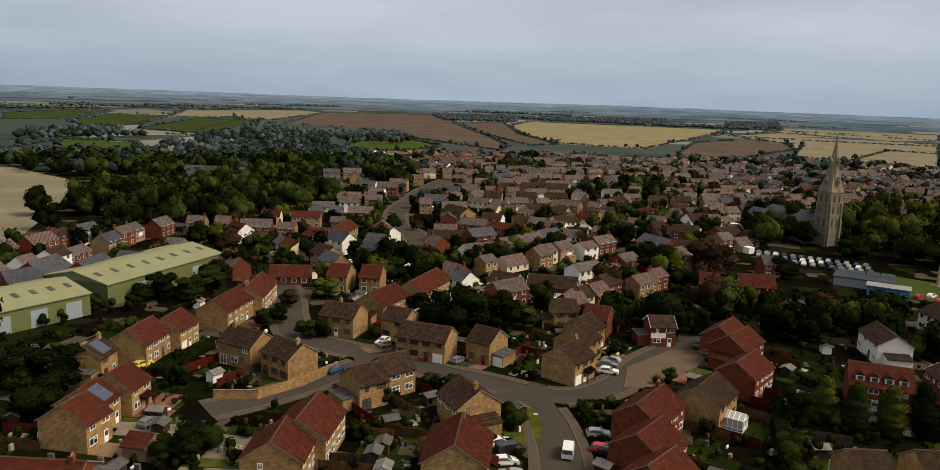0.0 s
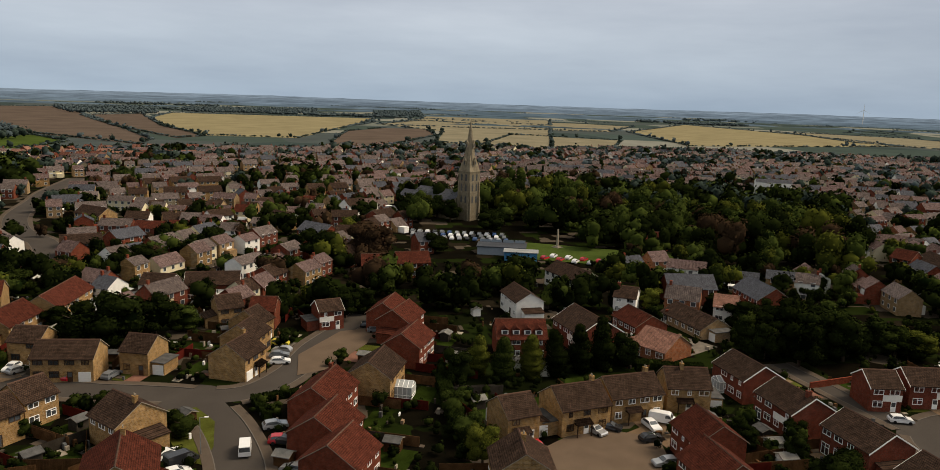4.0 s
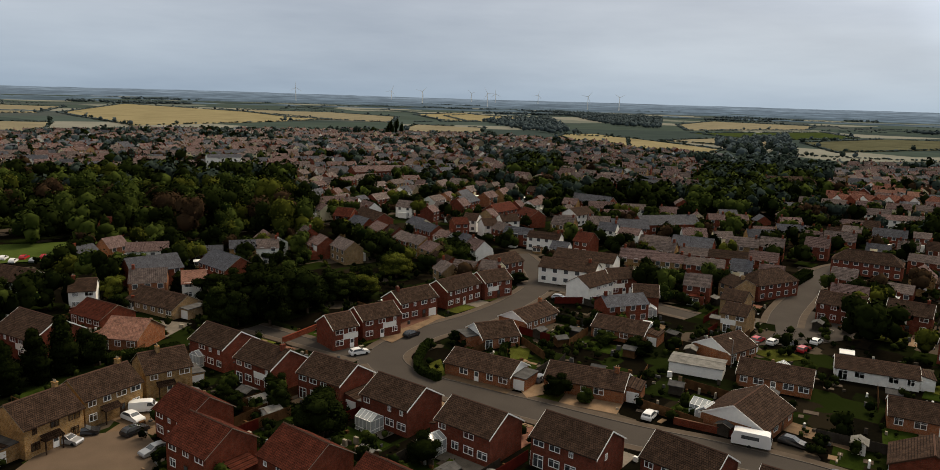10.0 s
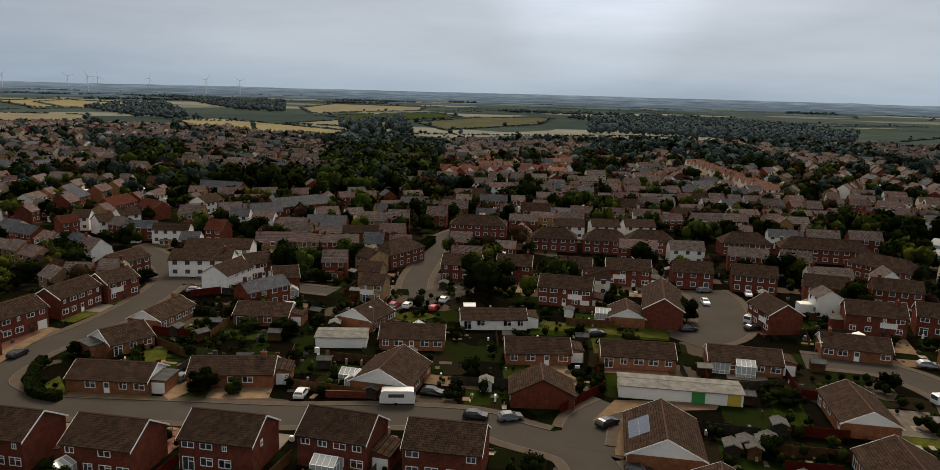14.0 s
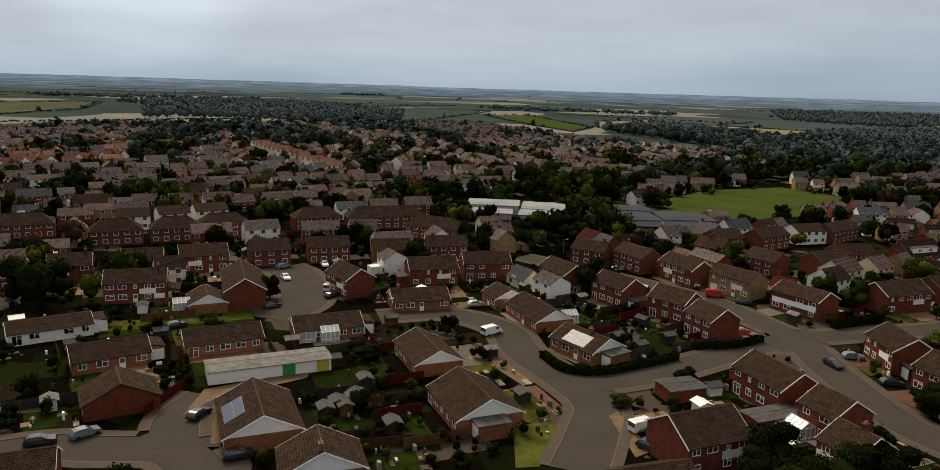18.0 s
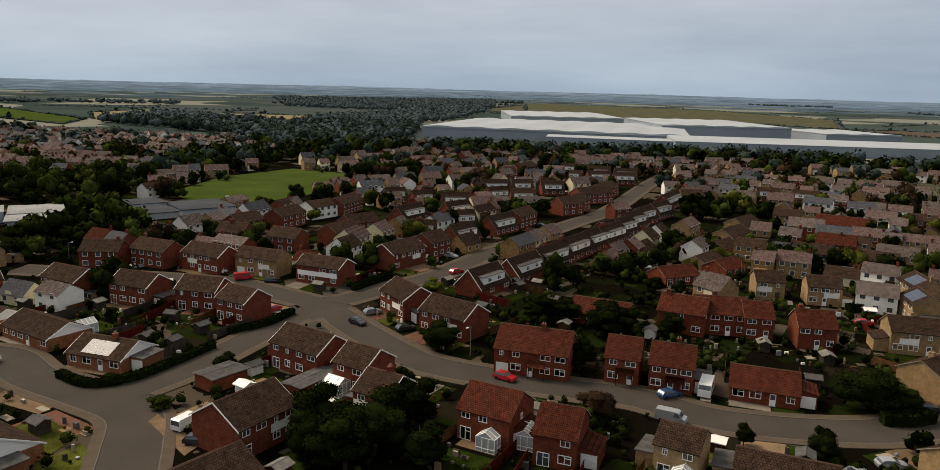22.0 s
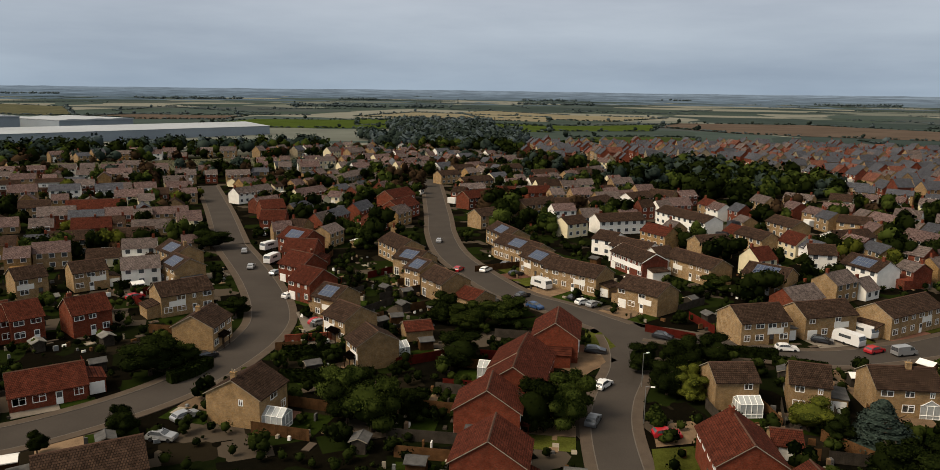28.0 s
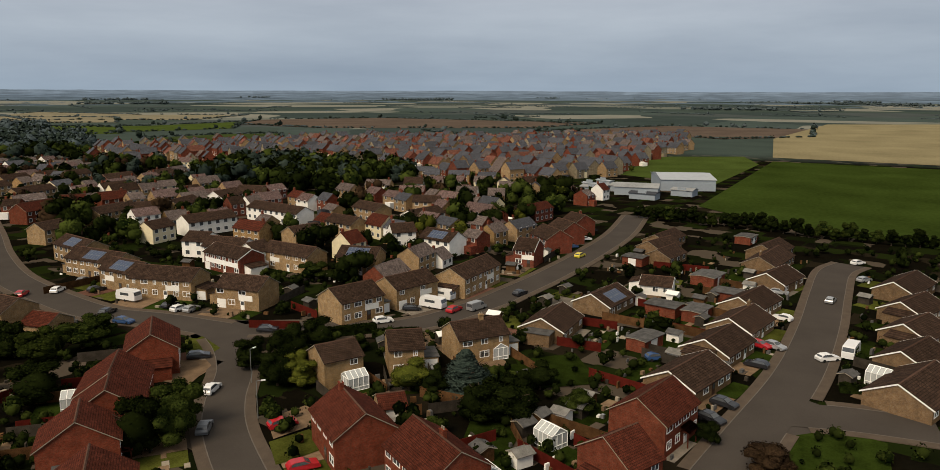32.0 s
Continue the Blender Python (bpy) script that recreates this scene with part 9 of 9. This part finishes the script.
def patch(m, label, *corners):
    """A flat piece of grass or paving laid on the ground."""
    PATCHES[0] += 1
    me = Build().add([(x, y, 0.075 + 0.003 * PATCHES[0]) for x, y in corners], [tuple(range(len(corners)))]).mesh("ground_patch", M[m])
    if me.polygons[0].normal.z < 0:
        me.flip_normals()
    tagged(new("lawn" if m in ("lawn", "verge") else "forecourt", me), label, "ground", kind="structure")


def garden_wall(m, high, *points):
    """A coped wall along a line."""
    b = Build()
    line = [Vector(p) for p in points]
    for i in range(len(line) - 1):
        d = (line[i + 1] - line[i]).normalized()
        s = Vector((-d.y, d.x))
        for w, z0, z1 in ((0.12, 0, high), (0.17, high, high + 0.08)):
            p, q = line[i] - d * 0.1, line[i + 1] + d * 0.1
            b.prism([tuple(c) for c in (p - s * w, q - s * w, q + s * w, p + s * w)], z0, z1)
    tagged(new("garden_wall", b.mesh("garden_wall", M[m])), {"ironstone": "honey-coloured coped stone garden wall", "red_brick": "low red brick garden wall", "buff_brick": "low buff brick garden wall"}[m], "wall")

# garden rooms, sheds, hedges, walls and fences
conservatory(108.9, 105.8, 169)
conservatory(100.6, 30.9, 76)
conservatory(96.1, 47.9, 166)
conservatory(23.3, -100.8, 169)
conservatory(27.3, -97.0, 259)
conservatory(22.5, -99.6, 267)
conservatory(0.6, -94.7, 258)
conservatory(-93.2, -27.8, 241)
conservatory(97.6, -135.6, 168)
conservatory(-122.9, -47.3, 228)
conservatory(137.4, -59.9, 76)
conservatory(135.2, -64.2, 76)
conservatory(128.6, 10.8, 162)
garden_shed(-98.6, -31.1, 163, "felt", "timber")
garden_shed(-94.9, -32.2, 151)
garden_shed(-44.4, -87.2, 46)
garden_shed(103.8, -50.6, 166, "felt", "timber")
garden_shed(104.7, -54.7, 166)
garden_shed(102.6, -47.9, 166)
garden_shed(102.0, -51.0, 166, "felt", "timber")
garden_shed(92.4, -54.2, 166)
garden_shed(-83.9, -141.2, 87)
garden_shed(-12.7, 112.2, 84, "felt", "timber")
garden_shed(99.0, 86.1, 78)
garden_shed(-20.3, -139.8, 178)
garden_shed(92.8, 93.0, 154, "felt", "timber")
garden_shed(140.5, 33.2, 91)
garden_shed(139.0, 17.7, 89)
garden_shed(9.9, 128.1, 118, "felt", "timber")
garden_shed(134.1, 94.2, 153)
garden_shed(139.8, 95.1, 153)
garden_shed(33.7, -173.0, 172, "felt", "timber")
garden_shed(44.8, -182.5, 72)
garden_shed(47.8, -160.9, 160)
garden_shed(30.3, -159.1, 172, "felt", "timber")
garden_shed(46.5, -186.5, 73)
garden_shed(-141.0, -22.8, 162)
garden_shed(-165.8, -17.9, 161, "felt", "timber")
garden_shed(-178.1, -14.0, 161)
garden_shed(-157.8, -14.5, 163)
garden_shed(166.9, 36.9, 83, "felt", "timber")
garden_shed(162.7, 44.3, 83)
garden_shed(158.5, 51.7, 164)
garden_shed(155.1, 45.6, 137, "felt", "timber")
garden_shed(124.9, 7.4, 162)
garden_shed(153.5, -35.8, 81)
garden_shed(121.8, -58.6, 78, "felt", "timber")
garden_shed(110.0, -58.9, 166)
garden_shed(103.9, -53.6, 166)
garden_shed(137.7, -80.3, 76, "felt", "timber")
hedge(1.5, 1.6, (21.9, 133.0), (22.7, 123.9))
hedge(1.4, 1.6, (22.5, 132.3), (29.2, 132.7), (30.0, 128.6))
hedge(1.3, 1.5, (136.0, 50.7), (142.1, 54.4), (149.0, 55.7), (152.5, 53.6), (149.8, 50.1))
hedge(1.4, 1.5, (104.6, -95.4), (96.7, -93.9), (92.0, -98.5), (90.4, -107.9), (89.5, -117.7))
hedge(2.2, 2.4, (-60.0, 140.0), (-58.8, 149.8), (-56.5, 158.5))
hedge(1.8, 2, (-29.4, -126.5), (-36.5, -132.2))
hedge(2, 2, (-34.2, -194.8), (-45.3, -203.0))
hedge(2, 2, (-50.4, -126.4), (-60.9, -118.6))
hedge(2, 2, (-46.1, -116.6), (-57.0, -109.0))
hedge(2, 1.6, (83.2, -165.1), (79.9, -181.1))
hedge(1.4, 1.4, (91.5, -125.5), (87.7, -133.8), (87.0, -142.8))
hedge(2, 2, (-110.6, -87.9), (-117.3, -84.1), (-126.4, -74.8))
hedge(1.6, 1.6, (87.1, 130.5), (106.0, 120.3))
hedge(2.5, 2, (137.4, 137.3), (130.7, 116.9))
hedge(1.6, 1.5, (-123.3, -74.0), (-128.4, -66.0))
hedge(1.5, 1.5, (-130.1, 10.3), (-130.7, 14.7))
hedge(1.5, 2, (-30.2, -127.2), (-35.5, -130.0))
hedge(2.4, 2.5, (57.5, 129.5), (53.4, 115.3), (50.6, 103.0))
hedge(1.5, 1.5, (171.9, 59.0), (173.2, 43.6))
hedge(1.5, 1.5, (196.9, -159.4), (167.2, -159.7))
hedge(2.5, 3, (8.6, 302.2), (30.2, 298.8), (52.0, 295.3))
street_lamp(10.7, 115.0, 0)
street_lamp(41.5, -131.6, 67)
street_lamp(-83.6, -70.3, 134)
street_lamp(-10.6, -223.2, 201)
street_lamp(137.3, -79.2, 268)
street_lamp(85.4, 132.7, 335)
street_lamp(158.9, 9.6, 402)
street_lamp(93.2, -173.8, 469)
street_lamp(-94.4, -80.2, 536)
street_lamp(167.8, -159.9, 603)
patch("verge", "mown grass verge at a road corner", (6.5, 134.5), (12.0, 133.8), (14.2, 126.5), (12.8, 116.8), (10.4, 111.4), (7.7, 114.3), (6.1, 125.8))
patch("verge", "mown grass corner beside the road", (83.3, -70.6), (82.0, -77.5), (76.3, -74.1), (71.8, -65.9), (73.4, -62.9))
patch("verge", "worn grass verge beside the road", (95.0, -77.8), (95.2, -82.9), (84.1, -79.1), (83.3, -73.3))
patch("verge", "mown grass in front of a red house", (-108.4, -108.0), (-108.5, -100.4), (-103.4, -96.9), (-98.7, -98.4))
patch("lawn", "mown grass island by the turning", (-109.4, 3.3), (-114.4, 9.5), (-112.1, 15.5), (-101.2, 15.1), (-95.7, 2.3))
patch("lawn", "long green behind the bungalows", (166.9, -26.9), (163.3, -58.5), (155.0, -55.8), (159.0, -25.1))
patch("drive_tan", "pale sandy forecourt", (114.5, -84.8), (108.6, -89.0), (95.5, -86.4), (95.3, -82.7))
patch("drive_red", "red block paved forecourt", (-57.4, 122.0), (-56.6, 132.6), (-51.7, 131.6), (-52.0, 125.5))
patch("drive_tan", "pale sandy forecourt beside a red house", (-98.5, -96.8), (-100.9, -94.3), (-100.5, -91.5), (-92.3, -90.3))
patch("drive_tan", "tan paved drive", (78.2, -86.5), (78.7, -89.1), (66.2, -83.2), (66.2, -79.5))
patch("drive_tan", "concrete forecourt before the garages", (114.3, -29.1), (123.0, -35.2), (121.6, -54.2), (118.6, -51.9), (118.1, -35.5))
patch("verge", "grass bank by the curve", (140.8, 52.2), (145.7, 54.9), (150.1, 54.4), (149.4, 50.6), (142.6, 48.9))
patch("lawn", "green lawn in a back garden", (-41.6, 138.5), (-40.4, 142.5), (-36.5, 141.5), (-37.5, 136.4))
patch("drive_tan", "tan gravel drive", (-24.1, 161.9), (-19.2, 166.7), (-17.1, 160.6), (-21.5, 158.1))
patch("lawn", "green garden lawn", (-122.6, -43.4), (-130.1, -34.2), (-117.5, -26.6), (-110.3, -36.9))
patch("lawn", "green garden lawn", (-98.1, -41.5), (-95.3, -32.7), (-85.9, -32.0), (-88.4, -39.2))
patch("lawn", "green garden lawn", (80.4, 122.6), (87.1, 121.4), (80.7, 114.4), (76.9, 115.1))
patch("asphalt", "worn asphalt at the street junction", (91.1, -163.1), (91.8, -174.6), (79.4, -175.2), (76.1, -162.5), (78.3, -153.9), (84.9, -154.3))
patch("asphalt", "worn asphalt at the street junction", (80.6, -134.6), (84.3, -147.8), (75.3, -141.3), (72.5, -132.6))
patch("asphalt", "worn asphalt parking bay by the loop road", (205, 3), (218, -3), (206, -18), (197, -18), (186, -8), (176, 7), (190, 2))
patch("asphalt", "worn asphalt at the street corner", (-112.1, -111.3), (-121.2, -108.8), (-118.0, -95.5), (-110.6, -92.7), (-102.0, -87.8), (-94.0, -82.1), (-92.0, -84.6), (-99.6, -89.7), (-104.9, -94.0), (-107.2, -98.0))
patch("drive_tan", "paved parking court", (77.1, 96.3), (89.4, 99.2), (84.8, 94.0), (78.2, 91.1))
patch("verge", "bright mown grass at the street corner", (-106, -105), (-110, -105), (-106, -97), (-101, -96))
patch("drive_tan", "sandy forecourt below a red house", (-97, -101), (-100, -95), (-98, -92), (-89, -89), (-89, -95))
patch("drive_tan", "tan paved drive beside a red house", (-84, -69), (-92, -66), (-86, -61), (-79, -64))
patch("verge", "rough mown grass in front of a red house", (-78, -64), (-84, -61), (-79, -56), (-73, -59))
patch("drive_grey", "paved parking in front of the houses", (-63, -153), (-72, -157), (-67, -142), (-59, -139))
patch("court_paving", "paved court before the stone houses", (62, 97), (73, 101), (82, 93), (79, 87), (70, 77), (58, 91))
patch("court_paving", "paved court between the gables", (35, 155), (48, 168), (57, 168), (51, 157), (38, 144), (32, 143))
patch("verge", "bright lawn behind a clipped hedge", (130, 66), (134, 65), (126, 60), (124, 61))
patch("verge", "wide mown green behind the bungalows", (163, -26), (169, -27), (163, -58), (156, -56))
patch("verge", "mown grass by the parked cars", (172, 7), (177, 0), (172, -5), (167, 1))
patch("drive_tan", "wide paved frontage of the terrace", (140, 85), (162, 82), (161, 78), (138, 79))
patch("drive_red", "red paved frontage of the terrace", (149, 85), (159, 83), (159, 80), (148, 82))
patch("drive_tan", "tan forecourt in front of a bungalow", (125, 60), (123, 46), (129, 45), (131, 47), (131, 60))
patch("drive_tan", "tan forecourt beside a bungalow", (128, 46), (134, 42), (127, 39), (123, 42))
hedge(2, 2.2, (-29, -127), (-33, -128), (-37, -131))
hedge(1.8, 1.8, (-50, -129), (-58, -125))
hedge(1.8, 1.8, (-45, -118), (-52, -111))
hedge(1.6, 1.6, (123, 60), (126, 66), (135, 70), (141, 71))
hedge(2, 2, (99, 121), (112, 115))
hedge(2.5, 3, (227, 6), (243, 0), (261, -5))
hedge(2.5, 3, (5, 306), (24, 306), (50, 298))
garden_wall("ironstone", 1.8, (-46.3, 130.6), (-38.4, 131.3), (-31.6, 138.4), (-26.6, 147.5))
garden_wall("red_brick", 1.6, (-53.2, -135.4), (-61.5, -132.1))
garden_wall("red_brick", 1.2, (124.6, 15.8), (123.5, 1.0))
garden_wall("red_brick", 1.3, (126.5, 99.7), (138.3, 99.0))
garden_wall("buff_brick", 1.5, (-72.7, -96.3), (-75.5, -90.2))
garden_wall("red_brick", 1.2, (91.7, -125.8), (92.1, -139.3))
fence(55.2, 137.3, 65.3, 128.6, "red_fence")
fence(58.5, 142.4, 65.5, 138.4, "red_fence")
fence(-118.1, -100.1, -121.6, -90.0, "red_fence")
fence(-13.5, 119.0, -5.2, 116.2, "timber")
fence(-5.2, 116.2, -5.3, 127.1, "timber")
fence(187.9, 57.5, 195.0, 45.3, "red_fence")
fence(117.1, -24.2, 127.8, -34.8, "red_fence")
fence(-100.7, -51.9, -99.7, -37.2, "timber")
fence(-99.7, -37.2, -86.9, -29.0, "timber")
fence(-119.3, -162.0, -133.6, -159.5, "timber")
fence(88.9, 80.3, 96.3, 79.4, "timber")
fence(55.4, 122.3, 66.5, 119.9, "grey_timber")
fence(56.1, 123.0, 65.1, 120.7, "grey_timber")
fence(97.3, -53.7, 95.6, -61.6, "red_fence")
fence(95.3, -128.4, 93.5, -141.2, "red_fence")
fence(-104.2, -53.6, -107.5, -44.4, "timber")
fence(-95.2, -47.7, -101.3, -40.7, "grey_timber")
fence(-49.8, -132.0, -54.3, -129.8, "timber")
fence(102.0, -53.7, 101.1, -61.8, "timber")
fence(126.4, -55.0, 128.6, -69.1, "grey_timber")
fence(93.1, 83.3, 93.8, 76.9, "timber")
fence(-206.8, -32.7, -206.3, -16.6, "red_fence")
fence(-87.1, -50.8, -86.6, -44.8, "timber")
